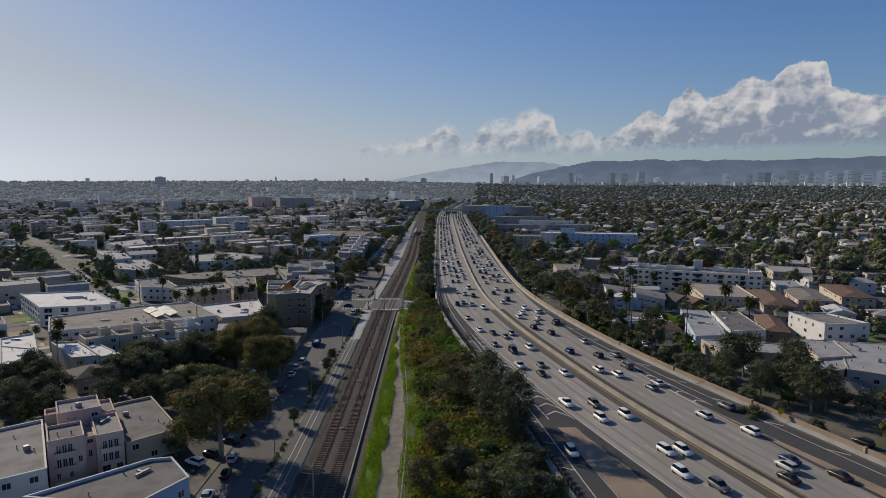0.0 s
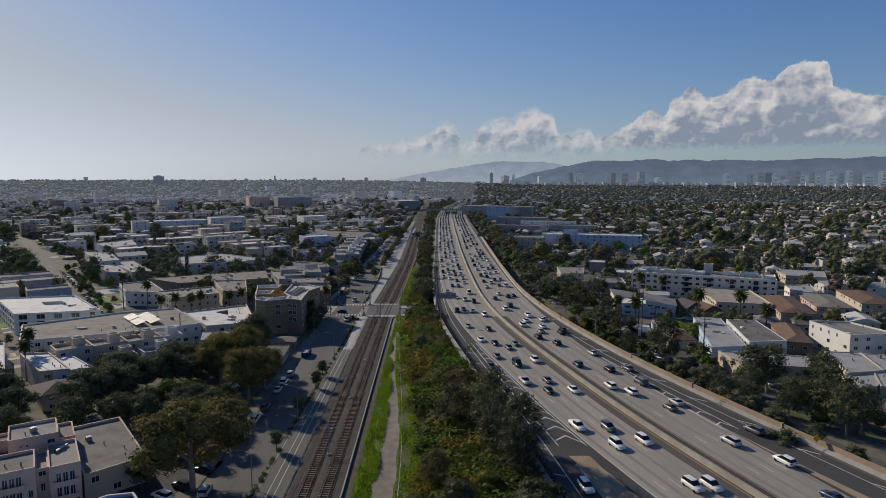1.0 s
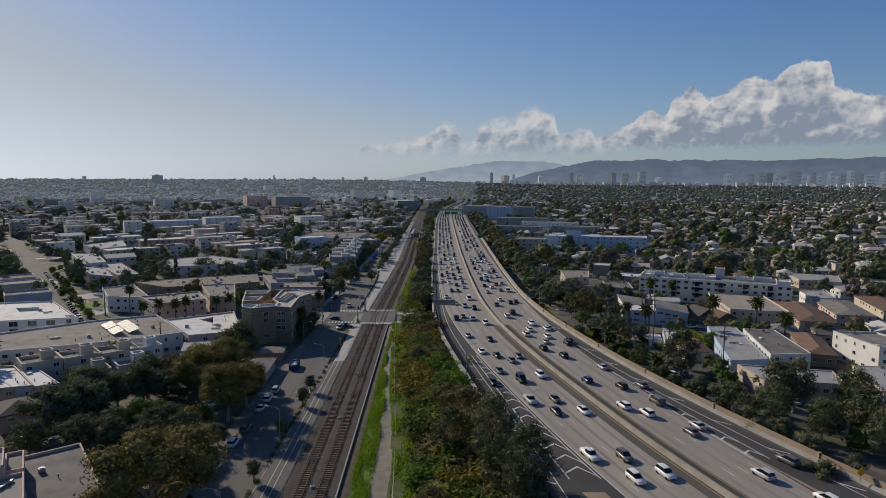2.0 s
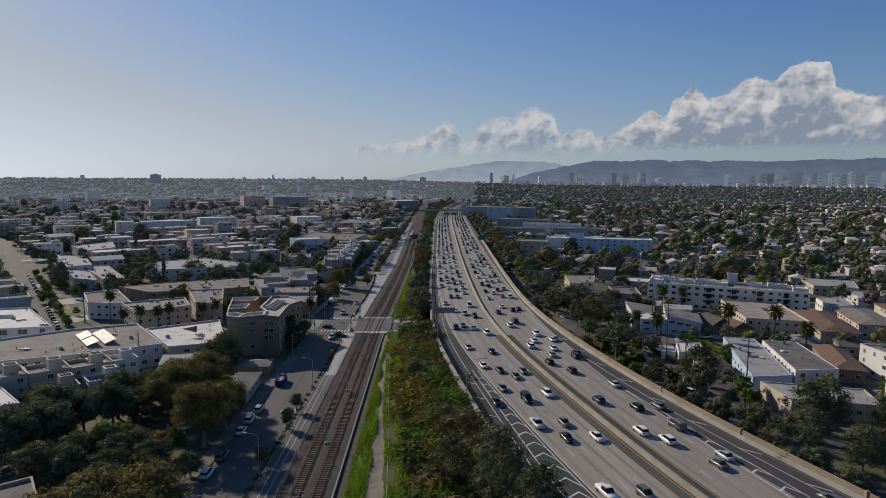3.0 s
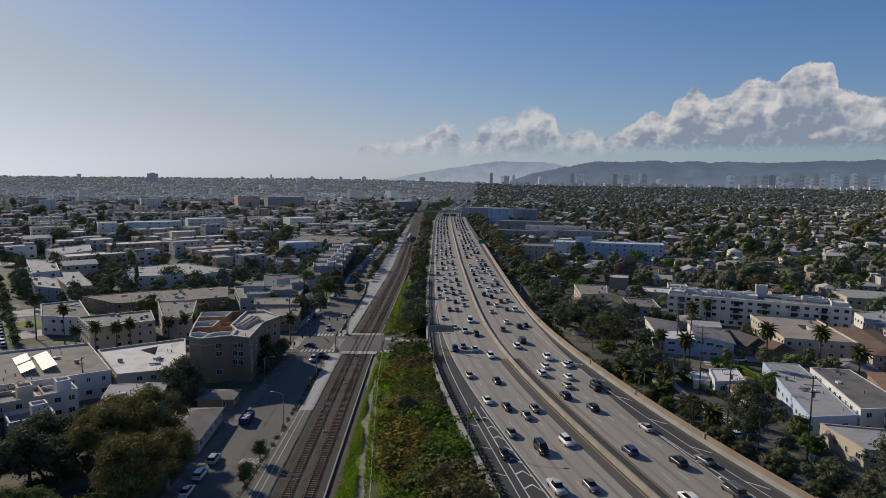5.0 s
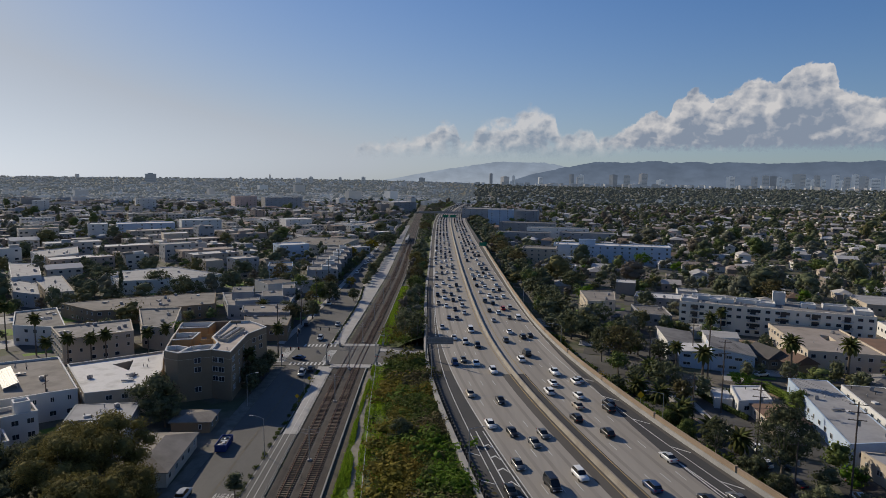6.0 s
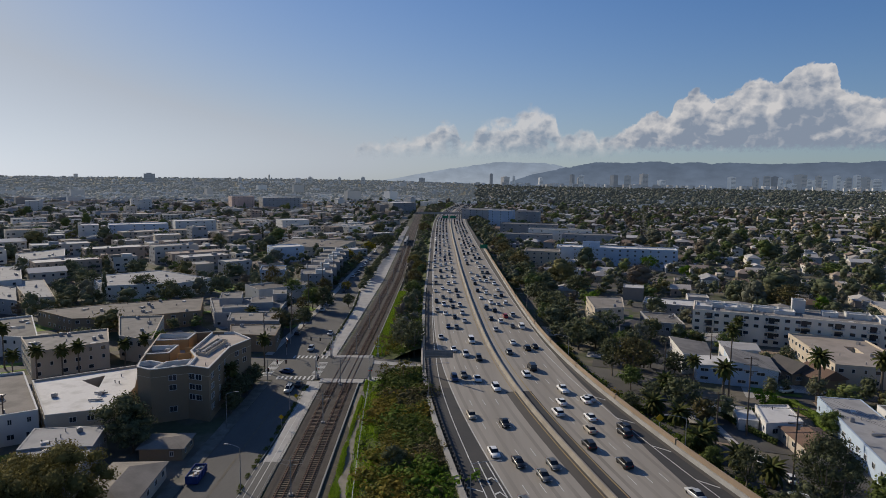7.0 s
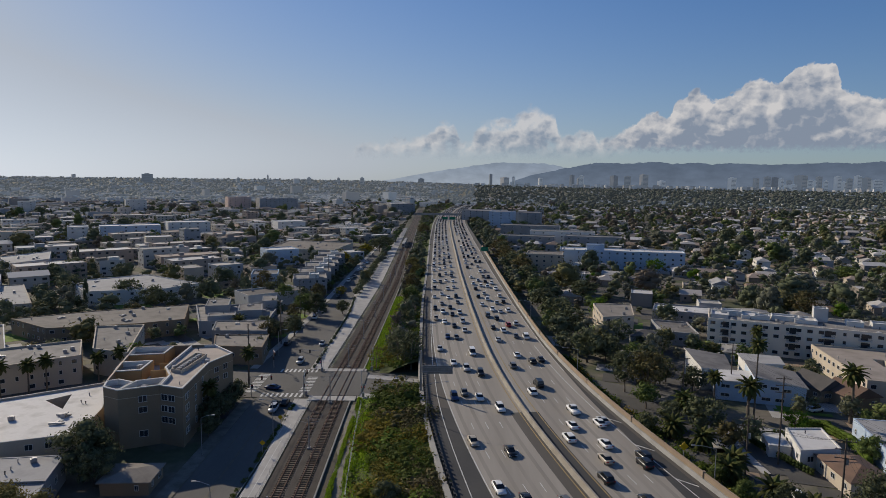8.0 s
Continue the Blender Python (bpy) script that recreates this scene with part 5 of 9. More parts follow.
def blue_house():
    """Pale blue house whose wings lie under roofs of different slope, trimmed white."""
    o = (92.0, 300.0)
    root = empty("house", pose(*o, 0), "pale blue house with white-trimmed sloping roofs at different heights", "house")
    wings = [([(80.5, 292.5), (89.4, 289.4), (92.3, 297.5), (82.6, 300.6)], (5.2, 5.6, 6.2, 5.6), "stucco_blue", "roof_white"),
             ([(89.5, 289.3), (101.5, 285.2), (106.0, 300.0), (94.2, 305.0)], (7.4, 5.4, 5.4, 7.4), "stucco_blue", "roof_grey"),
             ([(79.2, 299.8), (88.6, 301.6), (93.6, 318.0), (82.5, 321.0)], (6.6, 5.2, 5.2, 6.6), "stucco_white", "roof_grey"),
             ([(95.0, 306.0), (104.4, 302.6), (107.2, 311.0), (97.4, 316.0)], (6.4, 6.9, 6.9, 6.4), "stucco_white", "roof_pale")]
    for poly, tops, wall, roof in wings:
        keep(poly)
        shed_wing(root, o, poly, tops, S[wall], S[roof], M["stucco_white"])
    for poly, spots in ((wings[0][0], ((2.2, 3.9), (5.6, 3.9), (2.2, 1.4))), (wings[1][0], ((2.0, 5.0), (5.0, 4.6), (8.0, 4.2), (3.0, 1.4), (6.4, 1.4)))):
        a, b = Vector(poly[0]), Vector(poly[1])
        u = (b - a).normalized()
        for d, z in spots:
            p = a + u * d + Vector((u.y, -u.x)) * 0.03
            set_window(root, p.x - o[0], p.y - o[1], z, math.degrees(math.atan2(u.y, u.x)), 2.3, 1.0)


blue_house()
put_hip("house", 116.0, 289.0, 9, 10, 12, 3.6, 2.6, S["stucco_brown"], S["roof_brown"], "dark gabled house between apartment buildings", gable=True)
put_hip("house", 111.0, 296.0, 8, 11, 12, 3.6, 2.8, S["stucco_brown"], S["roof_dark"], "dark gabled house with steep roof", gable=True)
put_flat("house", [(79.3, 248.6), (88.8, 249.9), (91.2, 261.2), (82.8, 261.0)], 4.2, S["stucco_white"], S["roof_white"], 1, "small white bungalow with flat white roof", clutter=3, parapet=0.25)
put_hip("house", 86.6, 242.0, 8.4, 12.4, -3, 3.4, 1.7, S["stucco_cream"], S["roof_brown"], "small cream house with brown tiled roof")
put_flat("carport", rect(78.9, 257.8, 4.4, 7.6, -14), 2.8, S["frame_white"], S["roof_white"], 0, "white flat-roofed carport beside a house", "carport", clutter=0, parapet=0.1)
put_flat("apartment_building", [(135.5, 220.5), (152.5, 222.0), (147.5, 240.0), (134.0, 241.5)], 9.2, S["stucco_white"], S["roof_grey"], 3, "white cube-shaped apartment building", clutter=6, gap=4.0)
put_hip("apartment_building", 152.0, 290.0, 13, 40, -16, 5.6, 1.5, S["stucco_cream"], S["roof_brown"], "cream apartment building with brown pitched roof", floors=2)
put_hip("apartment_building", 173.5, 299.0, 14, 34, -16, 5.6, 1.2, S["stucco_pink"], S["roof_tan"], "pinkish apartment building with pale tan pitched roof", floors=2)
put_hip("apartment_building", 198.0, 307.0, 14, 36, -16, 5.6, 1.5, S["stucco_cream"], S["roof_brown"], "cream apartment building with brown pitched roof and wide eaves", floors=2)
put_flat("apartment_building", [(173.0, 321.0), (186.0, 324.0), (194.0, 345.0), (178.5, 341.0)], 5.2, S["stucco_white"], S["roof_pale"], 1, "low white building with pale grey roof", clutter=8, parapet=0.25)
put_flat("house", [(199.0, 378.0), (218.0, 370.0), (230.6, 394.0), (205.0, 405.0)], 5.0, S["stucco_cream"], S["roof_pale"], 1, "long cream building with pale grey roof", clutter=6, parapet=0.2, pane=False)
put_flat("house", [(204.0, 346.0), (222.0, 353.0), (222.0, 366.0), (204.0, 360.0)], 4.6, S["stucco_white"], S["roof_pale"], 1, "white low building with pale flat roof", clutter=4, parapet=0.2, pane=False)
put_flat("apartment_building", [(65.5, 360.0), (78.5, 363.5), (84.0, 386.0), (68.0, 387.0)], 8.4, S["stucco_cream"], S["roof_tan"], 3, "cream three-storey apartment building with tan flat roof", clutter=8, parapet=0.3)
put_hip("house", 155.0, 462.0, 9, 14, -14, 6.0, 2.0, S["stucco_white"], S["roof_pale"], "white two-storey house with grey gabled roof", gable=True, floors=2)
put_hip("house", 128.5, 243.5, 8.5, 29, -19, 4.2, 1.6, S["stucco_brown"], S["roof_brown"], "row of brown-roofed bungalows beside a court")
put_flat("commercial_building", [(116.0, 190.6), (128.0, 193.0), (133.5, 212.0), (122.5, 213.0)], 5.6, S["stucco_cream"], S["roof_pale"], 1, "beige hall with pale grey flat roof", clutter=8, parapet=0.2)
put_flat("commercial_building", [(107.0, 178.0), (117.6, 180.6), (127.6, 192.4), (115.8, 190.0)], 5.0, S["stucco_cream"], S["roof_pale"], 1, "low cream building with pale grey flat roof", clutter=6, parapet=0.2)
put_flat("commercial_building", [(118.2, 180.2), (126.0, 174.5), (152.0, 208.0), (134.6, 212.0)], 5.2, S["stucco_cream"], S["roof_pale"], 1, "long beige building with pale roof sections", clutter=14, parapet=0.2)
put_hip("house", 113.5, 171.6, 13, 9, 40, 3.0, 1.9, S["stucco_brown"], S["roof_dark"], "dark-roofed bungalow beside a side street", floors=1)
put_flat("house", [(96, 394), (122, 384), (128, 399), (102, 409)], 4.6, S["stucco_grey"], S["roof_white"], 1, "low stucco house with flat white roof", clutter=6)
put_flat("commercial_building", [(86, 352), (98, 348), (101, 368), (88, 372)], 5.0, S["stucco_grey"], S["roof_grey"], 1, "dark-walled low shop with grey roof", clutter=8)
# long pale blue block and the grey blocks beyond
put_flat("apartment_building", [(86.0, 562.0), (168.0, 545.0), (172.0, 562.0), (90.0, 580.0)], 12.5, S["stucco_blue"], S["roof_white"], 4, "long pale blue apartment block with white roof", clutter=30, gap=5.0, pane=False)
put_flat("stair_tower", rect(112, 566, 12, 8, -12), 16.0, S["stucco_blue"], S["stucco_blue"], 0, "pale blue roof storey", "stair house", clutter=0)
put_flat("apartment_building", rect(73, 545, 24, 20, -12), 12.0, S["stucco_cream"], S["roof_tan"], 4, "beige four-storey apartment block", clutter=8, gap=4.5, pane=False)
for x, y, w, d, h, c in ((80, 690, 50, 16, 11, "stucco_grey"), (118, 720, 60, 18, 13, "stucco_white"), (140, 690, 50, 16, 11, "stucco_grey"), (96, 780, 60, 20, 14, "stucco_grey"), (78, 900, 30, 24, 22, "stucco_blue"), (115, 930, 30, 30, 20, "stucco_grey"), (60, 1010, 50, 40, 18, "stucco_grey")):
    put_flat("apartment_building", rect(x, y, w, d, -14), h, S[c], S["roof_grey"], int(h / 3), "grey multi-storey block among trees", clutter=6, gap=8.0, pane=False)
for x, y, w, d, h, c in ((-75, 1230, 45, 50, 18, "stucco_grey"), (-165, 815, 30, 26, 13, "stucco_white"), (-258, 772, 40, 22, 14, "stucco_white"), (-296, 728, 52, 22, 13, "stucco_blue"), (-313, 670, 16, 18, 16, "stucco_white"), (-482, 1128, 30, 24, 22, "stucco_white"), (-615, 1068, 22, 22, 20, "stucco_white"), (-365, 1270, 40, 30, 24, "stucco_pink"), (-300, 1290, 70, 30, 22, "stucco_grey"), (-110, 560, 22, 18, 11, "stucco_blue"), (-230, 640, 20, 18, 11, "stucco_cream")):
    put_flat("apartment_building", rect(x, y, w, d, 30), h, S[c], S["roof_white"], max(2, int(h / 3.2)), "pale multi-storey block in the dense town", clutter=6, gap=7.5, pane=False)

# boulevard front beyond the crossing
for k in range(6):
    put_flat("townhouse", rect(-66.5 - 1.2 * k, 452 + 20.0 * k, 17, 17.5, 12), 8.6 + 0.5 * (k % 3), S["stucco_grey"], S["roof_grey"], 3, "grey three-storey row house with stepped flat roof", clutter=5, gap=3.4, pane=False)
    put_flat("stair_tower", rect(-64.0 - 1.2 * k, 450 + 20.0 * k, 5, 8, 12), 10.4 + 0.4 * (k % 2), S["stucco_white"], S["roof_white"], 0, "white stair house on a row house", "stair house", clutter=0)
put_flat("commercial_building", [(-128, 590), (-76, 584), (-70, 640), (-126, 655)], 7.5, S["stucco_cream"], S["roof_tan"], 1, "wide low hall with pale cluttered roof", clutter=34, pane=False)
put_flat("commercial_building", rect(-94, 466, 14, 18, 12), 8.5, S["stucco_blue"], S["roof_grey"], 2, "pale blue corner building with grey roof", clutter=6, pane=False)
put_hip("house", -62.0, 372.0, 9, 12, 12, 3.4, 1.5, S["stucco_brown"], S["roof_dark"], "low dark-roofed house beside the boulevard")

# ---- vegetation ----
import itertools

def cards(rng, centre_pt, radii, count, size):
    """Leaf clumps as small bent quads scattered over and inside an ellipsoid; returns arrays of corners."""
    d = rng.normal(size=(count, 3))
    d /= np.linalg.norm(d, axis=1)[:, None]
    r = rng.uniform(0.5, 1.12, (count, 1)) ** 0.6
    lump = 1 + 0.16 * np.sin(d[:, :1] * 7 + d[:, 1:2] * 5) * np.cos(d[:, 2:] * 6)
    c = np.array(centre_pt) + d * r * lump * np.array(radii)
    u = rng.normal(size=(count, 3))
    u -= d * (u * d).sum(1)[:, None] * rng.uniform(0.2, 1.0, (count, 1))
    u /= np.linalg.norm(u, axis=1)[:, None]
    w = np.cross(d, u) + 0.35 * rng.normal(size=(count, 3))
    s = size * rng.uniform(0.6, 1.35, (count, 1))
    u, w = u * s, w * s * 0.75
    return np.stack([c - u - w * 0.4, c - w * 0.9 + u * 0.3, c + u * 0.9 + w * 0.3, c + w * 0.9 - u * 0.2], 1)


def lump_mesh(rng, centre_pt, radii, level=1):
    """A rough low ball, the shaded heart of a clump."""
    bm = bmesh.new()
    bmesh.ops.create_icosphere(bm, subdivisions=level, radius=1.0)
    v = np.array([p.co[:] for p in bm.verts])
    f = np.array([[q.index for q in p.verts] for p in bm.faces])
    bm.free()
    v = v * (1 + rng.uniform(-0.16, 0.16, (len(v), 1)))
    return np.array(centre_pt) + v * np.array(radii), f


def foliage(rng, blobs, density, size, core=0.78):
    """Arrays of a crown: quads for leaves, triangles for hearts."""
    V, Q, T, k = [], [], [], 0
    for c, r in blobs:
        n = max(6, int(density * (r[0] * r[1] + r[1] * r[2] + r[0] * r[2]) / 3))
        q = cards(rng, c, r, n, size).reshape(-1, 3)
        V.append(q)
        Q.append(np.arange(k, k + len(q)).reshape(-1, 4))
        k += len(q)
        if core:
            v, f = lump_mesh(rng, c, [x * core for x in r], 2 if max(r) > 1.55 and core > 0.85 else 1)
            V.append(v)
            T.append(f + k)
            k += len(v)
    return np.concatenate(V), np.concatenate(Q), (np.concatenate(T) if T else np.zeros((0, 3), int))


def mesh_of(name, V, Q, T, mat):
    me = bpy.data.meshes.new(name)
    me.vertices.add(len(V))
    me.vertices.foreach_set("co", np.asarray(V, np.float32).ravel())
    me.loops.add(Q.size + T.size)
    me.loops.foreach_set("vertex_index", np.concatenate([Q.ravel(), T.ravel()]).astype(np.int32))
    me.polygons.add(len(Q) + len(T))
    me.polygons.foreach_set("loop_start", np.concatenate([np.arange(len(Q)) * 4, Q.size + np.arange(len(T)) * 3]).astype(np.int32))
    me.update(calc_edges=True)
    me.materials.append(mat)
    return me


def blob_set(rng, n, spread, height, base, r):
    """Sub-crowns arranged round the top of a trunk."""
    out = []
    for i in range(n):
        a = 2.4 * i + rng.uniform(-0.5, 0.5)
        u = (i + 0.5) / n
        rad = spread * math.sqrt(max(0.05, 1 - (2 * u - 0.9) ** 2)) * rng.uniform(0.45, 0.85)
        rr = r * rng.uniform(0.7, 1.25)
        out.append(((rad * math.cos(a), rad * math.sin(a), base + (height - base) * (0.12 + 0.8 * u)), (rr, rr * rng.uniform(0.85, 1.1), rr * rng.uniform(0.6, 0.85))))
    return out


def trunk_shape(blobs, height, base, r):
    s = Shape()
    pts = [(0, 0, -0.2), (0.12 * r, 0.1 * r, base * 0.5), (0.3 * r, -0.3 * r, base), (0, 0, base + (height - base) * 0.55)]
    rr = [r, r * 0.8, r * 0.62, r * 0.25]
    for i in range(3):
        s.rod(pts[i], pts[i + 1], rr[i], rr[i + 1], 7)
    for (c, q) in blobs[:: max(1, len(blobs) // 6)]:
        s.rod(pts[2], Vector(c) * 0.97, r * 0.34, r * 0.08, 5)
    return s


# kind: spread, height, base of crown, clumps, clump radius, leaves per area, leaf size, leaf material, bark, trunk radius, label
TREES = {
    "euc": (8.2, 15.5, 5.0, 26, 2.5, 78, 0.25, "leaf_olive", "bark_pale", 0.55, "tall spreading eucalyptus tree with olive-brown crown", "broad"),
    "dark": (5.0, 9.5, 2.2, 15, 2.0, 52, 0.30, "leaf_dark", "bark", 0.35, "dense dark green evergreen tree", "tree"),
    "green": (4.6, 8.5, 2.4, 14, 1.9, 52, 0.30, "leaf_green", "bark", 0.3, "rounded mid-green leafy tree", "tree"),
    "bright": (4.6, 8.0, 2.2, 14, 1.9, 54, 0.28, "leaf_bright", "bark", 0.3, "bright yellow-green leafy tree in fresh leaf", "tree"),
    "brown": (4.6, 11.5, 3.2, 22, 1.7, 60, 0.24, "leaf_brown", "bark", 0.35, "tall brownish tree with thin foliage", "tree"),
    "euc2": (4.2, 12.5, 3.0, 20, 1.8, 36, 0.28, "leaf_dark", "bark_pale", 0.32, "tall open eucalyptus tree with grey-green foliage", "tree"),
    "sparse": (3.6, 9.5, 3.4, 12, 1.4, 30, 0.24, "leaf_olive", "bark_pale", 0.22, "slender pale-barked tree with sparse olive foliage", "tree"),
    "shrubtree": (0.85, 4.3, 1.3, 11, 0.95, 120, 0.14, "leaf_dark", "bark", 0.12, "small clipped street tree in a pavement bed", "tree"),
    "tall_euc": (4.6, 20.5, 6.0, 30, 2.0, 46, 0.24, "leaf_dark", "bark_pale", 0.45, "tall eucalyptus tree with open drooping crown", "tree"),
    "wide_euc": (5.6, 15.0, 3.6, 30, 2.0, 60, 0.24, "leaf_dark", "bark_pale", 0.4, "broad grey-green eucalyptus tree with dense crown", "tree"),
    "cypress": (0.7, 11.0, 0.6, 12, 1.15, 60, 0.22, "leaf_dark", "bark", 0.2, "narrow dark cypress tree", "tree"),
    "olive_bush": (2.2, 4.5, 0.8, 9, 1.3, 60, 0.2, "shrub_olive", "bark", 0.14, "bushy olive-yellow small tree", "tree"),
    "yellow": (3.8, 7.5, 2.4, 12, 1.7, 50, 0.28, "leaf_yellow", "bark", 0.25, "yellow flowering street tree", "tree"),
}
tree_protos = {}


def tree_meshes(kind, variant, light=False):
    key = (kind, variant, light)
    if key not in tree_protos:
        sp, h, b, n, r, den, size, leaf, bark, tr, label, _ = TREES[kind]
        rng = np.random.default_rng(sum(map(ord, kind)) * 7 + variant)
        blobs = blob_set(rng, n, sp * rng.uniform(0.9, 1.1), h, b, r)
        tree_protos[key] = (trunk_shape(blobs, h, b, tr).mesh("trunk", M[bark]), mesh_of("crown", *foliage(rng, blobs, den * (0.38 if light else 1.25), size * (1.2 if light else 0.76), (0.5 if light else 0.64) if kind not in ("sparse", "brown", "euc2", "tall_euc", "wide_euc") else 0.42), M[leaf]))
    return tree_protos[key]


def tree(kind, x, y, radius=None, z=0.0, variant=None):
    """A tree whose crown reaches about radius metres from its trunk."""
    sp, h, label = TREES[kind][0], TREES[kind][1], TREES[kind][10]
    k = 1.0 if radius is None else radius / (sp + TREES[kind][4] * 0.55)
    k = min(1.9, max(0.5, k))
    v = rnd.randrange(3) if variant is None else variant
    root = empty("tree", pose(x, y, z, 0, 0, rnd.uniform(0, 360)) @ Matrix.Diagonal((k, k, k * rnd.uniform(0.85, 1.1) if radius is None else min(k, 1.15), 1)), label, "tree")
    tm, cm = tree_meshes(kind, v, y > 262 or math.hypot(x, y) > 290)
    part("trunk", tm, None, root)
    part("crown", cm, None, root)
    return root


def palm_meshes(kind):
    key = ("palm", kind)
    if key not in tree_protos:
        rng = np.random.default_rng(31 + kind)
        t = Shape()
        t.rod((0, 0, -0.2), (0.1, 0.05, 0.5), 0.30, 0.2, 8)
        t.rod((0.1, 0.05, 0.5), (0, 0, 1), 0.2, 0.17, 8)
        f = Shape()
        n = 44 if kind == 1 else 34
        for i in range(n):
            a = 2.39996 * i
            el = math.radians(80 - 125 * i / n)
            L = (2.9 if kind == 1 else 2.2) * rng.uniform(0.85, 1.1)
            p, q = Vector((0, 0, 0)), []
            for j in range(6):
                q.append(p.copy())
                e = el - 0.28 * j
                p = p + Vector((math.cos(a) * math.cos(e), math.sin(a) * math.cos(e), math.sin(e))) * (L / 5)
            side = Vector((-math.sin(a), math.cos(a), 0))
            wid = [0.08, 0.36, 0.46, 0.42, 0.28, 0.04]
            f.ribbon([c + side * w + Vector((0, 0, -w * 0.5)) for c, w in zip(q, wid)], q)
            f.ribbon(q, [c - side * w + Vector((0, 0, -w * 0.5)) for c, w in zip(q, wid)])
        skirt = Shape()
        for i in range(18):
            a = 2.4 * i
            skirt.rod((0.22 * math.cos(a), 0.22 * math.sin(a), 0.05), (0.55 * math.cos(a), 0.55 * math.sin(a), -1.0 - 0.5 * rng.random()), 0.07, 0.02, 3)
        tree_protos[key] = (t.mesh("trunk", M["bark"]), f.mesh("frond", M["palm"]), skirt.mesh("dry_skirt", M["leaf_brown"]))
    return tree_protos[key]


def palm(x, y, h, kind=0):
    root = empty("palm_tree", pose(x, y, 0, 0, 0, rnd.uniform(0, 360)), "tall fan palm with bare trunk" if kind == 0 else "date palm with broad feathery crown", "palm tree")
    t, f, s = palm_meshes(kind)
    a = part("trunk", t, None, root)
    k = 1.0 if kind == 0 else 1.7
    a.matrix_basis = Matrix.Diagonal((k, k, h, 1))
    c = part("fronds", f, None, root)
    c.matrix_basis = pose(0, 0, h) @ Matrix.Scale(1.3 if kind == 0 else 1.35, 4)
    d = part("dry_skirt", s, None, root)
    d.matrix_basis = pose(0, 0, h)
    return root


def scatter(name, protos, places, mat, label, category):
    """One joined mesh of many copies: places are (x, y, z, scale, turn, prototype)."""
    V, Q, T, k = [], [], [], 0
    for x, y, z, sc, a, i in places:
        v, q, t = protos[i]
        c, s = math.cos(a), math.sin(a)
        sx = sc if np.ndim(sc) else (sc, sc, sc)
        w = v * np.array(sx)
        w = np.stack([w[:, 0] * c - w[:, 1] * s + x, w[:, 0] * s + w[:, 1] * c + y, w[:, 2] + z], 1)
        V.append(w)
        Q.append(q + k)
        T.append(t + k)
        k += len(w)
    me = mesh_of(name, np.concatenate(V), np.concatenate(Q), np.concatenate(T), mat)
    return tagged(new(name, me), label, category, kind="stuff")


def low_crowns(seed, density, size, core=0.86, n=5):
    out = []
    for i in range(4):
        rng = np.random.default_rng(seed + i)
        blobs = blob_set(rng, n, 2.4, 6.5, 1.4, 2.0)
        out.append(foliage(rng, blobs, density, size, core))
    return out


def bush_protos(seed, density, size):
    out = []
    for i in range(4):
        rng = np.random.default_rng(seed + i)
        blobs = [((rng.uniform(-1.15, 1.15), rng.uniform(-1.15, 1.15), rng.uniform(0.2, 0.9)), (k, k * rng.uniform(0.75, 1.3), k * rng.uniform(0.65, 1.0))) for k in rng.uniform(0.42, 1.05, 7)]
        out.append(foliage(rng, blobs, density, size, 0.34))
    return out


SLOPE_TREES = [(10.8, 145, 5.8, "tall_euc"), (15.8, 134, 5.4, "tall_euc"), (-0.9, 131, 4.2, "brown"), (3, 121, 4.6, "dark"), (8, 113, 5, "dark"), (-4, 114, 4, "brown"), (13, 109, 5, "euc2"), (8, 129, 4, "olive_bush"), (9.5, 158, 7, "brown"), (14.5, 134, 5, "euc2"), (17, 121, 5, "dark"), (12, 141, 5.2, "euc2"), (18.5, 110, 4.6, "dark"), (9, 128, 3.6, "green"), (-6.5, 316.5, 5.2, "euc2"), (-11, 322, 5, "euc2"), (6.5, 169, 7.6, "brown"), (11.5, 147, 4.8, "brown"), (3, 160, 5.2, "euc2"), (2.5, 183, 4.6, "brown"), (-7, 228, 4.2, "dark"), (-15, 520, 6.5, "euc"), (-16, 785, 9, "brown"), (-11, 495, 5.9, "euc"), (-11, 412, 6.2, "green"), (-8.5, 317, 3.8, "sparse")]
SLOPE_TREES_MORE = [(-17.5, 316.5, 3.5, "sparse"), (-8, 281, 4.2, "sparse"), (-14, 286, 3, "sparse"), (-12, 350, 5, "green"), (-10, 378, 4.4, "dark"), (-12, 445, 5.5, "brown"), (-13, 470, 5, "green")]
WEST_TREES = [(-105.6, 151, 7.5, "dark"), (-111.5, 171, 7.5, "dark"), (-92, 176, 8, "dark"), (-91.5, 192, 7.5, "dark"), (-98.3, 153, 5.6, "dark"), (-118, 150, 7, "dark"), (-99, 199, 5.5, "dark"), (-128, 172, 7, "dark"), (-58, 152, 6, "dark"), (-58.5, 133, 4, "dark"), (-68.5, 242.5, 8.4, "dark"), (-64.5, 238, 4.6, "dark"), (-81, 203, 7, "dark")]
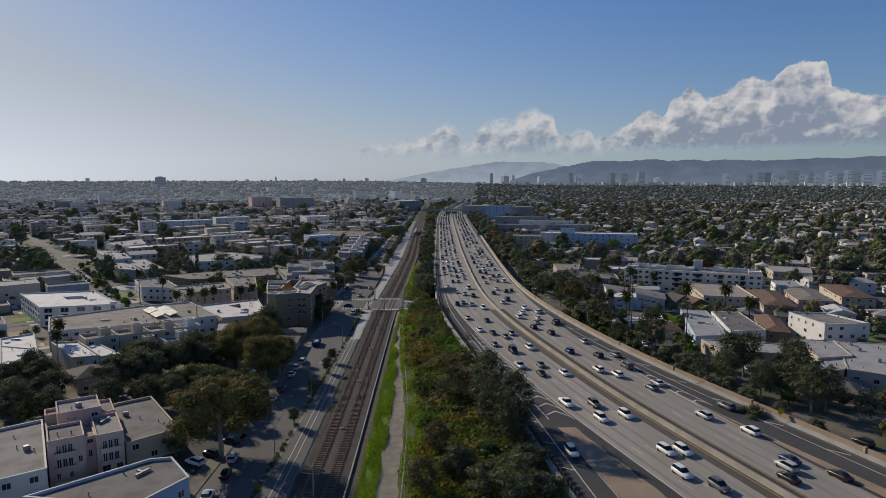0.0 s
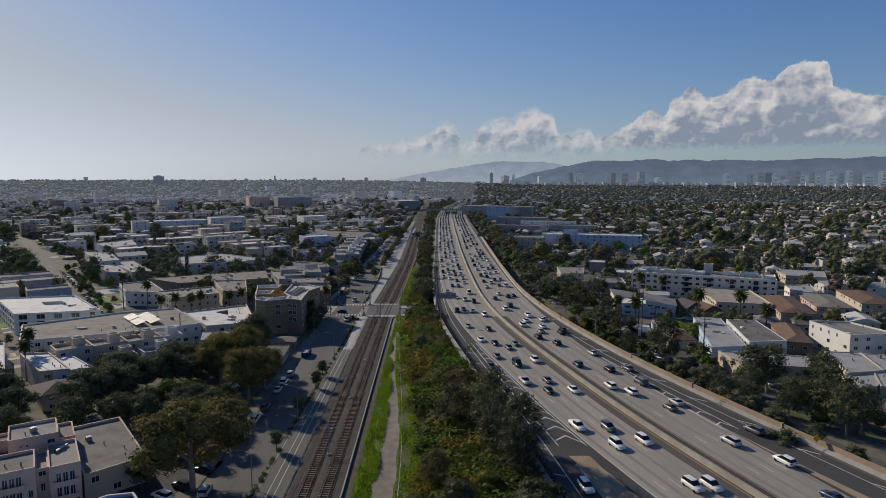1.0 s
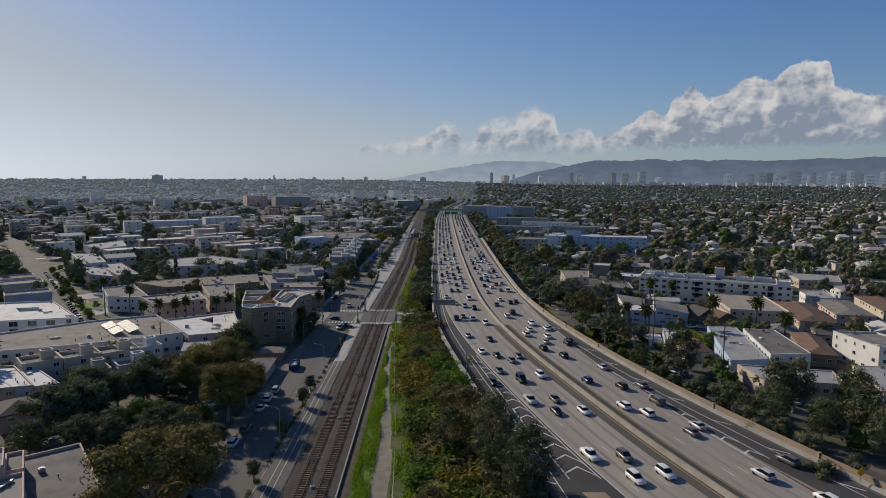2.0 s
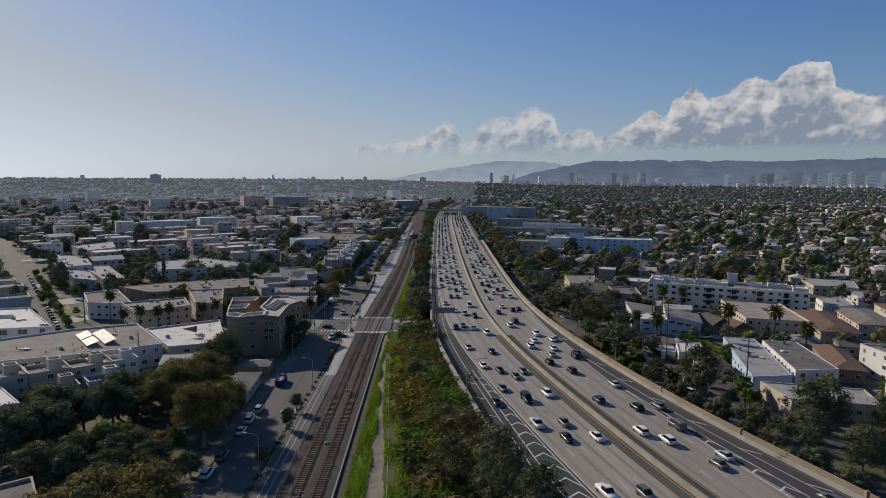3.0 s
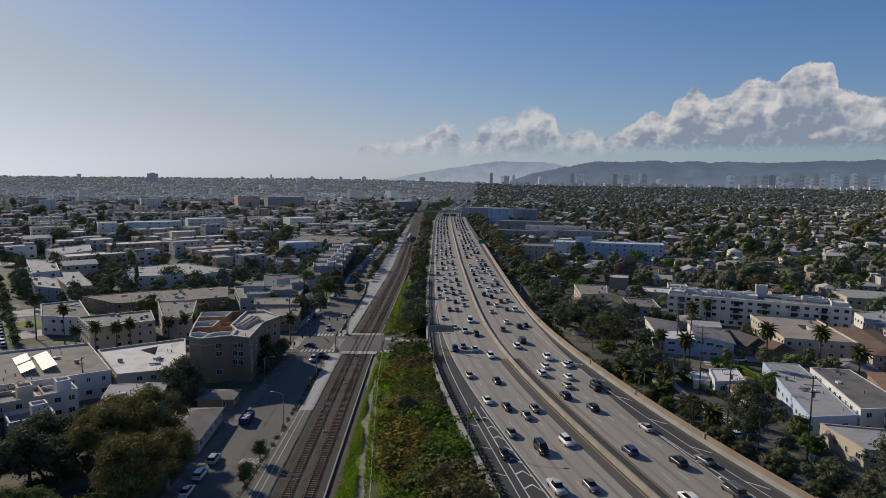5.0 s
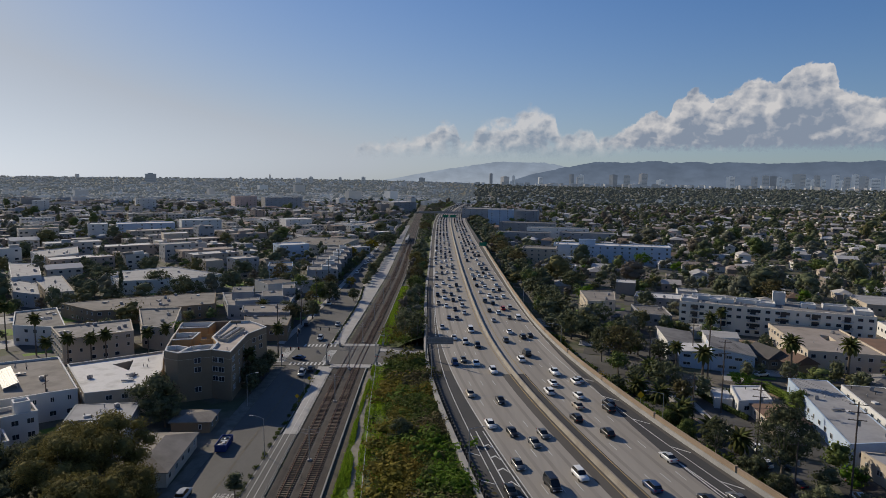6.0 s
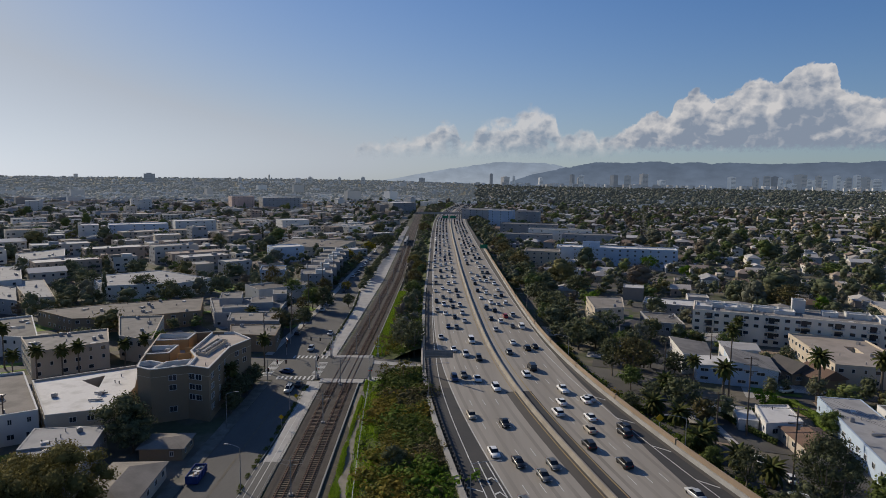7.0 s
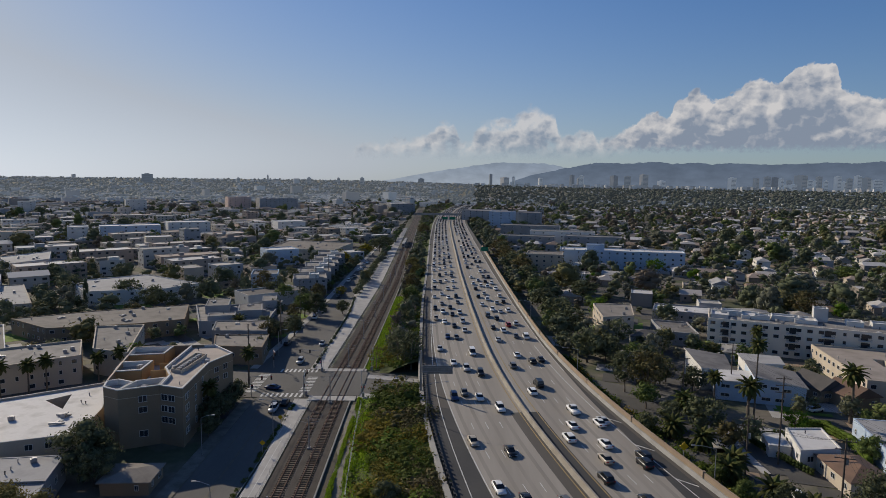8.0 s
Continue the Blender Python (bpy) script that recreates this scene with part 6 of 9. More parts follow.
WEST_TREES_MORE = [(-87.5, 181, 7.2, "dark"), (-80.5, 199, 8.0, "dark"), (-90, 190, 6.5, "dark"), (-97, 196, 6.0, "dark"), (-84.5, 191, 6.0, "dark"), (-73.5, 194.5, 6.0, "dark"), (-76, 204, 6.2, "dark"), (-104, 157, 6.2, "dark"), (-106, 166, 6.0, "dark"), (-112, 160, 6.0, "dark"), (-120, 172, 6.4, "dark"), (-71.5, 176.5, 5.0, "green"), (-75, 171, 5.0, "dark"), (-62.5, 172, 5.0, "dark"), (-88, 160.5, 5.2, "dark"), (-79, 164, 5.2, "dark"), (-71, 163, 5.4, "dark"), (-63, 161, 5.5, "dark"), (-66, 199, 8.5, "euc"), (-50.5, 191, 7.5, "euc"), (-69, 209, 7.5, "euc"), (-119, 179, 6.9, "dark"), (-68, 205, 7.6, "euc"), (-79, 194, 7, "dark"), (-78, 211, 5.4, "dark")]
WEST_STREET_TREES = [(-54, 161, 4.6, "dark"), (-49.5, 152, 4.4, "dark"), (-51, 262, 3.4, "dark"), (-53.5, 268, 4.0, "dark"), (-53.2, 274, 4.2, "dark"), (-51.2, 270, 3, "euc2"), (-52, 283, 3.6, "dark"), (-51.5, 277, 3.2, "dark"), (-48.5, 132.5, 13.0, "euc"), (-57, 195, 11.5, "euc"), (-52.5, 182, 9.0, "euc"), (-61, 207, 9.0, "euc"), (-60, 177, 4.5, "olive_bush"), (-68, 179, 4.2, "green"), (-66, 170, 5.0, "dark"), (-57, 166, 5.5, "dark"), (-50, 168, 3.3, "dark"), (-36.6, 204, 1.9, "shrubtree"), (-36.4, 193, 2, "shrubtree"), (-36.5, 172, 1.8, "shrubtree"), (-36.6, 150, 1.9, "shrubtree"), (-52.3, 276, 3.4, "dark"), (-52.5, 288, 3.4, "dark")]
WEST_FAR_TREES = [(-51, 388, 7.6, "dark"), (-41, 398, 4, "dark"), (-56.5, 392, 6.6, "green"), (-60, 352, 4.8, "dark"), (-64, 358, 5, "dark"), (-67.5, 385, 5.5, "dark"), (-72, 420, 6, "green"), (-62, 415, 5.5, "dark"), (-57, 425, 4.5, "brown"), (-48, 440, 4.2, "olive_bush"), (-80, 430, 6, "dark"), (-88, 440, 6.5, "brown"), (-84, 484, 5.5, "dark"), (-56, 614, 7.5, "yellow"), (-48, 640, 8, "dark"), (-46, 668, 8.5, "dark"), (-58, 331, 4, "dark"), (-59.5, 342, 4.4, "dark"), (-93, 313, 5.6, "bright"), (-53, 357, 5, "dark"), (-126, 401, 8, "dark"), (-147, 421, 9, "dark"), (-177, 427, 9, "dark"), (-217, 498, 8.8, "dark"), (-66, 560, 7, "yellow"), (-70, 575, 6, "yellow")]
EAST_TREES = [(76, 190, 5.0, "dark"), (70, 196, 4.6, "dark"), (93, 175, 5.5, "dark"), (100, 160, 5.5, "wide_euc"), (80, 176, 5.6, "wide_euc"), (87, 168, 5.2, "wide_euc"), (95, 158, 5.6, "euc2"), (72, 168, 4.2, "dark"), (78, 158, 4.4, "dark"), (74, 146, 4.2, "dark"), (92, 189, 6.4, "wide_euc"), (104, 183, 6.2, "wide_euc"), (98, 169, 6.3, "euc2"), (71, 212, 7.4, "wide_euc"), (66, 266, 6, "dark"), (87, 188, 7, "euc2"), (66, 212, 3.6, "dark"), (62, 299, 6.5, "euc2"), (76, 298, 4.7, "dark"), (89, 268, 4, "bright"), (97, 252, 3.9, "green")]
EAST_FAR_TREES = [(52, 327, 7.4, "dark"), (74, 434, 9.5, "dark"), (64, 302, 8.2, "sparse"), (53, 366, 8.2, "dark"), (56, 443, 9.5, "dark"), (58, 327, 6.2, "dark"), (50, 627, 9.5, "brown"), (49, 527, 8.2, "euc2"), (118, 311, 4.1, "dark"), (254, 507, 11, "green"), (145, 537, 8, "bright"), (165, 396, 8.7, "brown"), (48, 575, 9, "brown"), (53, 508, 9, "brown"), (51, 384, 8.4, "dark"), (67, 346, 6.9, "dark"), (49, 550, 8, "brown"), (50, 600, 8.5, "euc2"), (52, 480, 7.5, "dark"), (50, 410, 7, "dark"), (58, 284, 4.5, "green"), (71, 306, 5, "dark"), (78, 331, 4.5, "euc2"), (66, 323, 5, "green"), (73, 339, 4, "dark"), (58, 311, 5, "dark"), (61, 292, 7.0, "brown"), (56, 297, 5, "euc2"), (67, 280, 4, "green"), (60, 273, 4, "dark"), (92, 338, 4, "green"), (60, 336, 5, "dark")]
def on_side_street(x, y):
    """The shaded street between the western gardens."""
    return abs((x + 94) * 24 - (y - 166) * 30) / 38.4 < 5.0 and -105 < x < -54


for x, y, r, k in itertools.chain(SLOPE_TREES, SLOPE_TREES_MORE, WEST_TREES, WEST_TREES_MORE, WEST_STREET_TREES, WEST_FAR_TREES, EAST_TREES, EAST_FAR_TREES):
    if not on_side_street(x, y):
        tree(k, x, y, r)
for x, y, h in [(-133, 297, 12.7), (-87.5, 306, 8.6), (-120.5, 282.5, 8.8), (-115.5, 285.5, 9.2), (-110.5, 289.5, 8.4), (-107, 292.0, 9.0), (-97.5, 301.0, 7.6), (-124, 199, 10.9), (-128, 207, 12.5), (-147, 303, 15.5), (-93, 305, 8.0), (-52.2, 297, 10.5), (-53.8, 271, 9.0), (82, 274, 20.5), (76, 284, 9.0), (112, 334, 9.6)]:
    palm(x, y, h)
for x, y, h in [(107, 275, 13.0), (124, 274, 12.5), (64, 246, 3.2), (58, 264, 3.4), (66.5, 280, 4.2), (62.5, 258, 3.0), (80.8, 274.6, 9.5), (61, 242, 3.0), (66, 234, 2.8), (69, 226, 3.4), (-74, 357, 6.0), (129, 262, 9.0)]:
    palm(x, y, h, 1)

# ---- cars ----
def hull(sections, close=True):
    """A body skinned over cross-sections: each is a list of (x, z) at a given y."""
    s = Shape()
    n = len(sections[0][1])
    v = [(x, y, z) for y, prof in sections for x, z in prof]
    f = []
    for k in range(len(sections) - 1):
        a, b = k * n, (k + 1) * n
        f += [(a + i, a + (i + 1) % n, b + (i + 1) % n, b + i) for i in range(n)]
    f += [tuple(range(n - 1, -1, -1)), tuple(range((len(sections) - 1) * n, len(sections) * n))]
    return s.add(v, f)


def body_section(w, z0, z1):
    k = w / 2
    return [(-k * 0.94, z0), (k * 0.94, z0), (k, z0 + 0.22), (k, z0 + (z1 - z0) * 0.62), (k * 0.9, z1), (-k * 0.9, z1), (-k, z0 + (z1 - z0) * 0.62), (-k, z0 + 0.22)]


def cabin_section(w, wt, z0, z1):
    return [(-w / 2, z0), (w / 2, z0), (wt / 2, z1), (-wt / 2, z1)]


CARS = {}
CARS["sedan"] = ([(-2.32, 1.55, 0.42, 0.86), (-2.1, 1.78, 0.28, 0.98), (-1.2, 1.84, 0.22, 1.0), (0.9, 1.84, 0.22, 0.94), (1.9, 1.76, 0.25, 0.80), (2.32, 1.5, 0.36, 0.66)],
              [(-1.75, 1.55, 1.5, 0.9, 1.0), (-0.85, 1.66, 1.24, 0.9, 1.40), (0.2, 1.66, 1.26, 0.9, 1.42), (1.15, 1.62, 1.5, 0.86, 0.95)], (-0.8, 0.25, 1.2, 1.425), 1.38)
CARS["suv"] = ([(-2.3, 1.66, 0.45, 1.02), (-2.15, 1.86, 0.32, 1.1), (-1.2, 1.92, 0.28, 1.12), (0.9, 1.92, 0.28, 1.08), (1.95, 1.84, 0.3, 0.96), (2.3, 1.6, 0.42, 0.8)],
            [(-2.15, 1.68, 1.5, 1.0, 1.15), (-1.75, 1.74, 1.36, 1.0, 1.66), (0.15, 1.74, 1.36, 1.0, 1.70), (1.1, 1.7, 1.55, 0.98, 1.1)], (-1.78, 0.2, 1.32, 1.71), 1.4)
CARS["pickup"] = ([(-2.8, 1.8, 0.5, 1.02), (-2.7, 1.94, 0.42, 1.08), (-1.0, 1.98, 0.34, 1.1), (1.1, 1.98, 0.34, 1.12), (2.4, 1.92, 0.36, 1.05), (2.8, 1.7, 0.45, 0.9)],
               [(-0.75, 1.75, 1.5, 1.0, 1.12), (-0.55, 1.78, 1.42, 1.0, 1.76), (0.55, 1.78, 1.42, 1.0, 1.8), (1.35, 1.74, 1.55, 1.0, 1.12)], (-0.58, 0.6, 1.38, 1.81), 1.75)
CARS["van"] = ([(-2.6, 1.8, 0.45, 1.1), (-2.5, 1.96, 0.35, 1.2), (0, 1.98, 0.3, 1.2), (1.6, 1.96, 0.3, 1.12), (2.35, 1.88, 0.32, 1.0), (2.6, 1.7, 0.42, 0.82)],
            [(-2.48, 1.86, 1.7, 1.1, 1.3), (-2.3, 1.9, 1.62, 1.1, 2.0), (0.6, 1.9, 1.6, 1.1, 2.05), (1.9, 1.8, 1.6, 1.0, 1.12)], (-2.35, 0.7, 1.6, 2.06), 1.6)
CAR_WORDS = {"sedan": "sedan", "suv": "sport utility car", "pickup": "pickup truck", "van": "van"}
car_meshes = {}


def car_parts(kind):
    if kind not in car_meshes:
        body, glass, roof, axle = CARS[kind]
        b = hull([(y, body_section(w, z0, z1)) for y, w, z0, z1 in body]).mesh("body", None, True)
        g = hull([(y, cabin_section(w, t, z0, z1)) for y, w, t, z0, z1 in glass]).mesh("cabin_glass", M["car_glass"])
        y0, y1, w, z = roof
        r = hull([(y0 - 0.12, cabin_section(w * 0.98, w * 0.86, z - 0.1, z - 0.03)), (y0 + 0.2, cabin_section(w * 1.04, w * 0.94, z - 0.12, z + 0.015)),
                  (y1 - 0.2, cabin_section(w * 1.04, w * 0.94, z - 0.12, z + 0.025)), (y1 + 0.1, cabin_section(w * 0.98, w * 0.86, z - 0.1, z - 0.02))]).mesh("roof", None)
        wheel = Shape().rod((-0.11, 0, 0), (0.11, 0, 0), 0.34, sides=12)
        wheel.rod((-0.125, 0, 0), (0.125, 0, 0), 0.2, sides=8)
        hw, tail, nose = body[1][1] / 2, body[0][0], body[-1][0]
        lamps_t = Shape().box(-0.2, tail - 0.02, body[1][3] - 0.26, 0.2, tail + 0.16, body[1][3] - 0.1)
        lamps_f = Shape().box(-0.2, nose - 0.2, body[-1][3] - 0.16, 0.2, nose + 0.02, body[-1][3] - 0.03)
        car_meshes[kind] = (b, g, r, wheel.mesh("wheel", M["tyre"]), lamps_t.mesh("tail_light", M["taillight"]), lamps_f.mesh("headlight", M["headlight"]), axle, hw)
    return car_meshes[kind]


car_protos = {}


def car_proto(kind, paint):
    key = (kind, paint)
    if key in car_protos:
        return car_protos[key]
    b, g, r, w, lt, lf, axle, hw = car_parts(kind)
    bodies = []
    for me in (b, r):
        c = me.copy()
        c.materials.clear()
        c.materials.append(PAINT[paint])
        bodies.append(c)
    car_protos[key] = (bodies[0], g, bodies[1], w, lt, lf, axle, hw)
    return car_protos[key]


def car(kind, paint, m, group, where):
    b, g, r, w, lt, lf, axle, hw = car_proto(kind, paint)
    word = paint.replace("_", " ")
    root = empty("car" if kind != "pickup" else "pickup_truck", m, f"{word} {CAR_WORDS[kind]} {where}", "car", group)
    part("body", b, None, root)
    part("cabin_glass", g, None, root)
    part("roof", r, None, root)
    for s in (-1, 1) if m.translation.y < 330 else ():
        for t in (-1, 1):
            o = part("wheel", w, None, root)
            o.matrix_basis = pose(s * (hw - 0.1), t * axle, 0.34)
    if m.translation.y < 262:
        for s in (-0.7, 0.7):
            part("tail_light", lt, None, root).location.x = s * hw
            part("headlight", lf, None, root).location.x = s * hw
    return root


def any_paint():
    return rnd.choices([c[0] for c in CAR_PAINTS], [c[2] for c in CAR_PAINTS])[0]


def traffic():
    """Lanes full of cars, denser in the distance."""
    lanes = [(-14.5, -1), (-11.1, -1), (-7.8, -1), (-4.3, -1), (6.5, 1), (9.9, 1), (13.2, 1), (16.5, 1)]
    for o, way in lanes:
        y = 92 + rnd.uniform(0, 24)
        while y < 760:
            near = y < 330
            if rnd.random() < (0.80 if near else 0.92):
                a, b = across(y, o, DECK + 0.04), across(y + 2, o, DECK + 0.04)
                turn = -math.degrees(math.atan2(b[0] - a[0], b[1] - a[1])) + (180 if way < 0 else 0)
                kind = rnd.choices(["sedan", "suv", "pickup", "van"], [5, 5, 1, 0.6])[0]
                car(kind, any_paint(), pose(a[0] + rnd.uniform(-0.25, 0.25), a[1], a[2], 0, 0, turn + rnd.uniform(-0.6, 0.6)), "cars on the freeway", "driving on the concrete freeway")
            y += rnd.uniform(15, 34) if near else rnd.uniform(14, 27)
    for y, x_off, fn in ((124, 5.2, left_rail), (198, 5.2, left_rail), (150, -6.4, wall_line), (196, -6.4, wall_line), (243, -6.0, wall_line), (262, -6.0, wall_line)):
        turn = -math.degrees(math.atan2(fn(y + 2) - fn(y), 2))
        car(rnd.choice(["sedan", "suv"]), any_paint(), pose(fn(y) + x_off, y, DECK + 0.04, 0, 0, turn + (180 if x_off > 0 else 0)), "cars on the freeway", "driving on the asphalt ramp lane")


traffic()


def far_traffic():
    """Cars too far off to be told apart singly."""
    s = Shape()
    g = Shape()
    for o in (-14.5, -11.1, -7.8, -4.3, 6.5, 9.9, 13.2, 16.5):
        y = 765
        while y < 1900:
            p = Vector(across(y, o, DECK + 0.04))
            q = Vector(across(y + 2, o, DECK + 0.04))
            m = Matrix.Translation(p) @ Matrix.Rotation(-math.atan2(q.x - p.x, q.y - p.y), 4, "Z")
            s.add([m @ Vector(c) for c in [(-0.9, -2.3, 0.25), (0.9, -2.3, 0.25), (0.9, 2.3, 0.25), (-0.9, 2.3, 0.25), (-0.88, -2.3, 0.95), (0.88, -2.3, 0.95), (0.85, 2.3, 0.75), (-0.85, 2.3, 0.75)]],
                  [(4, 5, 6, 7), (0, 1, 5, 4), (1, 2, 6, 5), (2, 3, 7, 6), (3, 0, 4, 7)])
            g.add([m @ Vector(c) for c in [(-0.8, -1.7, 0.9), (0.8, -1.7, 0.9), (0.8, 1.1, 0.9), (-0.8, 1.1, 0.9), (-0.6, -1.0, 1.45), (0.6, -1.0, 1.45), (0.6, 0.3, 1.45), (-0.6, 0.3, 1.45)]],
                  [(4, 5, 6, 7), (0, 1, 5, 4), (1, 2, 6, 5), (2, 3, 7, 6), (3, 0, 4, 7)])
            y += rnd.uniform(11, 26)
    ob = structure("far_cars", s, hued("far_car_paint", [c[1] for c in CAR_PAINTS[:4]], 0.35, 0.05, island=True), "cars queueing far along the freeway", "cars", kind="stuff")
    part("far_windows", g, M["car_glass"], ob)


far_traffic()


def parked():
    spots = []
    for y in (176, 190, 197, 204, 156, 168):
        spots.append((-46.5, y, 0))
    for x, y, a in ((-50.5, 133, 60), (-52.8, 129, 60), (-55, 121, 60), (-57, 118.5, 60), (-49, 140, 70), (-94.5, 168, -51), (-87.5, 175.3, -51), (-82.3, 171, -51), (-72.8, 186.5, -51), (-64, 189, -51), (-60.5, 192, -51), (-45.5, 131, 4), (-44.6, 123.7, 4), (-44.6, 113.6, 4),
                    (79, 201, -20), (82.5, 205, -14), (84, 198, 25), (86.5, 212, -70), (74, 228, -14), (72, 236, -14), (76, 220, -14), (103, 283, -70), (111, 281, -75), (100, 186, -15), (108, 181, -18), (97, 196, -18), (-45.2, 296, 72), (-38.5, 284, 0), (-41, 282, 0), (-43, 322, 180), (-40, 345, 0), (-40.5, 279, 0)):
        spots.append((x, y, a))
    for x, y, a in spots:
        car(rnd.choices(["sedan", "suv", "pickup", "van"], [5, 4, 1, 0.5])[0], any_paint(), pose(x + rnd.uniform(-0.2, 0.2), y, 0.06, 0, 0, a + (180 if rnd.random() < 0.3 else 0)), "parked cars", "standing at a side street kerb")


parked()

# ---- the town: streets of lower houses between and beyond ----
def clear(x, y, r):
    """Whether a circle keeps clear of all known buildings."""
    if any(math.hypot(x - a, y - b) <= r + c * 0.8 for a, b, c in taken):
        return False
    for a, b, c, poly in outlines:
        if math.hypot(x - a, y - b) > r + c:
            continue
        inside = False
        for (x0, y0), (x1, y1) in zip(poly, poly[1:] + poly[:1]):
            if (y0 > y) != (y1 > y) and x < x0 + (y - y0) * (x1 - x0) / (y1 - y0):
                inside = not inside
            u = max(0.0, min(1.0, ((x - x0) * (x1 - x0) + (y - y0) * (y1 - y0)) / max(1e-6, (x1 - x0) ** 2 + (y1 - y0) ** 2)))
            if math.hypot(x - x0 - u * (x1 - x0), y - y0 - u * (y1 - y0)) < r:
                return False
        if inside:
            return False
    return True


def avenue_off(x, y):
    """Metres to the right of the long avenue between the western blocks."""
    return (x + 154) * 0.804 + (y - 288.5) * 0.594


def in_town(x, y):
    if abs(avenue_off(x, y)) < 11 and x < -148 and y < 640:
        return False
    if abs(x) > 0.80 * y + 60 or (-122 < x < -50 and 95 < y < 214) or (x < 0 and -105 < x and 318 < y < 345):
        return False
    if x < 0:
        return x < min(-62, track(min(y, 1600)) - 24 if y > 314 else -62) and not (286 < y + (x + 48) * -0.33 < 318 and x > -150)
    return x > wall_line(min(y, 2250)) + 26


GRIDS = {"west": (40, 23.0, 21.0, 3), "east": (-17, 21.0, 17.0, 2)}
far_wall, far_roof, far_win, back_wall, back_roof = Shape(), Shape(), Shape(), Shape(), Shape()
HAZE_FROM = 1500.0            # from here on, haze is painted into the materials as glow
tree_spots, street_spots, house_spots = [], [], []


def lots(side, near_y, far_y, y_from):
    turn, row, lot, every = GRIDS[side]
    c, s = math.cos(radians(turn)), math.sin(radians(turn))
    sgn = -1 if side == "west" else 1
    rows = int(far_y * 1.4 / row)
    for j in range(-rows, rows):
        gap = 13.0 * (j // every)
        v = j * row + gap
        for i in range(-rows, rows):
            u = i * lot + 4 * math.sin(j * 2.1) + (14.0 * (i // 9))
            x, y = u * c - v * s, u * s + v * c
            if x * sgn < 0 or y < y_from or y >= far_y or not in_town(x, y):
                continue
            yield x, y, turn, j


def far_block(wall, roof, x, y, w, d, t, z, h, r):
    """A flat-roofed block of the town with parapet, roof houses and sometimes a courtyard wing."""
    p = rect(x, y, w, d, t)
    q4 = range(4)
    wall.add([(*q, z - 1.5) for q in p] + [(*q, z + h) for q in p] + [(*q, z + h) for q in inset(p, 0.35)] + [(*q, z + h - 0.4) for q in inset(p, 0.35)],
             [(k, (k + 1) % 4, 4 + (k + 1) % 4, 4 + k) for k in q4] + [(4 + k, 4 + (k + 1) % 4, 8 + (k + 1) % 4, 8 + k) for k in q4] + [(8 + k, 8 + (k + 1) % 4, 12 + (k + 1) % 4, 12 + k) for k in q4])
    roof.add([(*q, z + h - 0.35) for q in inset(p, 0.3)], [(0, 1, 2, 3)])
    c, s = math.cos(radians(t)), math.sin(radians(t))
    for _ in range(r.choice((0, 1, 2)) + int(w > 24) * 2):
        u, v = r.uniform(-0.4, 0.4) * w, r.uniform(-0.3, 0.3) * d
        bw, bd, bh = r.choice(((1.2, 1.2, 0.8), (1.2, 1.0, 0.7), (2.4, 1.6, 1.0), (3.0, 2.4, 1.6), (6.0, 4.0, 2.2)))
        wall.prism(rect(x + u * c - v * s, y + u * s + v * c, bw, bd, t), z + h - 0.4, z + h - 0.4 + bh * r.uniform(0.7, 1.2))
    return p


def far_windows(p, z, h, r):
    for k in range(4):
        A, B = Vector(p[k]), Vector(p[(k + 1) % 4])
        U = (B - A).normalized()
        N = Vector((U.y, -U.x))
        if N.dot(Vector((0, 60)) - A) < 0:
            continue
        n = max(1, int((B - A).length / r.uniform(3.2, 5.0)))
        for f in range(max(1, int(h / 2.9))):
            for q in range(n):
                if r.random() < 0.25:
                    continue
                c0 = A + U * ((B - A).length * (q + 0.5) / n) + N * 0.05
                zz = z + f * 2.9 + 1.0
                hw = r.choice((0.5, 0.8, 1.1))
                far_win.add([(c0.x - U.x * hw, c0.y - U.y * hw, zz), (c0.x + U.x * hw, c0.y + U.y * hw, zz), (c0.x + U.x * hw, c0.y + U.y * hw, zz + 1.25), (c0.x - U.x * hw, c0.y - U.y * hw, zz + 1.25)], [(0, 1, 2, 3)])


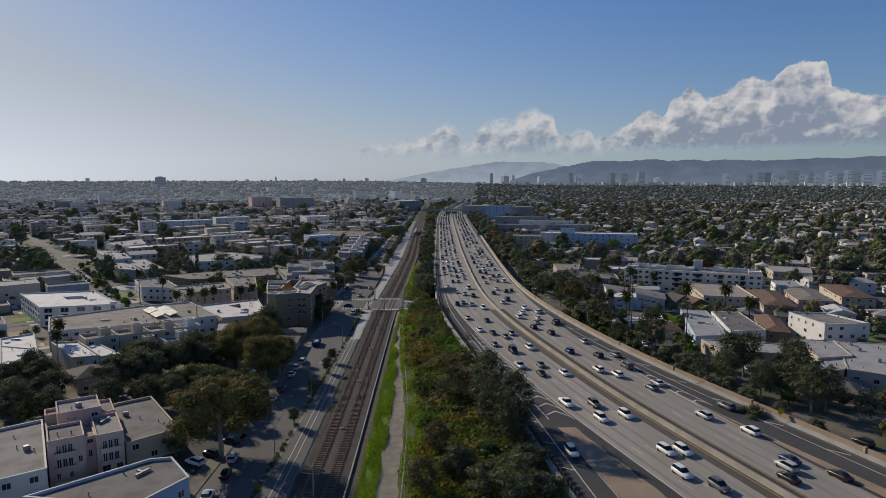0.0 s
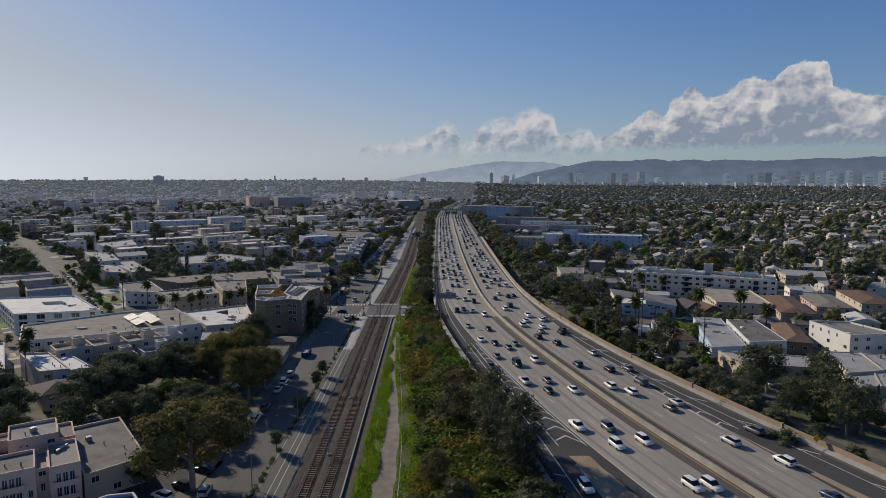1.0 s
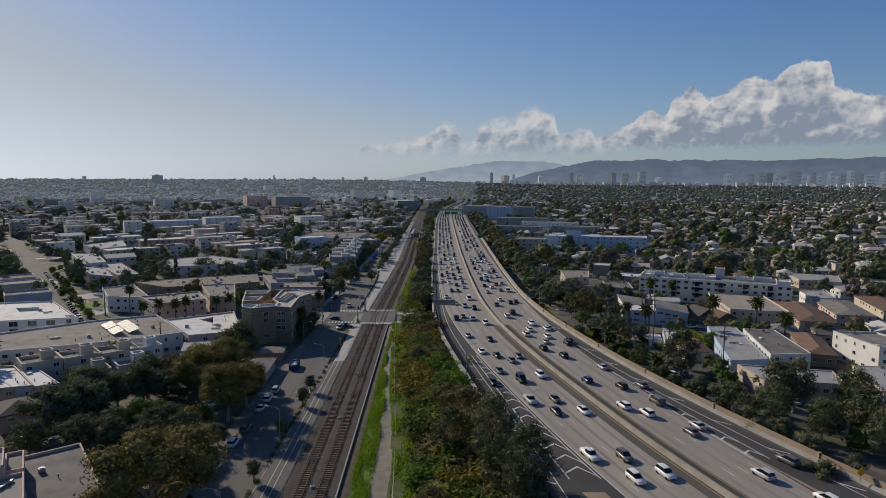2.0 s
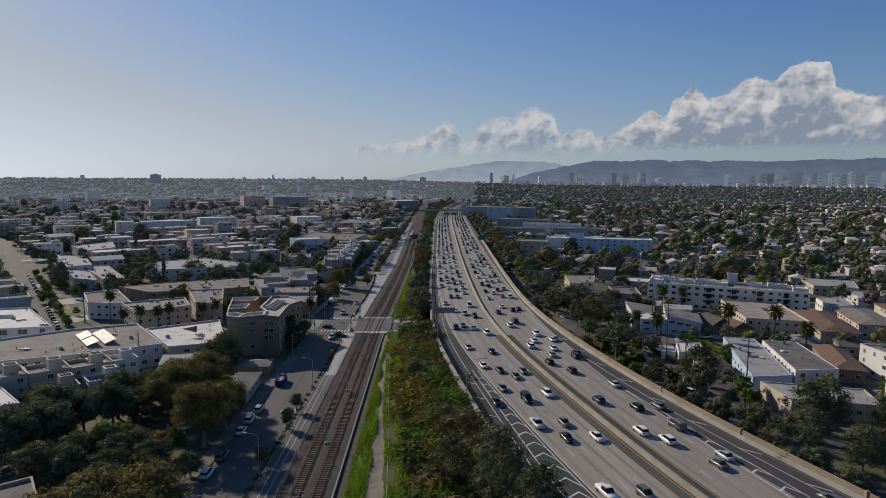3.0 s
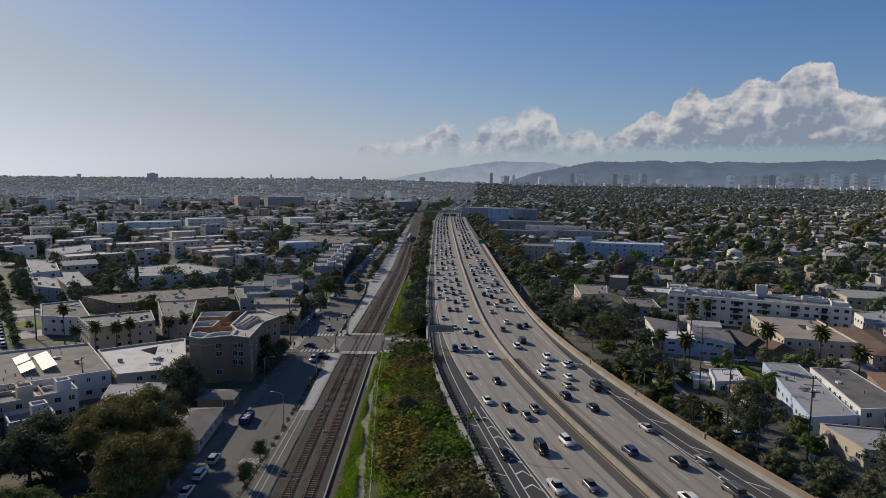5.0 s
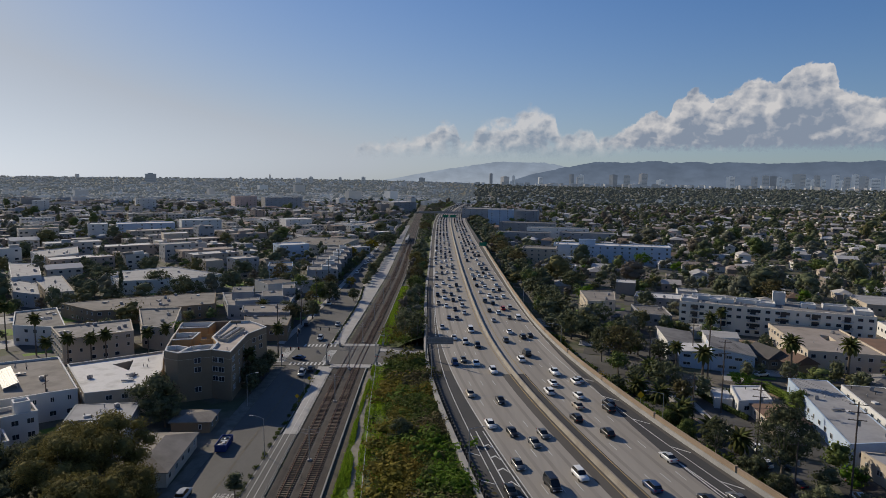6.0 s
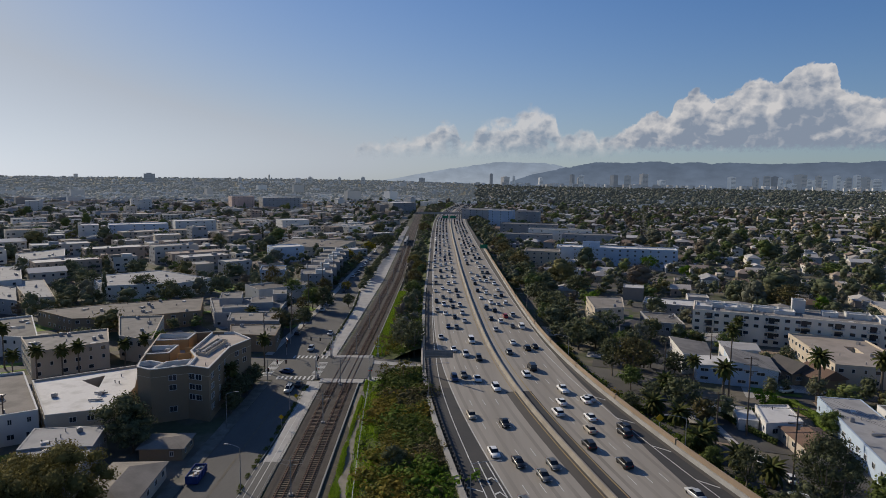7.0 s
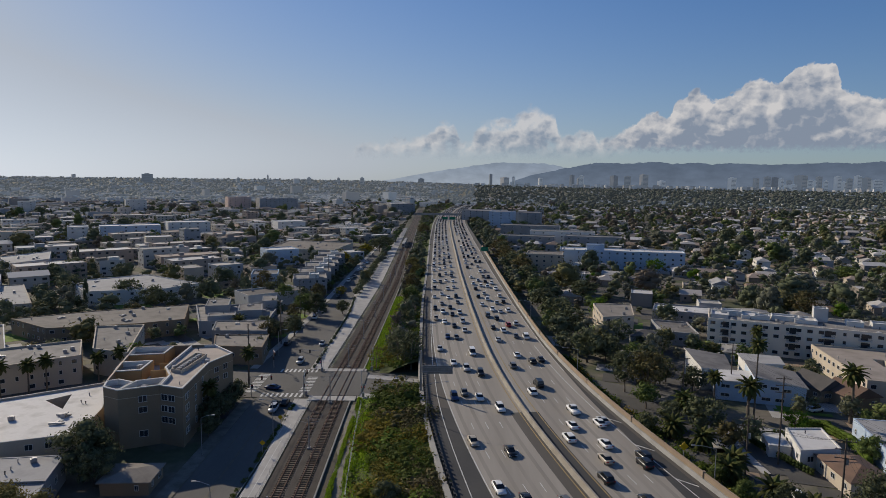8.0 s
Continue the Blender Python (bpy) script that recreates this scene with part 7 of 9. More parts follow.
def town():
    r = random.Random(11)
    last = None
    for side in ("west", "east"):
        for x, y, turn, j in lots(side, 0, HAZE_FROM, 95):
            if last == (side, j):                          # the block before covers this lot too
                last = None
                continue
            last = None
            long_block = side == "west" and r.random() < 0.42
            w, d = (r.uniform(12, 19), r.uniform(11, 17)) if side == "west" else (r.uniform(9, 15), r.uniform(8, 12))
            t = turn + (r.choice((0, 90)) if not long_block else 0) + r.uniform(-3, 3)
            if long_block:
                w, d = r.uniform(27, 38), r.uniform(12, 18)
                x, y = x + 10.5 * math.cos(radians(turn)), y + 10.5 * math.sin(radians(turn))
                last = (side, j)
            rad = math.hypot(w, d) / 2
            if not clear(x, y, rad) or not in_town(x, y):
                last = None
                continue
            if r.random() < (0.24 if side == "east" else 0.06):
                tree_spots.append((x, y, 1.0))
                continue
            for _ in range(2):
                if r.random() < (0.9 if side == "east" else 0.8):
                    a = r.uniform(0, 6.28)
                    tree_spots.append((x + (rad + 1.0) * math.cos(a), y + (rad + 1.0) * math.sin(a), r.uniform(0.5, 1.0)))
            house_spots.append((x, y))
            flat = r.random() < (0.9 if side == "west" else 0.35) or long_block
            fl = r.choice((1, 2, 2, 3)) if side == "west" else r.choice((1, 1, 1, 2))
            if y < 440:
                if flat:
                    flat_house("apartment_building" if fl > 1 else "house", rect(x, y, w, d, t), fl * 2.9 + 0.6, WALLS, ROOFS, fl, "plain stucco building with flat roof and parapet", clutter=r.randint(2, 5), parapet=r.choice((0.3, 0.5, 0.7)), gap=r.uniform(4.4, 6.0) * (1 if y < 300 else 1.6), pane=False, skip=0.85)
                else:
                    hip_house("house", x, y, w, d, t, fl * 2.8 + 0.3, r.uniform(1.4, 2.2), WALLS, ROOFS, "small stucco house with pitched shingle roof", gable=r.random() < 0.4, floors=fl, pane=False, chimney=r.random() < 0.3, gap=4.5)
                continue
            h = fl * 2.9 + 0.6
            if side == "west" and r.random() < 0.025:
                h = r.uniform(11, 18)
            z = rise(x, y)
            if flat:
                p = far_block(far_wall, far_roof, x, y, w, d, t, z, h, r)
            else:
                p = rect(x, y, w, d, t)
                far_wall.add([(*q, z - 1.5) for q in p] + [(*q, z + h) for q in p], [(k, (k + 1) % 4, 4 + (k + 1) % 4, 4 + k) for k in range(4)])
                e = inset(p, -0.5)
                a, b = [((e[k][0] + e[(k + 1) % 4][0]) / 2, (e[k][1] + e[(k + 1) % 4][1]) / 2) for k in (3, 1)]
                g = r.choice((0.0, 0.25))                  # gabled or hipped
                ra = (a[0] * (1 - g) + b[0] * g, a[1] * (1 - g) + b[1] * g, z + h + 2.0)
                rb = (a[0] * g + b[0] * (1 - g), a[1] * g + b[1] * (1 - g), z + h + 2.0)
                far_roof.add([(*q, z + h) for q in e] + [ra, rb], [(0, 1, 5, 4), (2, 3, 4, 5), (1, 2, 5), (3, 0, 4)])
            if y < 1000:
                far_windows(p, z, h, r)
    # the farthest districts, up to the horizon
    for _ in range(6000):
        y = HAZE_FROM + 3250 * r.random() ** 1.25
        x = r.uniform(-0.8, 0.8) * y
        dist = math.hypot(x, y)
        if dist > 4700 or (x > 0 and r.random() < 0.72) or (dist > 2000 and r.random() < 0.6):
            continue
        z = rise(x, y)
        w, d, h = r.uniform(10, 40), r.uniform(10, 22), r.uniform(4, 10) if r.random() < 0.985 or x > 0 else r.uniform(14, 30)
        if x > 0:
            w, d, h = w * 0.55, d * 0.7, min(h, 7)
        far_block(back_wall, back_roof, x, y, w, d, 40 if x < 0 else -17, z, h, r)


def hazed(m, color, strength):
    """Adds a little emission to a distant material, standing in for haze in the air."""
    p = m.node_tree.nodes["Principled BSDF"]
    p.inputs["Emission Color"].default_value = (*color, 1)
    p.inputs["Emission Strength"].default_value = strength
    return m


# tint of the haze painted as emission; the eastern woods get less
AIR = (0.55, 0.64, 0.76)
HAZE_WOODS = hazed(material("hazy_distant_woods", (0.065, 0.072, 0.055), 0.8, island=0.3), AIR, 0.108)
DIM_WOODS = hazed(material("hazy_distant_green_woods", (0.050, 0.060, 0.038), 0.8, island=0.3), AIR, 0.024)
town()
FAR_WALLS = hued("distant_walls", [(0.50, 0.47, 0.43), (0.44, 0.38, 0.31), (0.26, 0.245, 0.23), (0.52, 0.47, 0.41), (0.22, 0.19, 0.16), (0.66, 0.63, 0.58), (0.36, 0.29, 0.24), (0.30, 0.32, 0.34)], 0.9, 0.05, 0.3, island=True)
FAR_ROOFS = hued("distant_roofs", [(0.44, 0.42, 0.40), (0.58, 0.56, 0.53), (0.33, 0.31, 0.29), (0.25, 0.185, 0.145), (0.46, 0.42, 0.38), (0.23, 0.21, 0.20), (0.34, 0.27, 0.225), (0.52, 0.50, 0.48)], 0.9, 0.05, 0.3, island=True)
town_ob = structure("distant_town", far_wall, FAR_WALLS, "dense low town of pale stucco buildings", "town", kind="stuff")
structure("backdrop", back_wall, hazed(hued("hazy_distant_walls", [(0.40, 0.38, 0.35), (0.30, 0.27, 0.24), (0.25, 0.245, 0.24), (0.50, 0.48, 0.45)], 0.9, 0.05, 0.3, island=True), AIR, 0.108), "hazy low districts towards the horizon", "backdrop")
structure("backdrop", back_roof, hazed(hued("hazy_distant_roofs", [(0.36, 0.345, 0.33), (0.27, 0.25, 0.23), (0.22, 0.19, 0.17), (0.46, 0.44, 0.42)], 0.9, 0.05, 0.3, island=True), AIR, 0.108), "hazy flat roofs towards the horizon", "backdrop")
part("distant_roofs", far_roof, FAR_ROOFS, town_ob)
part("distant_windows", far_win, M["pane"], town_ob)


# trees of the town: single trees near by, joined woods further off
def town_trees():
    r = random.Random(5)
    cells = {}
    for x, y in house_spots:
        cells.setdefault((int(x // 20), int(y // 20)), []).append((x, y))

    def on_house(x, y, d):
        cx, cy = int(x // 20), int(y // 20)
        return any(math.hypot(x - a, y - b) < d for i in (-1, 0, 1) for j in (-1, 0, 1) for a, b in cells.get((cx + i, cy + j), ()))

    mid = {"wood_dark": [], "wood_grey": [], "wood_olive": [], "wood_green": [], "wood_brown": [], "leaf_bright": []}
    far, far_east = [], []
    def far_tree(x, y, k, lvl, kind=None):
        if math.hypot(x, y) > HAZE_FROM + 60:
            (far if x < 0.05 * y else far_east).append((x, y, rise(x, y) - 0.5, (k, k, k * r.uniform(0.7, 1.1)), r.uniform(0, 6.28), r.randrange(4) + 8))
            return
        m = kind or r.choices(list(mid), [6, 3.5, 1.0, 2.2, 1.3, 0.12])[0]
        tall = r.choice((0.8, 1.0, 1.0, 1.3))
        mid[m].append((x, y, rise(x, y) - 0.5, (k * r.uniform(0.85, 1.25), k * r.uniform(0.85, 1.25), k * tall * r.uniform(0.8, 1.15)), r.uniform(0, 6.28), r.randrange(4) + lvl))
    near_count = 0
    for x, y, k in tree_spots:
        if x < 0 and x > -56:
            continue
        if y < 380 and near_count < 60:
            kind = r.choices(["dark", "green", "euc2", "bright", "brown", "cypress", "palm"], [6, 3, 1.5, 0.5, 1.2, 0.8, 1.6])[0]
            near_count += 1
            if kind == "palm":
                palm(x, y, r.uniform(6, 14))
            else:
                tree(kind, x, y, None if kind == "cypress" else r.uniform(2.6, 5.0) * k)
        else:
            far_tree(x, y, r.uniform(0.8, 1.5), 0 if y < 460 else 4)
    n = 0
    while n < 3200:                                        # woods and gardens
        y = 330 + 1250 * r.random() ** 1.1
        x = r.uniform(-0.8, 0.8) * y
        if not in_town(x, y) or r.random() < (0.65 if x < 0 else 0.42 if y < 900 else 0.0) or not clear(x, y, 3) or on_house(x, y, 6.5 if y < 900 else 5.0):
            n += 0.2
            continue
        far_tree(x, y, r.choice((0.6, 0.8, 1.0, 1.2, 1.5)) * r.uniform(0.85, 1.2), 0 if y < 470 else 4)
        n += 1
    for _ in range(120):                                   # dark clumps and rows among the western blocks
        y = r.uniform(360, 1450)
        x = -r.uniform(60, 0.72 * y)
        a = radians(r.choice((40, 40, 130)))
        for k in range(r.randint(3, 8)):
            px_, py_ = x + k * 7 * math.cos(a) + r.uniform(-2, 2), y + k * 7 * math.sin(a) + r.uniform(-2, 2)
            if in_town(px_, py_) and clear(px_, py_, 3):
                far_tree(px_, py_, r.uniform(1.0, 1.6), 0 if y < 520 else 4, "wood_dark")
    for _ in range(90):                                    # cypresses
        y = r.uniform(380, 1300)
        x = r.choice((-1, -1, 1)) * r.uniform(60, 0.72 * y)
        if in_town(x, y) and clear(x, y, 2):
            mid["wood_dark"].append((x, y, rise(x, y) - 0.5, (0.5, 0.5, r.uniform(1.5, 2.3)), 0, r.randrange(4)))
    for _ in range(420):                                   # belt between railway and freeway in the distance
        y = r.uniform(330, 1500)
        x = r.uniform(track(y) + (15.0 if y < 450 else 10.5), left_rail(y) - 3.5)
        far_tree(x, y, r.uniform(0.7, 1.3), 0 if y < 460 else 4)
    n = 0
    while n < 170:                                         # single large old trees above the roofs
        y = 390 + 900 * r.random()
        x = r.uniform(-0.7, 0.8) * y
        if (x < 0 and r.random() < 0.6) or not in_town(x, y) or not clear(x, y, 5):
            continue
        mid[r.choice(("wood_dark", "wood_dark", "wood_green", "wood_grey", "wood_brown", "wood_olive"))].append((x, y, rise(x, y) - 0.5, (r.uniform(1.7, 3.2), r.uniform(1.7, 3.2), r.uniform(1.5, 2.5)), r.uniform(0, 6.28), r.randrange(4) + 12))
        n += 1
    for _ in range(260):                                   # trees on both sides of the boulevard
        y = r.uniform(470, 1500)
        far_tree(boul_l(y) - r.uniform(3.5, 9) if r.random() < 0.6 else boul_r(y) + r.uniform(1.0, 3.0), y, r.uniform(0.55, 1.1), 0 if y < 560 else 4)
    for _ in range(380):                                   # belt outside the sound wall
        y = r.uniform(330, 1700)
        far_tree(wall_line(y) + r.uniform(6, 24), y, r.uniform(0.9, 1.7), 0 if y < 460 else 4)
    for _ in range(12500):                                  # far woods
        y = HAZE_FROM + 3250 * r.random() ** 1.15
        x = r.uniform(-0.8, 0.8) * y
        if math.hypot(x, y) < (4850 if x < 0 else 4560):
            far_tree(x, y, r.uniform(0.9, 2.2), 8)
    protos = low_crowns(50, 15, 0.44, 0.62, n=6) + low_crowns(60, 5, 0.72, 0.72, n=3) + [lump_only(70 + i) for i in range(4)] + low_crowns(80, 20, 0.30, 0.62, n=12)
    protos = [(v, q[:0], np.concatenate([q[:, :3], t])) for v, q, t in protos]     # one triangle a leaf clump
    for m, places in mid.items():
        if places:
            scatter("woods", protos, places, M[m], "mixed garden trees of the town", "trees")
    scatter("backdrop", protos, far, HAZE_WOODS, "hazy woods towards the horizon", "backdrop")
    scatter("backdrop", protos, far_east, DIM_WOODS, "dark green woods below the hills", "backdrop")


def lump_only(seed):
    rng = np.random.default_rng(seed)
    V, T, k = [], [], 0
    for i in range(2):
        a = 2.1 * i
        v, f = lump_mesh(rng, (1.8 * math.cos(a), 1.8 * math.sin(a), 3.2 + i), (2.6, 2.6, 2.4), 1)
        V.append(v)
        T.append(f + k)
        k += len(v)
    return np.concatenate(V), np.zeros((0, 4), int), np.concatenate(T)


town_trees()


# side streets
def side_streets():
    west = Shape()
    c, s = math.cos(radians(40)), math.sin(radians(40))
    for k in range(-6, 26):
        v = k * (3 * 23.0 + 13) - 6.5 - 23 * 0.5
        a, b = [], []
        for u in range(-1400, 1400, 20):
            x, y = u * c - v * s, u * s + v * c
            if x < -56 and 60 < y < 1750 and abs(x) < 0.85 * y + 80 and (y > 320 or x < -60):
                a.append((x - 4.5 * -s * -1, y - 4.5 * c, -0.02))
                b.append((x + 4.5 * -s, y + 4.5 * c, -0.02))
            elif len(a) > 1:
                west.ribbon(a, b)
                a, b = [], []
        if len(a) > 1:
            west.ribbon(a, b)
    west.ribbon([(-154 - 0.594 * k - 0.804 * 5.2, 288.5 + 0.804 * k - 0.594 * 5.2, 0.01) for k in range(-8, 580, 12)], [(-154 - 0.594 * k + 0.804 * 5.2, 288.5 + 0.804 * k + 0.594 * 5.2, 0.01) for k in range(-8, 580, 12)])
    structure("street", west, M["asphalt_old"], "narrow side streets between apartment blocks", "street")
    east = Shape()
    c, s = math.cos(radians(-17)), math.sin(radians(-17))
    for k in range(-6, 40):
        v = k * (2 * 21.0 + 13) - 6.5 - 21 * 0.5
        a, b = [], []
        for u in range(-200, 1500, 20):
            x, y = u * c - v * s, u * s + v * c
            if y > 60 and y < 1750 and x > wall_line(min(y, 2200)) + 9 and abs(x) < 0.85 * y + 80:
                a.append((x + 4.2 * s, y - 4.2 * c, -0.02))
                b.append((x - 4.2 * s, y + 4.2 * c, -0.02))
            elif len(a) > 1:
                east.ribbon(a, b)
                a, b = [], []
        if len(a) > 1:
            east.ribbon(a, b)
    ys = ys_of(80, 300, 10)
    east.ribbon([(wall_line(y) + 8.5, y, -0.01) for y in ys], [(wall_line(y) + 17.5, y, -0.01) for y in ys])
    structure("street", east, M["asphalt_old"], "side streets among the houses and behind the wall", "street")


side_streets()


# paved yards, drives and lawns round the buildings
def yards():
    r = random.Random(17)
    kinds = {"asphalt_old": Shape(), "sidewalk": Shape(), "turf": Shape(), "dirt": Shape()}
    labels = {"asphalt_old": "worn asphalt parking yards between buildings", "sidewalk": "pale concrete drives and yards between houses", "turf": "small green lawns in front of houses", "dirt": "bare earth yards between buildings"}
    for i in range(2600):
        y = 95 + 700 * r.random() ** 1.2
        x = r.uniform(-0.8, 0.8) * (y + 40)
        if x < 0 and x > -51 or x >= 0 and x < wall_line(y) + 8.5:
            continue
        if x < 0 and 284 < y + (x + 48) * -0.33 < 320 and x > -150 or x > 0 and y < 215 or -125 < x < 0 and y < 215 or -75 < x < 0 and 222 < y < 262:
            continue
        k = r.choices(list(kinds), [5, 1.2, 1.0, 0.9])[0]
        kinds[k].add([(*q, -0.05 + 0.0002 * (i % 150)) for q in rect(x, y, r.uniform(4, 16), r.uniform(4, 16), (40 if x < 0 else -17) + r.choice((0, 90)))], [(0, 1, 2, 3)])
    for k, s in kinds.items():
        structure("yard", s, M[k], labels[k], "yard", kind="stuff")


yards()
lot = Shape()
lot.add([(*q, 0.02) for q in rect(-55.5, 131, 14, 30, -8)], [(0, 1, 2, 3)])
lot.add([(*q, 0.02) for q in rect(-79, 178, 56, 9, 38.7)], [(0, 1, 2, 3)])
lot.add([(*q, 0.02) for q in rect(85, 205, 9, 16, -14)], [(0, 1, 2, 3)])
structure("parking_lot", lot, M["asphalt"], "dark asphalt parking lots below trees", "parking lot")


def street_rows():
    """Trees and parked cars along the boulevard beyond the crossing and behind the wall."""
    r = random.Random(29)
    garden = {"leaf_dark": [], "leaf_green": [], "leaf_grey": [], "leaf_brown": [], "leaf_bright": []}

    def garden_tree(x, y, radius):
        k = radius / 3.9
        garden[r.choices(list(garden), [6, 3, 3, 1.2, 0.5])[0]].append((x, y, 0.0, (k, k, k * r.uniform(0.85, 1.2)), r.uniform(0, 6.28), r.randrange(4)))

    for y in range(322, 640, 11):
        if r.random() < 0.75:
            tree(r.choice(("dark", "green", "dark", "brown")), boul_l(y) - 3.0 - r.uniform(0, 3), y + r.uniform(-3, 3), r.uniform(2.2, 4.2))
        if r.random() < 0.3:
            car(r.choice(("sedan", "suv")), any_paint(), pose(boul_l(y) + 1.3, y, 0.05, 0, 0, r.choice((0, 180))), "parked cars", "parked at the kerb")
        if r.random() < 0.12:
            car(r.choice(("sedan", "suv")), any_paint(), pose((boul_l(y) + boul_r(y)) / 2 - 2, y + 4, 0.05, 0, 0, 180), "parked cars", "driving on the boulevard")
    for k in range(2, 170, 6):                             # cars along the western avenue
        for side in (-1, 1):
            if r.random() < 0.72:
                car(r.choice(("sedan", "suv", "suv")), any_paint(), pose(-154 - 0.594 * k + 0.804 * 3.9 * side, 288.5 + 0.804 * k + 0.594 * 3.9 * side, 0.03, 0, 0, 36.5), "parked cars", "parked along a western avenue")
            if r.random() < 0.55:
                garden_tree(-154 - 0.594 * k + 0.804 * 7.5 * side, 288.5 + 0.804 * k + 0.594 * 7.5 * side, r.uniform(1.6, 3.2))
    for y in range(442, 640, 9):
        garden["leaf_dark"].append((boul_r(y) + 1.6 + r.uniform(-0.3, 0.5), y, 0.0, (0.8, 0.8, 0.62), r.uniform(0, 6.28), r.randrange(4)))
    for k in range(150):
        y = r.uniform(316, 436)
        garden["leaf_dark"].append((boul_r(y) + 0.9 + r.uniform(-0.2, 0.2), y, -0.25, (0.16, 0.16, 0.17), r.uniform(0, 6.28), 4 + r.randrange(4)))
    for y in range(112, 300, 9):
        if r.random() < 0.55 and not 236 < y < 282:
            car(r.choice(("sedan", "suv", "suv", "pickup")), any_paint(), pose(wall_line(y) + r.choice((9.8, 16.4)), y, 0.05, 0, 0, -math.degrees(math.atan2(wall_line(y + 2) - wall_line(y), 2))), "parked cars", "parked behind the sound wall")
        if r.random() < 0.6:
            tree(r.choice(("dark", "green", "euc2", "dark")), wall_line(y) + 6.5 + r.uniform(0, 1.5), y + 3, r.uniform(2.0, 4.2))
    for k in range(190):                                   # gardens between the known buildings
        y = r.uniform(110, 330)
        x = r.uniform(wall_line(y) + 20, 0.75 * y + 50)
        if clear(x, y, 2.2):
            garden_tree(x, y, r.uniform(1.8, 4.2))
    for k in range(170):
        y = r.uniform(120, 420)
        x = -r.uniform(56, 0.75 * y + 40)
        if clear(x, y, 2.2) and not on_side_street(x, y) and not 284 < y + (x + 48) * -0.33 < 320:
            garden_tree(x, y, r.uniform(1.8, 4.4))
    protos = low_crowns(150, 19, 0.33, 0.62, 7) + low_crowns(160, 10, 0.42, 0.8, 5)
    for m, places in garden.items():
        scatter("garden_trees", protos, places, M[m], "leafy garden trees between the houses", "trees")


street_rows()


# shrubs on the freeway slope, grass on the verge
def slope_shrubs():
    r = random.Random(21)
    kinds = {"shrub_dark": [], "shrub_green": [], "shrub_olive": [], "leaf_yellow": [], "shrub_dry": [], "leaf_bright": []}
    protos = bush_protos(90, 84, 0.135) + bush_protos(120, 76, 0.115) + bush_protos(150, 34, 0.18)
    def bush(x, y, m, k, flat=1.0, light=False):
        z = slope_z(x, y)
        kinds[m].append((x, y, z - 0.12, (k * r.uniform(0.9, 1.4), k * r.uniform(0.9, 1.4), k * flat * r.uniform(0.7, 1.2)), r.uniform(0, 6.28), r.randrange(4) + (4 if light else 0)))
    def bounds(y):
        return fence_line(y) + (4.2 if y < 215 else 5.0), left_rail(y) - 2.4
    drifts = [(-6.5, 212, 4.0, 9, "shrub_olive"), (-8, 230, 3, 6, "shrub_olive"), (-2.5, 203, 3, 6, "shrub_olive"), (2, 146, 3, 5, "shrub_olive"), (-4, 132, 3, 6, "shrub_olive"), (6, 118, 5, 7, "shrub_olive"), (-11, 262, 3.2, 7, "shrub_olive"), (-6, 241, 4, 4, "shrub_olive"), (-2, 252, 2, 4, "shrub_olive"), (4, 186, 2.5, 6, "shrub_olive"),
              (-13.7, 242, 2.2, 5, "shrub_dark"), (-15.2, 263, 2.4, 6, "shrub_dark"), (-9.9, 245.4, 3, 5, "shrub_dark"), (-1.8, 239, 3, 5, "shrub_dark"), (-7, 278, 5, 8, "shrub_dark"), (5.4, 215, 1.6, 6, "shrub_dark"), (-8.4, 179, 2.2, 5, "shrub_dark"), (10, 175, 3, 8, "shrub_dark"), (14, 120, 3, 10, "shrub_dark"), (-6, 120, 2, 5, "shrub_dark"),
              ]
    drifts += [(1.9, 230, 3, 4, "shrub_dry"), (2.4, 172, 3, 5, "shrub_dry"), (-2.7, 145, 2.4, 4, "shrub_dry"), (-5, 264, 3, 7, "shrub_dry"),
              (-3.6, 188.5, 3, 4, "leaf_bright"), (3.9, 206, 2, 6, "leaf_bright"), (3, 222, 2, 5, "leaf_bright"), (-12, 283, 2, 3, "leaf_bright"), (-5.0, 255.4, 1.3, 1.8, "leaf_yellow"), (1, 128, 1.5, 2, "leaf_yellow")]

    def drift(x, y):
        best, kind = 1.0, None
        for a, b, ra, rb, k in drifts:
            d = math.hypot((x - a) / ra, (y - b) / rb) + 0.45 * noise.noise((x * 0.5, y * 0.3, a))
            if d < best:
                best, kind = d, k
        if kind and r.random() < 0.85:
            return kind
        return r.choices(["shrub_green", "shrub_dark", "shrub_olive", "leaf_bright", "shrub_dry"], [4.5, 3.0, 2.0, 0.5, 1.4])[0]

    for _ in range(760):                        # low cover, coloured in drifts
        y = r.uniform(95, 289)
        x0, x1 = bounds(y)
        x = x0 + (x1 - x0) * r.random()
        m = drift(x, y)
        bush(x, y, m, r.uniform(0.9, 1.9), 0.55 if m in ("shrub_green", "leaf_bright") else 0.75, True)
    for _ in range(190):                        # single larger bushes
        y = r.uniform(95, 287)
        x0, x1 = bounds(y)
        x = x0 + (x1 - x0) * r.random()
        m = drift(x, y)
        bush(x, y, m, r.uniform(1.5, 3.3), r.uniform(0.5, 0.8))
    for y in range(96, 288, 3):                 # trailing green along the kerb of the ramp
        if r.random() < 0.75:
            bush(left_rail(y) - r.uniform(2.0, 3.4), y + r.uniform(-1, 1), r.choice(("shrub_green", "leaf_bright", "shrub_green", "shrub_dark")), r.uniform(0.5, 0.95), 0.7, True)
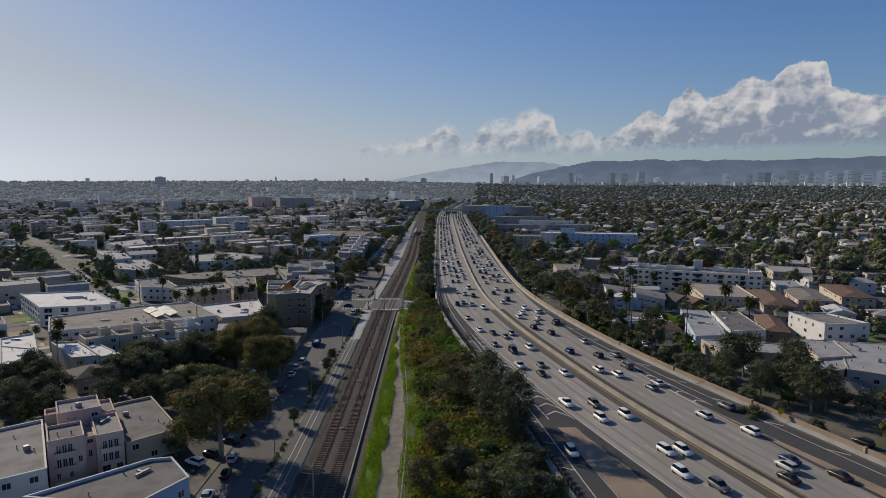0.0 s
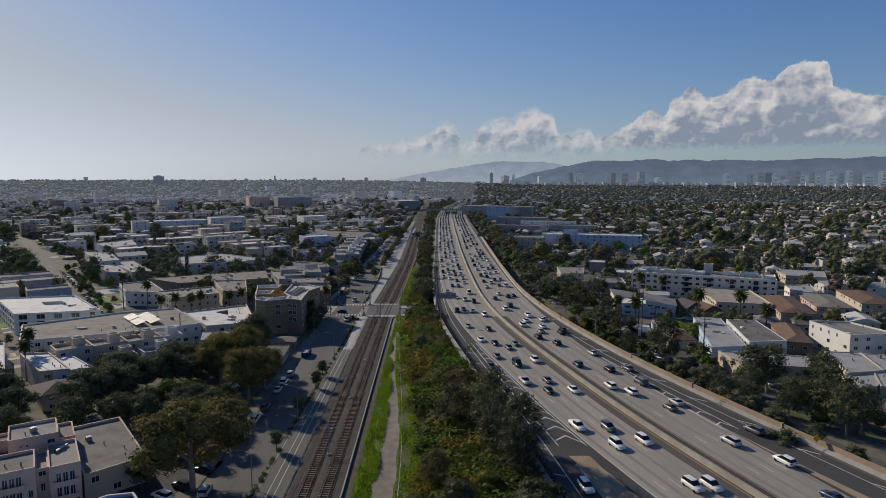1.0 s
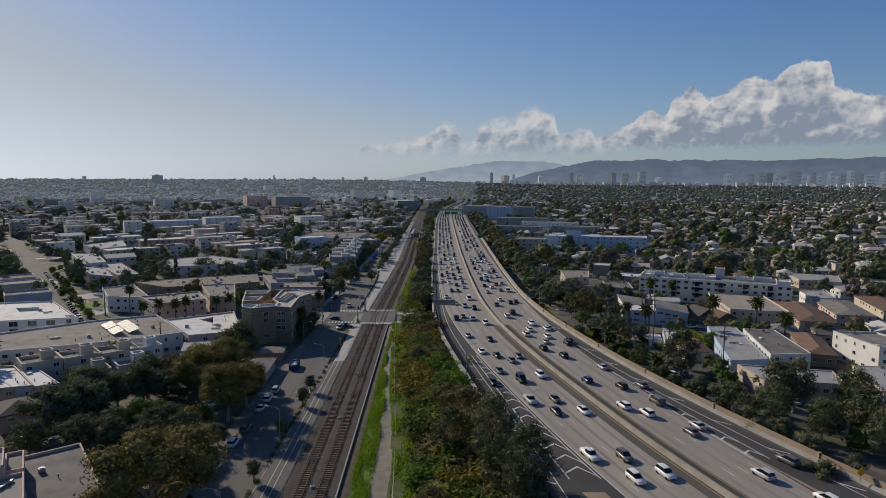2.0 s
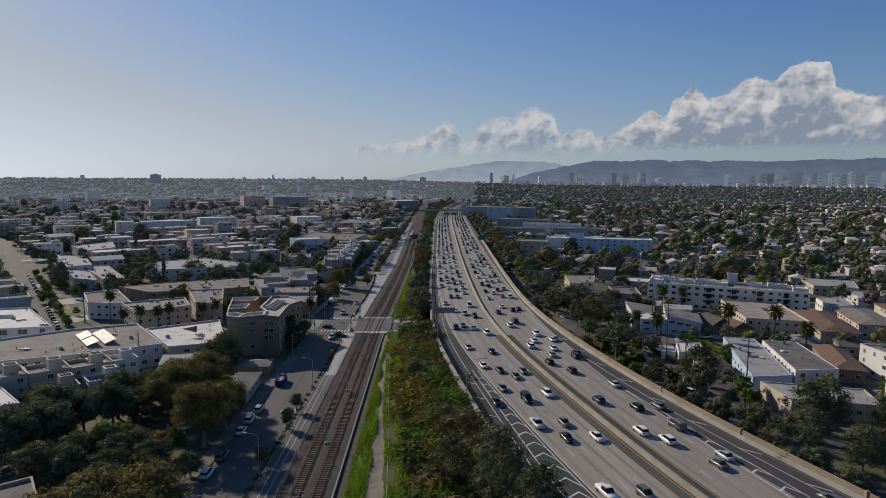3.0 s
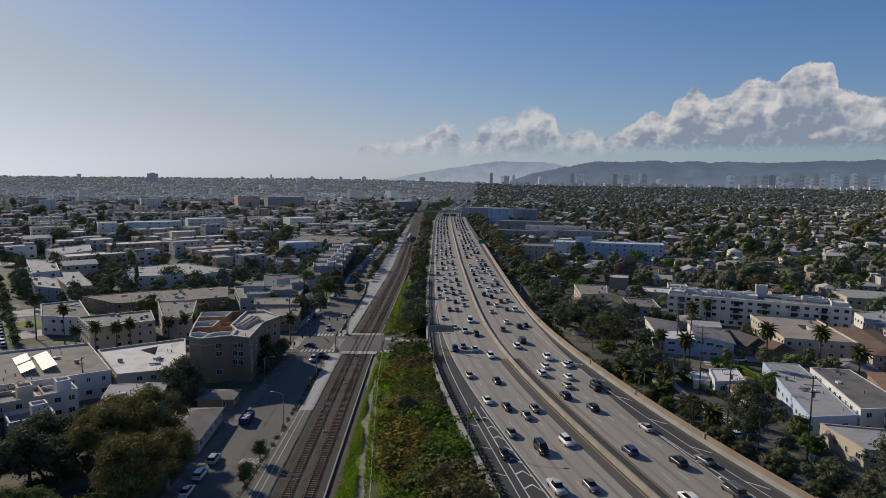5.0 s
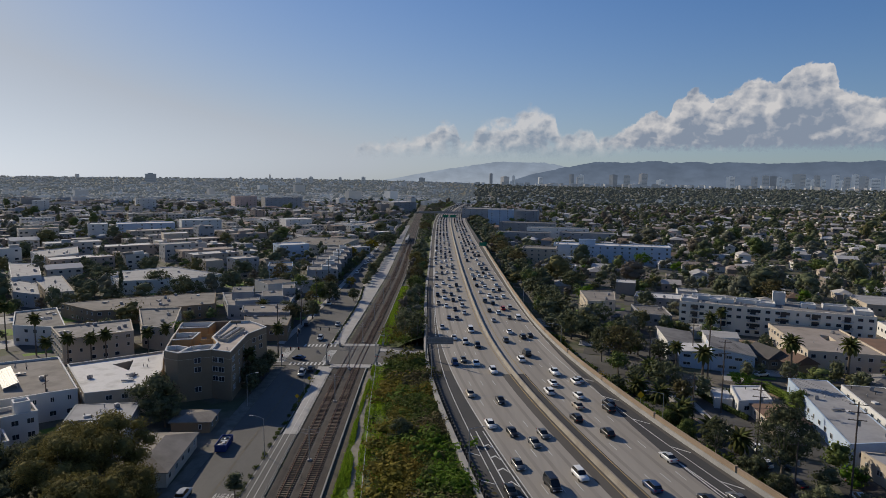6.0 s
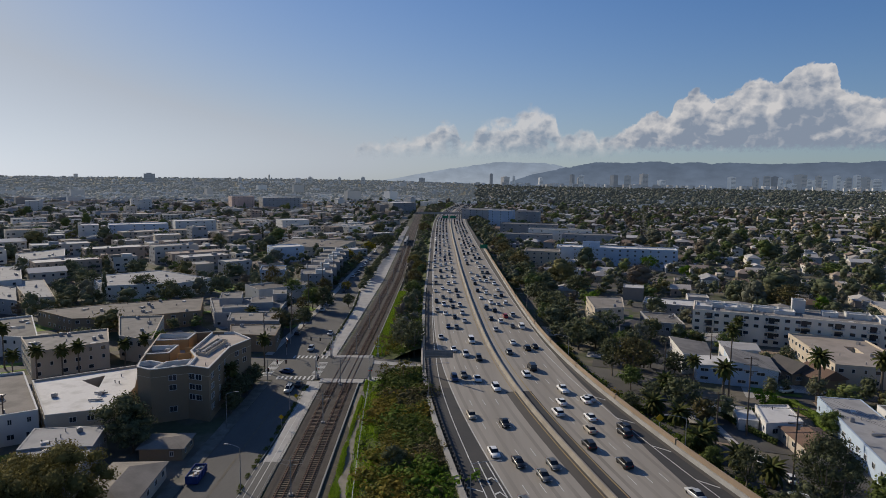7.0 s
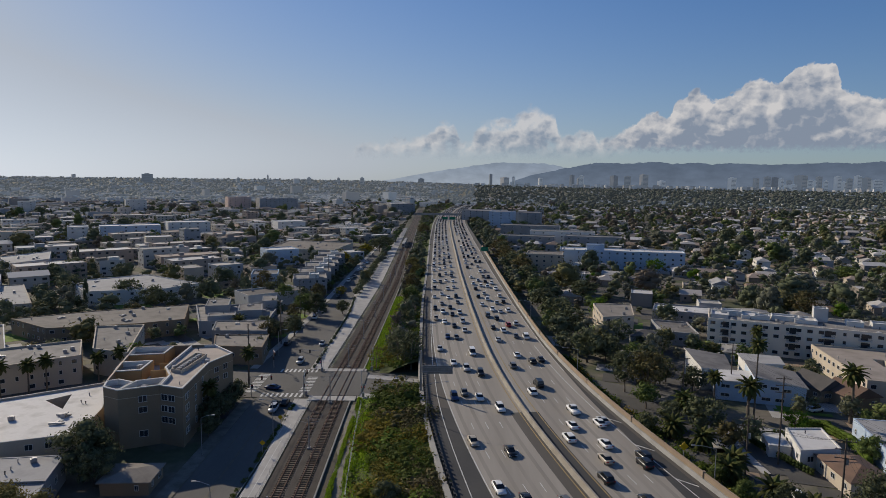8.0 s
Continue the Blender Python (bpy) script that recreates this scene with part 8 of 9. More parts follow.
    for _ in range(260):
        y = r.uniform(313.5, 420)
        x = r.uniform(-17, left_rail(y) - 1.5)
        m = r.choices(["shrub_green", "shrub_dark", "shrub_olive"], [4, 3, 2])[0]
        k = r.uniform(0.6, 1.4)
        kinds[m].append((x, y, slope_z(x, y) - 0.15, (k, k, k), r.uniform(0, 6.28), 8 + r.randrange(4)))
    for _ in range(520):
        y = r.uniform(95, 330)
        m = r.choices(["shrub_green", "shrub_dark", "shrub_olive", "shrub_dry"], [3, 6, 2, 1])[0]
        k = r.uniform(0.6, 1.5)
        x = wall_line(y) + 0.7 + 2.0 * k + r.uniform(0, 4)
        kinds[m].append((x, y, max(0, 2.4 - 0.4 * (x - wall_line(y))) - 0.2, (k, k, k), r.uniform(0, 6.28), 8 + r.randrange(4)))
    for _ in range(95):                         # deep planting between the wall and the corner street
        y = r.uniform(206, 278)
        k = r.uniform(0.7, 1.5)
        kinds[r.choice(("shrub_dark", "shrub_dark", "shrub_green"))].append((wall_line(y) + r.uniform(5, 10.5 if y < 238 else 16), y, -0.15, (k, k, k), r.uniform(0, 6.28), 8 + r.randrange(4)))
    for _ in range(170):
        y = r.uniform(95, 284)
        kinds["shrub_dark"].append((-36.2 + r.uniform(-0.2, 0.3), y, 0.1, (0.35, 0.35, 0.4), 0, 8 + r.randrange(4)))
    names = {"shrub_dark": "dark green", "shrub_green": "fresh green", "shrub_olive": "olive", "leaf_yellow": "yellow flowering", "shrub_dry": "dry brown", "leaf_bright": "bright green"}
    for m, places in kinds.items():
        scatter("shrubs", protos, places, M[m], f"{names[m]} shrubs covering the freeway slope", "shrubs")


slope_shrubs()


def verge_grass():
    r = np.random.default_rng(8)
    n = 56000
    y = r.uniform(95, 288, n)
    t = np.array([track(v) for v in y])
    pl = np.array([path_l(v) for v in y])
    pr = np.array([path_r(v) for v in y])
    fl = np.array([fence_line(v) for v in y])
    x = np.where(r.random(n) < 0.6, r.uniform(t + 9.4, np.maximum(t + 9.9, pl + 0.2)), r.uniform(pr - 0.2, np.maximum(pr + 0.3, fl + 4.4)))
    h = r.uniform(0.2, 0.75, n) * np.clip(0.75 + 0.35 * np.sin(x * 1.3 + y * 0.4) + 0.35 * np.sin(x * 0.7 - y * 0.23), 0.12, 1.4)
    k = n * 4 // 5                             # the last fifth grows beyond the crossing
    y[k:] = r.uniform(316, 440, n - k)
    x[k:] = np.array([track(v) for v in y[k:]]) + r.uniform(7.8, 11.5, n - k)
    a = r.uniform(0, 6.28, n)
    w = r.uniform(0.08, 0.2, n)
    lean = r.normal(0, 0.18, (n, 2))
    dx, dy = np.cos(a) * w, np.sin(a) * w
    z0 = np.array([slope_z(p, q) if p > f + 1.4 else 0.0 for p, q, f in zip(x, y, fl)])
    V = np.stack([np.stack([x - dx, y - dy, z0], 1), np.stack([x + dx, y + dy, z0], 1), np.stack([x + dx * 0.4 + lean[:, 0], y + dy * 0.4 + lean[:, 1], z0 + h], 1), np.stack([x - dx * 0.6 + lean[:, 0], y - dy * 0.6 + lean[:, 1], z0 + h * 0.9], 1)], 1).reshape(-1, 3)
    me = mesh_of("grass", V, np.arange(4 * n).reshape(-1, 4), np.zeros((0, 3), int), M["grass"])
    tagged(new("grass", me), "fresh green long grass beside the footpath", "grass", kind="stuff")


verge_grass()

# ---- street furniture ----
def utility_pole(x, y, h, arms=2, turn=0, mat="pole_wood", label="tall wooden utility pole with crossarms"):
    root = empty("utility_pole", pose(x, y, 0, 0, 0, turn), label, "utility pole", "utility poles")
    part("pole", Shape().rod((0, 0, -0.2), (0, 0, h), 0.2, 0.13, 8), M[mat], root)
    for i in range(arms):
        z = h - 0.5 - 1.5 * i
        a = part("crossarm", Shape().box(-1.6, -0.06, z - 0.07, 1.6, 0.06, z + 0.07), M[mat], root)
        for k in (-1.4, -0.7, 0.7, 1.4):
            part("insulator", Shape().rod((k, 0, z + 0.07), (k, 0, z + 0.3), 0.06, 0.04, 5), M["steel"], a)
    part("transformer", Shape().rod((0.35, 0, h - 4.6), (0.35, 0, h - 3.6), 0.26, sides=8), M["steel"], root)
    return root


POLES = [(-53, 300, 18, 3), (-55, 345, 16.5, 3), (-56, 381, 18, 3), (-58, 425, 17, 2), (-60, 470, 17, 2), (76, 251, 19.5, 3), (66.5, 246, 12.5, 2), (80, 204, 20, 3), (71, 222, 18, 3), (71, 207, 10.8, 1), (86, 296, 15, 2), (-96, 243, 11, 2), (68, 285, 14, 2)]
for x, y, h, a in POLES:
    utility_pole(x, y, h, a, rnd.uniform(-10, 10) + (90 if x < 0 else -10))


def wires():
    for run in ((0, 1, 2, 3, 4), (7, 5, 10), (9, 8, 6, 12)):
        s = Shape()
        for i, j in zip(run[:-1], run[1:]):
            a, b = POLES[i], POLES[j]
            for o in (-1.4, -0.7, 0.7, 1.4):
                p0, p1 = Vector((a[0] + o, a[1], a[2] - 0.3)), Vector((b[0] + o, b[1], b[2] - 0.3))
                last = p0
                for k in range(1, 9):
                    u = k / 8
                    q = p0.lerp(p1, u) - Vector((0, 0, 1.2 * 4 * u * (1 - u)))
                    s.rod(last, q, 0.02, sides=3)
                    last = q
        tagged(part("power_line", s, M["dark_steel"]), "thin black power lines between utility poles", "power lines")


wires()


def street_lamp(x, y, h, turn, arm=2.4, z=0.0):
    root = empty("street_lamp", pose(x, y, z, 0, 0, turn), "grey steel street lamp with a curved arm", "street lamp", "street lamps")
    part("pole", Shape().rod((0, 0, -0.2), (0, 0, h), 0.11, 0.07, 8), M["steel"], root)
    s = Shape()
    last = Vector((0, 0, h))
    for k in range(1, 6):
        u = k / 5
        q = Vector((arm * u, 0, h + 0.7 * math.sin(u * math.pi / 2)))
        s.rod(last, q, 0.05, sides=5)
        last = q
    part("arm", s, M["steel"], root)
    part("lamp_head", Shape().box(arm - 0.1, -0.16, h + 0.62, arm + 0.65, 0.16, h + 0.78), M["steel"], root)


for x, y, a in ((-36.0, 222, 180), (-36.0, 262, 180), (-36.0, 168, 180), (-48.8, 252, 0), (-36.0, 130, 180), (-52, 330, 0)):
    street_lamp(x, y, 8.5, a)
for y in (206, 262, 318, 390, 460):
    street_lamp(left_rail(y) - 0.6, y, 9.5, 0, 4.5, DECK - 0.8)
for y in (232, 300, 372):
    street_lamp(wall_line(y) + 1.4, y, 9.5, 180, 4.0, 2.0)


def catenary_mast(y):
    x = track(y) + 2.1
    root = empty("catenary_mast", pose(x, y, 0.1), "slim grey catenary mast between the tracks", "catenary mast", "catenary masts")
    part("pole", Shape().rod((0, 0, 0), (0, 0, 7.6), 0.15, 0.12, 8), M["steel"], root)
    for s in (-1, 1):
        part("bracket", Shape().rod((0, 0, 6.9), (s * 2.3, 0, 7.1), 0.035, sides=4).rod((0, 0, 5.9), (s * 2.3, 0, 6.4), 0.035, sides=4).rod((s * 2.3, 0, 6.4), (s * 2.3, 0, 7.1), 0.025, sides=4), M["steel"], root)
    part("footing", Shape().box(-0.4, -0.4, -0.1, 0.4, 0.4, 0.35), M["concrete"], root)


mast_ys = [112, 148, 184, 220, 256, 285, 318, 354, 392, 430, 470, 512, 556, 600, 650, 700]
for y in mast_ys:
    catenary_mast(y)
for o in (-0.2, 4.4):
    s = Shape()
    for a, b in zip(mast_ys[:-1], mast_ys[1:]):
        s.rod((track(a) + o, a, 6.4), (track(b) + o, b, 6.4), 0.018, sides=3)
        p0 = Vector((track(a) + o, a, 7.2))
        for k in range(1, 7):
            u = k / 6
            q = Vector((track(a) + o + (track(b) - track(a)) * u, a + (b - a) * u, 7.2 - 2.4 * u * (1 - u)))
            s.rod(p0, q, 0.018, sides=3)
            p0 = q
    tagged(part("overhead_wire", s, M["dark_steel"]), "thin dark overhead wires above the track", "overhead wire")


def rail_fence():
    root = empty("rail_fence", pose(0, 0, 0), "low steel picket fence between pavement and railway", "fence")
    for y0, y1 in ((100, 287), (315, 430)):
        s = Shape()
        ys = ys_of(y0, y1, 6)
        for a, b in zip(ys[:-1], ys[1:]):
            for h in (0.35, 1.15):
                s.rod((track(a) - 3.4, a, h), (track(b) - 3.4, b, h), 0.03, sides=4)
        part("rail", s, M["steel"], root)
        post = Shape().rod((0, 0, 0), (0, 0, 1.25), 0.04, sides=5).mesh("post", M["steel"])
        y = y0
        while y < y1:
            o = part("post", post, None, root)
            o.matrix_basis = pose(track(y) - 3.4, y, 0.1)
            y += 2.6


rail_fence()


def crossing_gate(x, y, turn):
    root = empty("crossing_signal", pose(x, y, 0.1, 0, 0, turn), "railway crossing signal with raised gate arm", "crossing signal", "crossing signals")
    part("mast", Shape().rod((0, 0, 0), (0, 0, 4.2), 0.1, 0.08, 8), M["steel"], root)
    part("cabinet", Shape().box(-0.35, -0.3, 0, 0.35, 0.3, 1.2), M["steel"], root)
    part("gate_arm", Shape().box(-0.45, -0.06, 0.9, -0.33, 0.06, 7.6), M["frame_white"], root)
    part("crossbuck", Shape().box(-0.6, -0.16, 3.5, 0.6, -0.12, 3.72, Matrix.Rotation(0, 4, "Y")), M["frame_white"], root)
    for s in (-0.4, 0.4):
        part("lens", Shape().rod((s, -0.2, 2.9), (s, -0.1, 2.9), 0.17, sides=10), M["red_light"], root)


for x, y, a in ((-34.5, 291, 0), (-34.2, 313, 180), (-18.5, 290, 0), (-18.8, 314.5, 180)):
    crossing_gate(x, y, a)


def traffic_signal(x, y, turn, arm):
    root = empty("traffic_signal", pose(x, y, 0.1, 0, 0, turn), "dark traffic signal on a steel mast arm", "traffic signal", "traffic signals")
    part("mast", Shape().rod((0, 0, 0), (0, 0, 6.2), 0.13, 0.1, 8).rod((0, 0, 5.8), (arm, 0, 6.3), 0.08, 0.05, 6), M["steel"], root)
    for xx, z in ((arm - 0.4, 5.7), (arm * 0.5, 5.6), (0.3, 3.2)):
        h = part("signal_head", Shape().box(xx - 0.2, -0.18, z - 0.55, xx + 0.2, 0.14, z + 0.55), M["black"], root)
        for k, m in ((0.34, "red_light"), (0.0, "black"), (-0.34, "black")):
            part("lens", Shape().rod((xx, -0.24, z + k), (xx, -0.17, z + k), 0.12, sides=8), M[m], h)


for x, y, a, L in ((-34.9, 315.5, 180, 7), (-49, 288.6, 0, 6), (-34.8, 289.5, 90, 5), (-50, 316, -70, 5)):
    traffic_signal(x, y, a, L)


def overhead_sign():
    """Cantilevered road sign at the freeway edge, seen from behind."""
    y = 283.0
    x = left_rail(y) - 0.7
    root = empty("overhead_sign", pose(x, y, 0), "grey back of an overhead freeway sign on a steel post", "road sign")
    part("post", Shape().rod((0, 0, 2.6), (0, 0, 15.5), 0.3, 0.24, 10), M["steel"], root)
    part("sign_panel", Shape().box(0.4, -0.06, 9.2, 8.4, 0.06, 11.4), M["grey_sign"], root)
    for k in range(9):
        part("stiffener", Shape().box(0.5 + k * 0.96, -0.2, 9.15, 0.58 + k * 0.96, -0.06, 11.45), M["steel"], root)
    for z in (9.8, 10.9):
        part("arm", Shape().box(-0.1, -0.36, z - 0.12, 8.3, -0.2, z + 0.12), M["steel"], root)


overhead_sign()


def road_sign(x, y, z, h, w, hh, mat, label, turn=0, diamond=False):
    root = empty("road_sign", pose(x, y, z, 0, 0, turn), label, "road sign")
    part("post", Shape().rod((0, 0, 0), (0, 0, h), 0.06, sides=6), M["steel"], root)
    m = Matrix.Translation((0, -0.07, h)) @ (Matrix.Rotation(radians(45), 4, "Y") if diamond else Matrix())
    part("sign_face", Shape().box(-w / 2, -0.02, -hh / 2, w / 2, 0.02, hh / 2, m), M[mat], root)


road_sign(wall_line(241) + 0.9, 241, 3.5, 4.6, 1.3, 1.3, "yellow_sign", "yellow diamond warning sign behind the sound wall", 0, True)
road_sign(wall_line(141) - 1.2, 141, DECK, 2.6, 1.2, 1.2, "yellow_sign", "yellow diamond warning sign beside the entry lane", 0, True)
road_sign(-35.9, 253, 0.1, 2.6, 0.9, 0.9, "yellow_sign", "yellow diamond warning sign beside the boulevard", 0, True)
road_sign(-35.8, 268, 0.1, 2.6, 0.9, 0.9, "yellow_sign", "yellow diamond warning sign beside the boulevard", 0, True)
road_sign(wall_line(575) - 3, 575, DECK, 6.0, 5.5, 3.0, "green_sign", "green freeway guide sign beside the ramp")


def sign_gantry(y):
    root = empty("sign_gantry", pose(centre(y), y, DECK), "green freeway guide signs on a steel gantry", "road sign")
    part("post", Shape().rod((0, 0, 0), (0, 0, 8.6), 0.3, sides=8), M["steel"], root)
    part("beam", Shape().box(-9, -0.2, 7.9, 9, 0.2, 8.4), M["steel"], root)
    for x in (-5.0, 4.6):
        part("sign_face", Shape().box(x - 3.6, -0.35, 6.2, x + 3.6, -0.25, 9.4), M["green_sign"], root)


sign_gantry(905)


def overpass(y):
    root = empty("overpass", pose(0, y, 0), "grey concrete road bridge over the freeway", "bridge")
    a, b = left_rail(y) - 26, wall_line(y) + 26
    part("deck", Shape().box(a, -5.5, DECK + 5.6, b, 5.5, DECK + 7.0), M["concrete"], root)
    for s in (-5.5, 5.3):
        part("parapet", Shape().box(a, s, DECK + 7.0, b, s + 0.2, DECK + 8.0), M["concrete"], root)
    for x in (left_rail(y) - 3, centre(y), wall_line(y) + 3):
        part("pier", Shape().box(x - 0.6, -3.5, -0.2, x + 0.6, 3.5, DECK + 5.6), M["concrete"], root)


overpass(1010)


def light_rail():
    """A train far along the line."""
    y0 = 672.0
    root = empty("light_rail_train", pose(track(y0), y0, 0.4, 0, 0, 0.4), "grey light-rail train far along the track", "train")
    for k in range(2):
        b = part("carriage", hull([(k * 27, body_section(2.3, 0.4, 3.2)), (k * 27 + 0.9, body_section(2.65, 0.3, 3.6)), (k * 27 + 25.6, body_section(2.65, 0.3, 3.6)), (k * 27 + 26.5, body_section(2.3, 0.4, 3.2))]), M["stucco_grey"], root)
        part("windscreen", Shape().box(-1.0, k * 27 - 0.02, 1.6, 1.0, k * 27 + 0.2, 2.8), M["pane"], b)
        part("side_windows", Shape().box(-1.34, k * 27 + 2, 1.7, 1.34, k * 27 + 24.5, 2.6), M["pane"], b)


light_rail()


def skip_bin(x, y, turn):
    """Blue open rubbish container at the kerb."""
    root = empty("rubbish_container", pose(x, y, 0.08, 0, 0, turn), "blue open-top steel rubbish container on the street", "rubbish container")
    w, d, h, t = 1.2, 3.0, 1.7, 0.1
    s = Shape().box(-w, -d, 0.15, w, d, 0.25).box(-w, -d, 0.25, -w + t, d, h).box(w - t, -d, 0.25, w, d, h).box(-w + t, -d, 0.25, w - t, -d + t, h).box(-w + t, d - t, 0.25, w - t, d, h)
    part("body", s, M["blue_bin"], root)
    for k in range(7):
        for sx in (-1, 1):
            part("rib", Shape().box(sx * (w + 0.05) - 0.05, -d + 0.3 + k * 0.9, 0.25, sx * (w + 0.05) + 0.05, -d + 0.42 + k * 0.9, h), M["blue_bin"], root)
    r = random.Random(3)
    for _ in range(9):
        q = Shape().box(-0.4, -0.25, -0.05, 0.4, 0.25, 0.12)
        o = part("rubble", q, M["roof_white"], root)
        o.matrix_basis = pose(r.uniform(-0.7, 0.7), r.uniform(-2.3, 2.3), 1.35 + r.uniform(-0.1, 0.2), r.uniform(-25, 25), r.uniform(-25, 25), r.uniform(0, 180))
    part("heap", Shape().prism([(-1.1, -2.9), (1.1, -2.9), (1.1, 2.9), (-1.1, 2.9)], 0.25, 1.25), M["dirt"], root)


skip_bin(-46.3, 226.5, 3)


def road_words():
    """AHEAD, painted on the boulevard."""
    c = bpy.data.curves.new("road_words", "FONT")
    c.body, c.size, c.align_x = "AHEAD", 1.7, "CENTER"
    ob = new("road_words", c)
    dg = bpy.context.evaluated_depsgraph_get()
    me = bpy.data.meshes.new_from_object(ob.evaluated_get(dg))
    bpy.data.objects.remove(ob)
    me.materials.clear()
    me.materials.append(M["paint_white"])
    o = new("road_words", me)
    o.matrix_basis = pose(-38.9, 203, 0.05) @ Matrix.Diagonal((0.75, 2.2, 1, 1))
    tagged(o, "white painted road word on worn asphalt", "road marking", kind="structure")


road_words()


def path_fence():
    """Wire fence between footpath and slope."""
    root = empty("wire_fence", pose(0, 0, 0), "grey wire fence on thin posts beside the footpath", "fence")
    post = Shape().rod((0, 0, -0.2), (0, 0, 1.9), 0.045, sides=6).rod((0, 0, 1.9), (0, 0, 1.96), 0.06, 0.03, 6).mesh("post", M["steel"])
    ys = [112 + 3.0 * i for i in range(58)]
    for y in ys:
        o = part("post", post, None, root)
        o.matrix_basis = pose(fence_line(y) + 0.1, y, 0)
    for z in (0.15, 0.65, 1.2, 1.8):
        w = Shape()
        for a, b in zip(ys[:-1], ys[1:]):
            w.rod((fence_line(a) + 0.1, a, z), (fence_line(b) + 0.1, b, z), 0.02, sides=3)
        part("wire", w, M["steel"], root)


path_fence()


def hedge(name, line, width, height, mat, label):
    """A clipped hedge along a line of points: a solid green body covered with small leaves."""
    r = np.random.default_rng(int(abs(line[0][0] * 10)))
    V, Q, T, k = [], [], [], 0
    for a, b in zip(line[:-1], line[1:]):
        A, B = Vector(a), Vector(b)
        n = max(1, int((B - A).length / 0.8))
        for i in range(n):
            c = A + (B - A) * ((i + 0.5) / n)
            for z in np.arange(0.45, height, 0.75):
                q = cards(r, (c.x, c.y, z), (width / 2, width / 2, 0.5), 46, 0.11).reshape(-1, 3)
                V.append(q)
                Q.append(np.arange(k, k + len(q)).reshape(-1, 4))
                k += len(q)
                v, f = lump_mesh(r, (c.x, c.y, z), (width * 0.42, width * 0.42, 0.46), 1)
                V.append(v)
                T.append(f + k)
                k += len(v)
    root = empty("hedge", pose(0, 0, 0), label, "hedge")
    part("leaves", mesh_of("hedge", np.concatenate(V), np.concatenate(Q), np.concatenate(T), M[mat]), None, root)


hedge("hedge", [(75.2, 264.5), (77.0, 256.0), (80.4, 245.4)], 1.2, 1.8, "leaf_green", "clipped green garden hedge along a pavement")
hedge("hedge", [(97.3, 270.5), (98.6, 262.0), (95.0, 250.0)], 2.2, 2.6, "shrub_green", "tall bushy green hedge beside a blue building")
hedge("hedge", [(92.5, 271.8), (98.5, 270.2)], 2.6, 2.2, "shrub_green", "round green bushes beside the side street")
hedge("hedge", [(84.0, 268.6), (90.5, 267.0)], 0.8, 0.9, "leaf_green", "low green hedge before a bungalow")


def corner_pavement():
    """Curved pavement round the corner of the two side streets, with a strip of lawn."""
    out = [(70.3, 246.0), (70.6, 258.6), (71.2, 266.0), (73.0, 270.6), (76.0, 272.2), (84.0, 271.0), (96.0, 267.5)]
    inn = [(72.0, 246.0), (72.2, 258.0), (73.0, 264.0), (74.8, 268.0), (77.4, 269.7), (84.0, 268.9), (95.6, 265.6)]
    structure("pavement", Shape().ribbon([(x, y, 0.14) for x, y in inn], [(x, y, 0.14) for x, y in out]), M["sidewalk"], "pale curved pavement at a street corner", "pavement")
    k = Shape()
    for a, b in zip(out[:-1], out[1:]):
        k.rod((*a, 0.06), (*b, 0.06), 0.12, sides=4)
    structure("kerb", k, M["concrete"], "concrete kerb round a street corner", "kerb")
    lawn = Shape()
    for x, y, w, d, t in ((99, 282, 14, 2, -17), (114, 284, 7, 2, -17)):
        lawn.add([(*q, 0.03) for q in rect(x, y, w, d, t)], [(0, 1, 2, 3)])
    structure("lawn", lawn, M["turf"], "small green lawns before the houses", "lawn")


corner_pavement()

# ---- distance: hills, skyline, clouds ----
R_HILL = 4880.0


def far_point(az, el, r=R_HILL):
    """A point r metres off, az degrees to the right of straight ahead, el degrees above the eye's level."""
    return (r * math.sin(radians(az)), r * math.cos(radians(az)), 60.5 + r * math.tan(radians(el)))


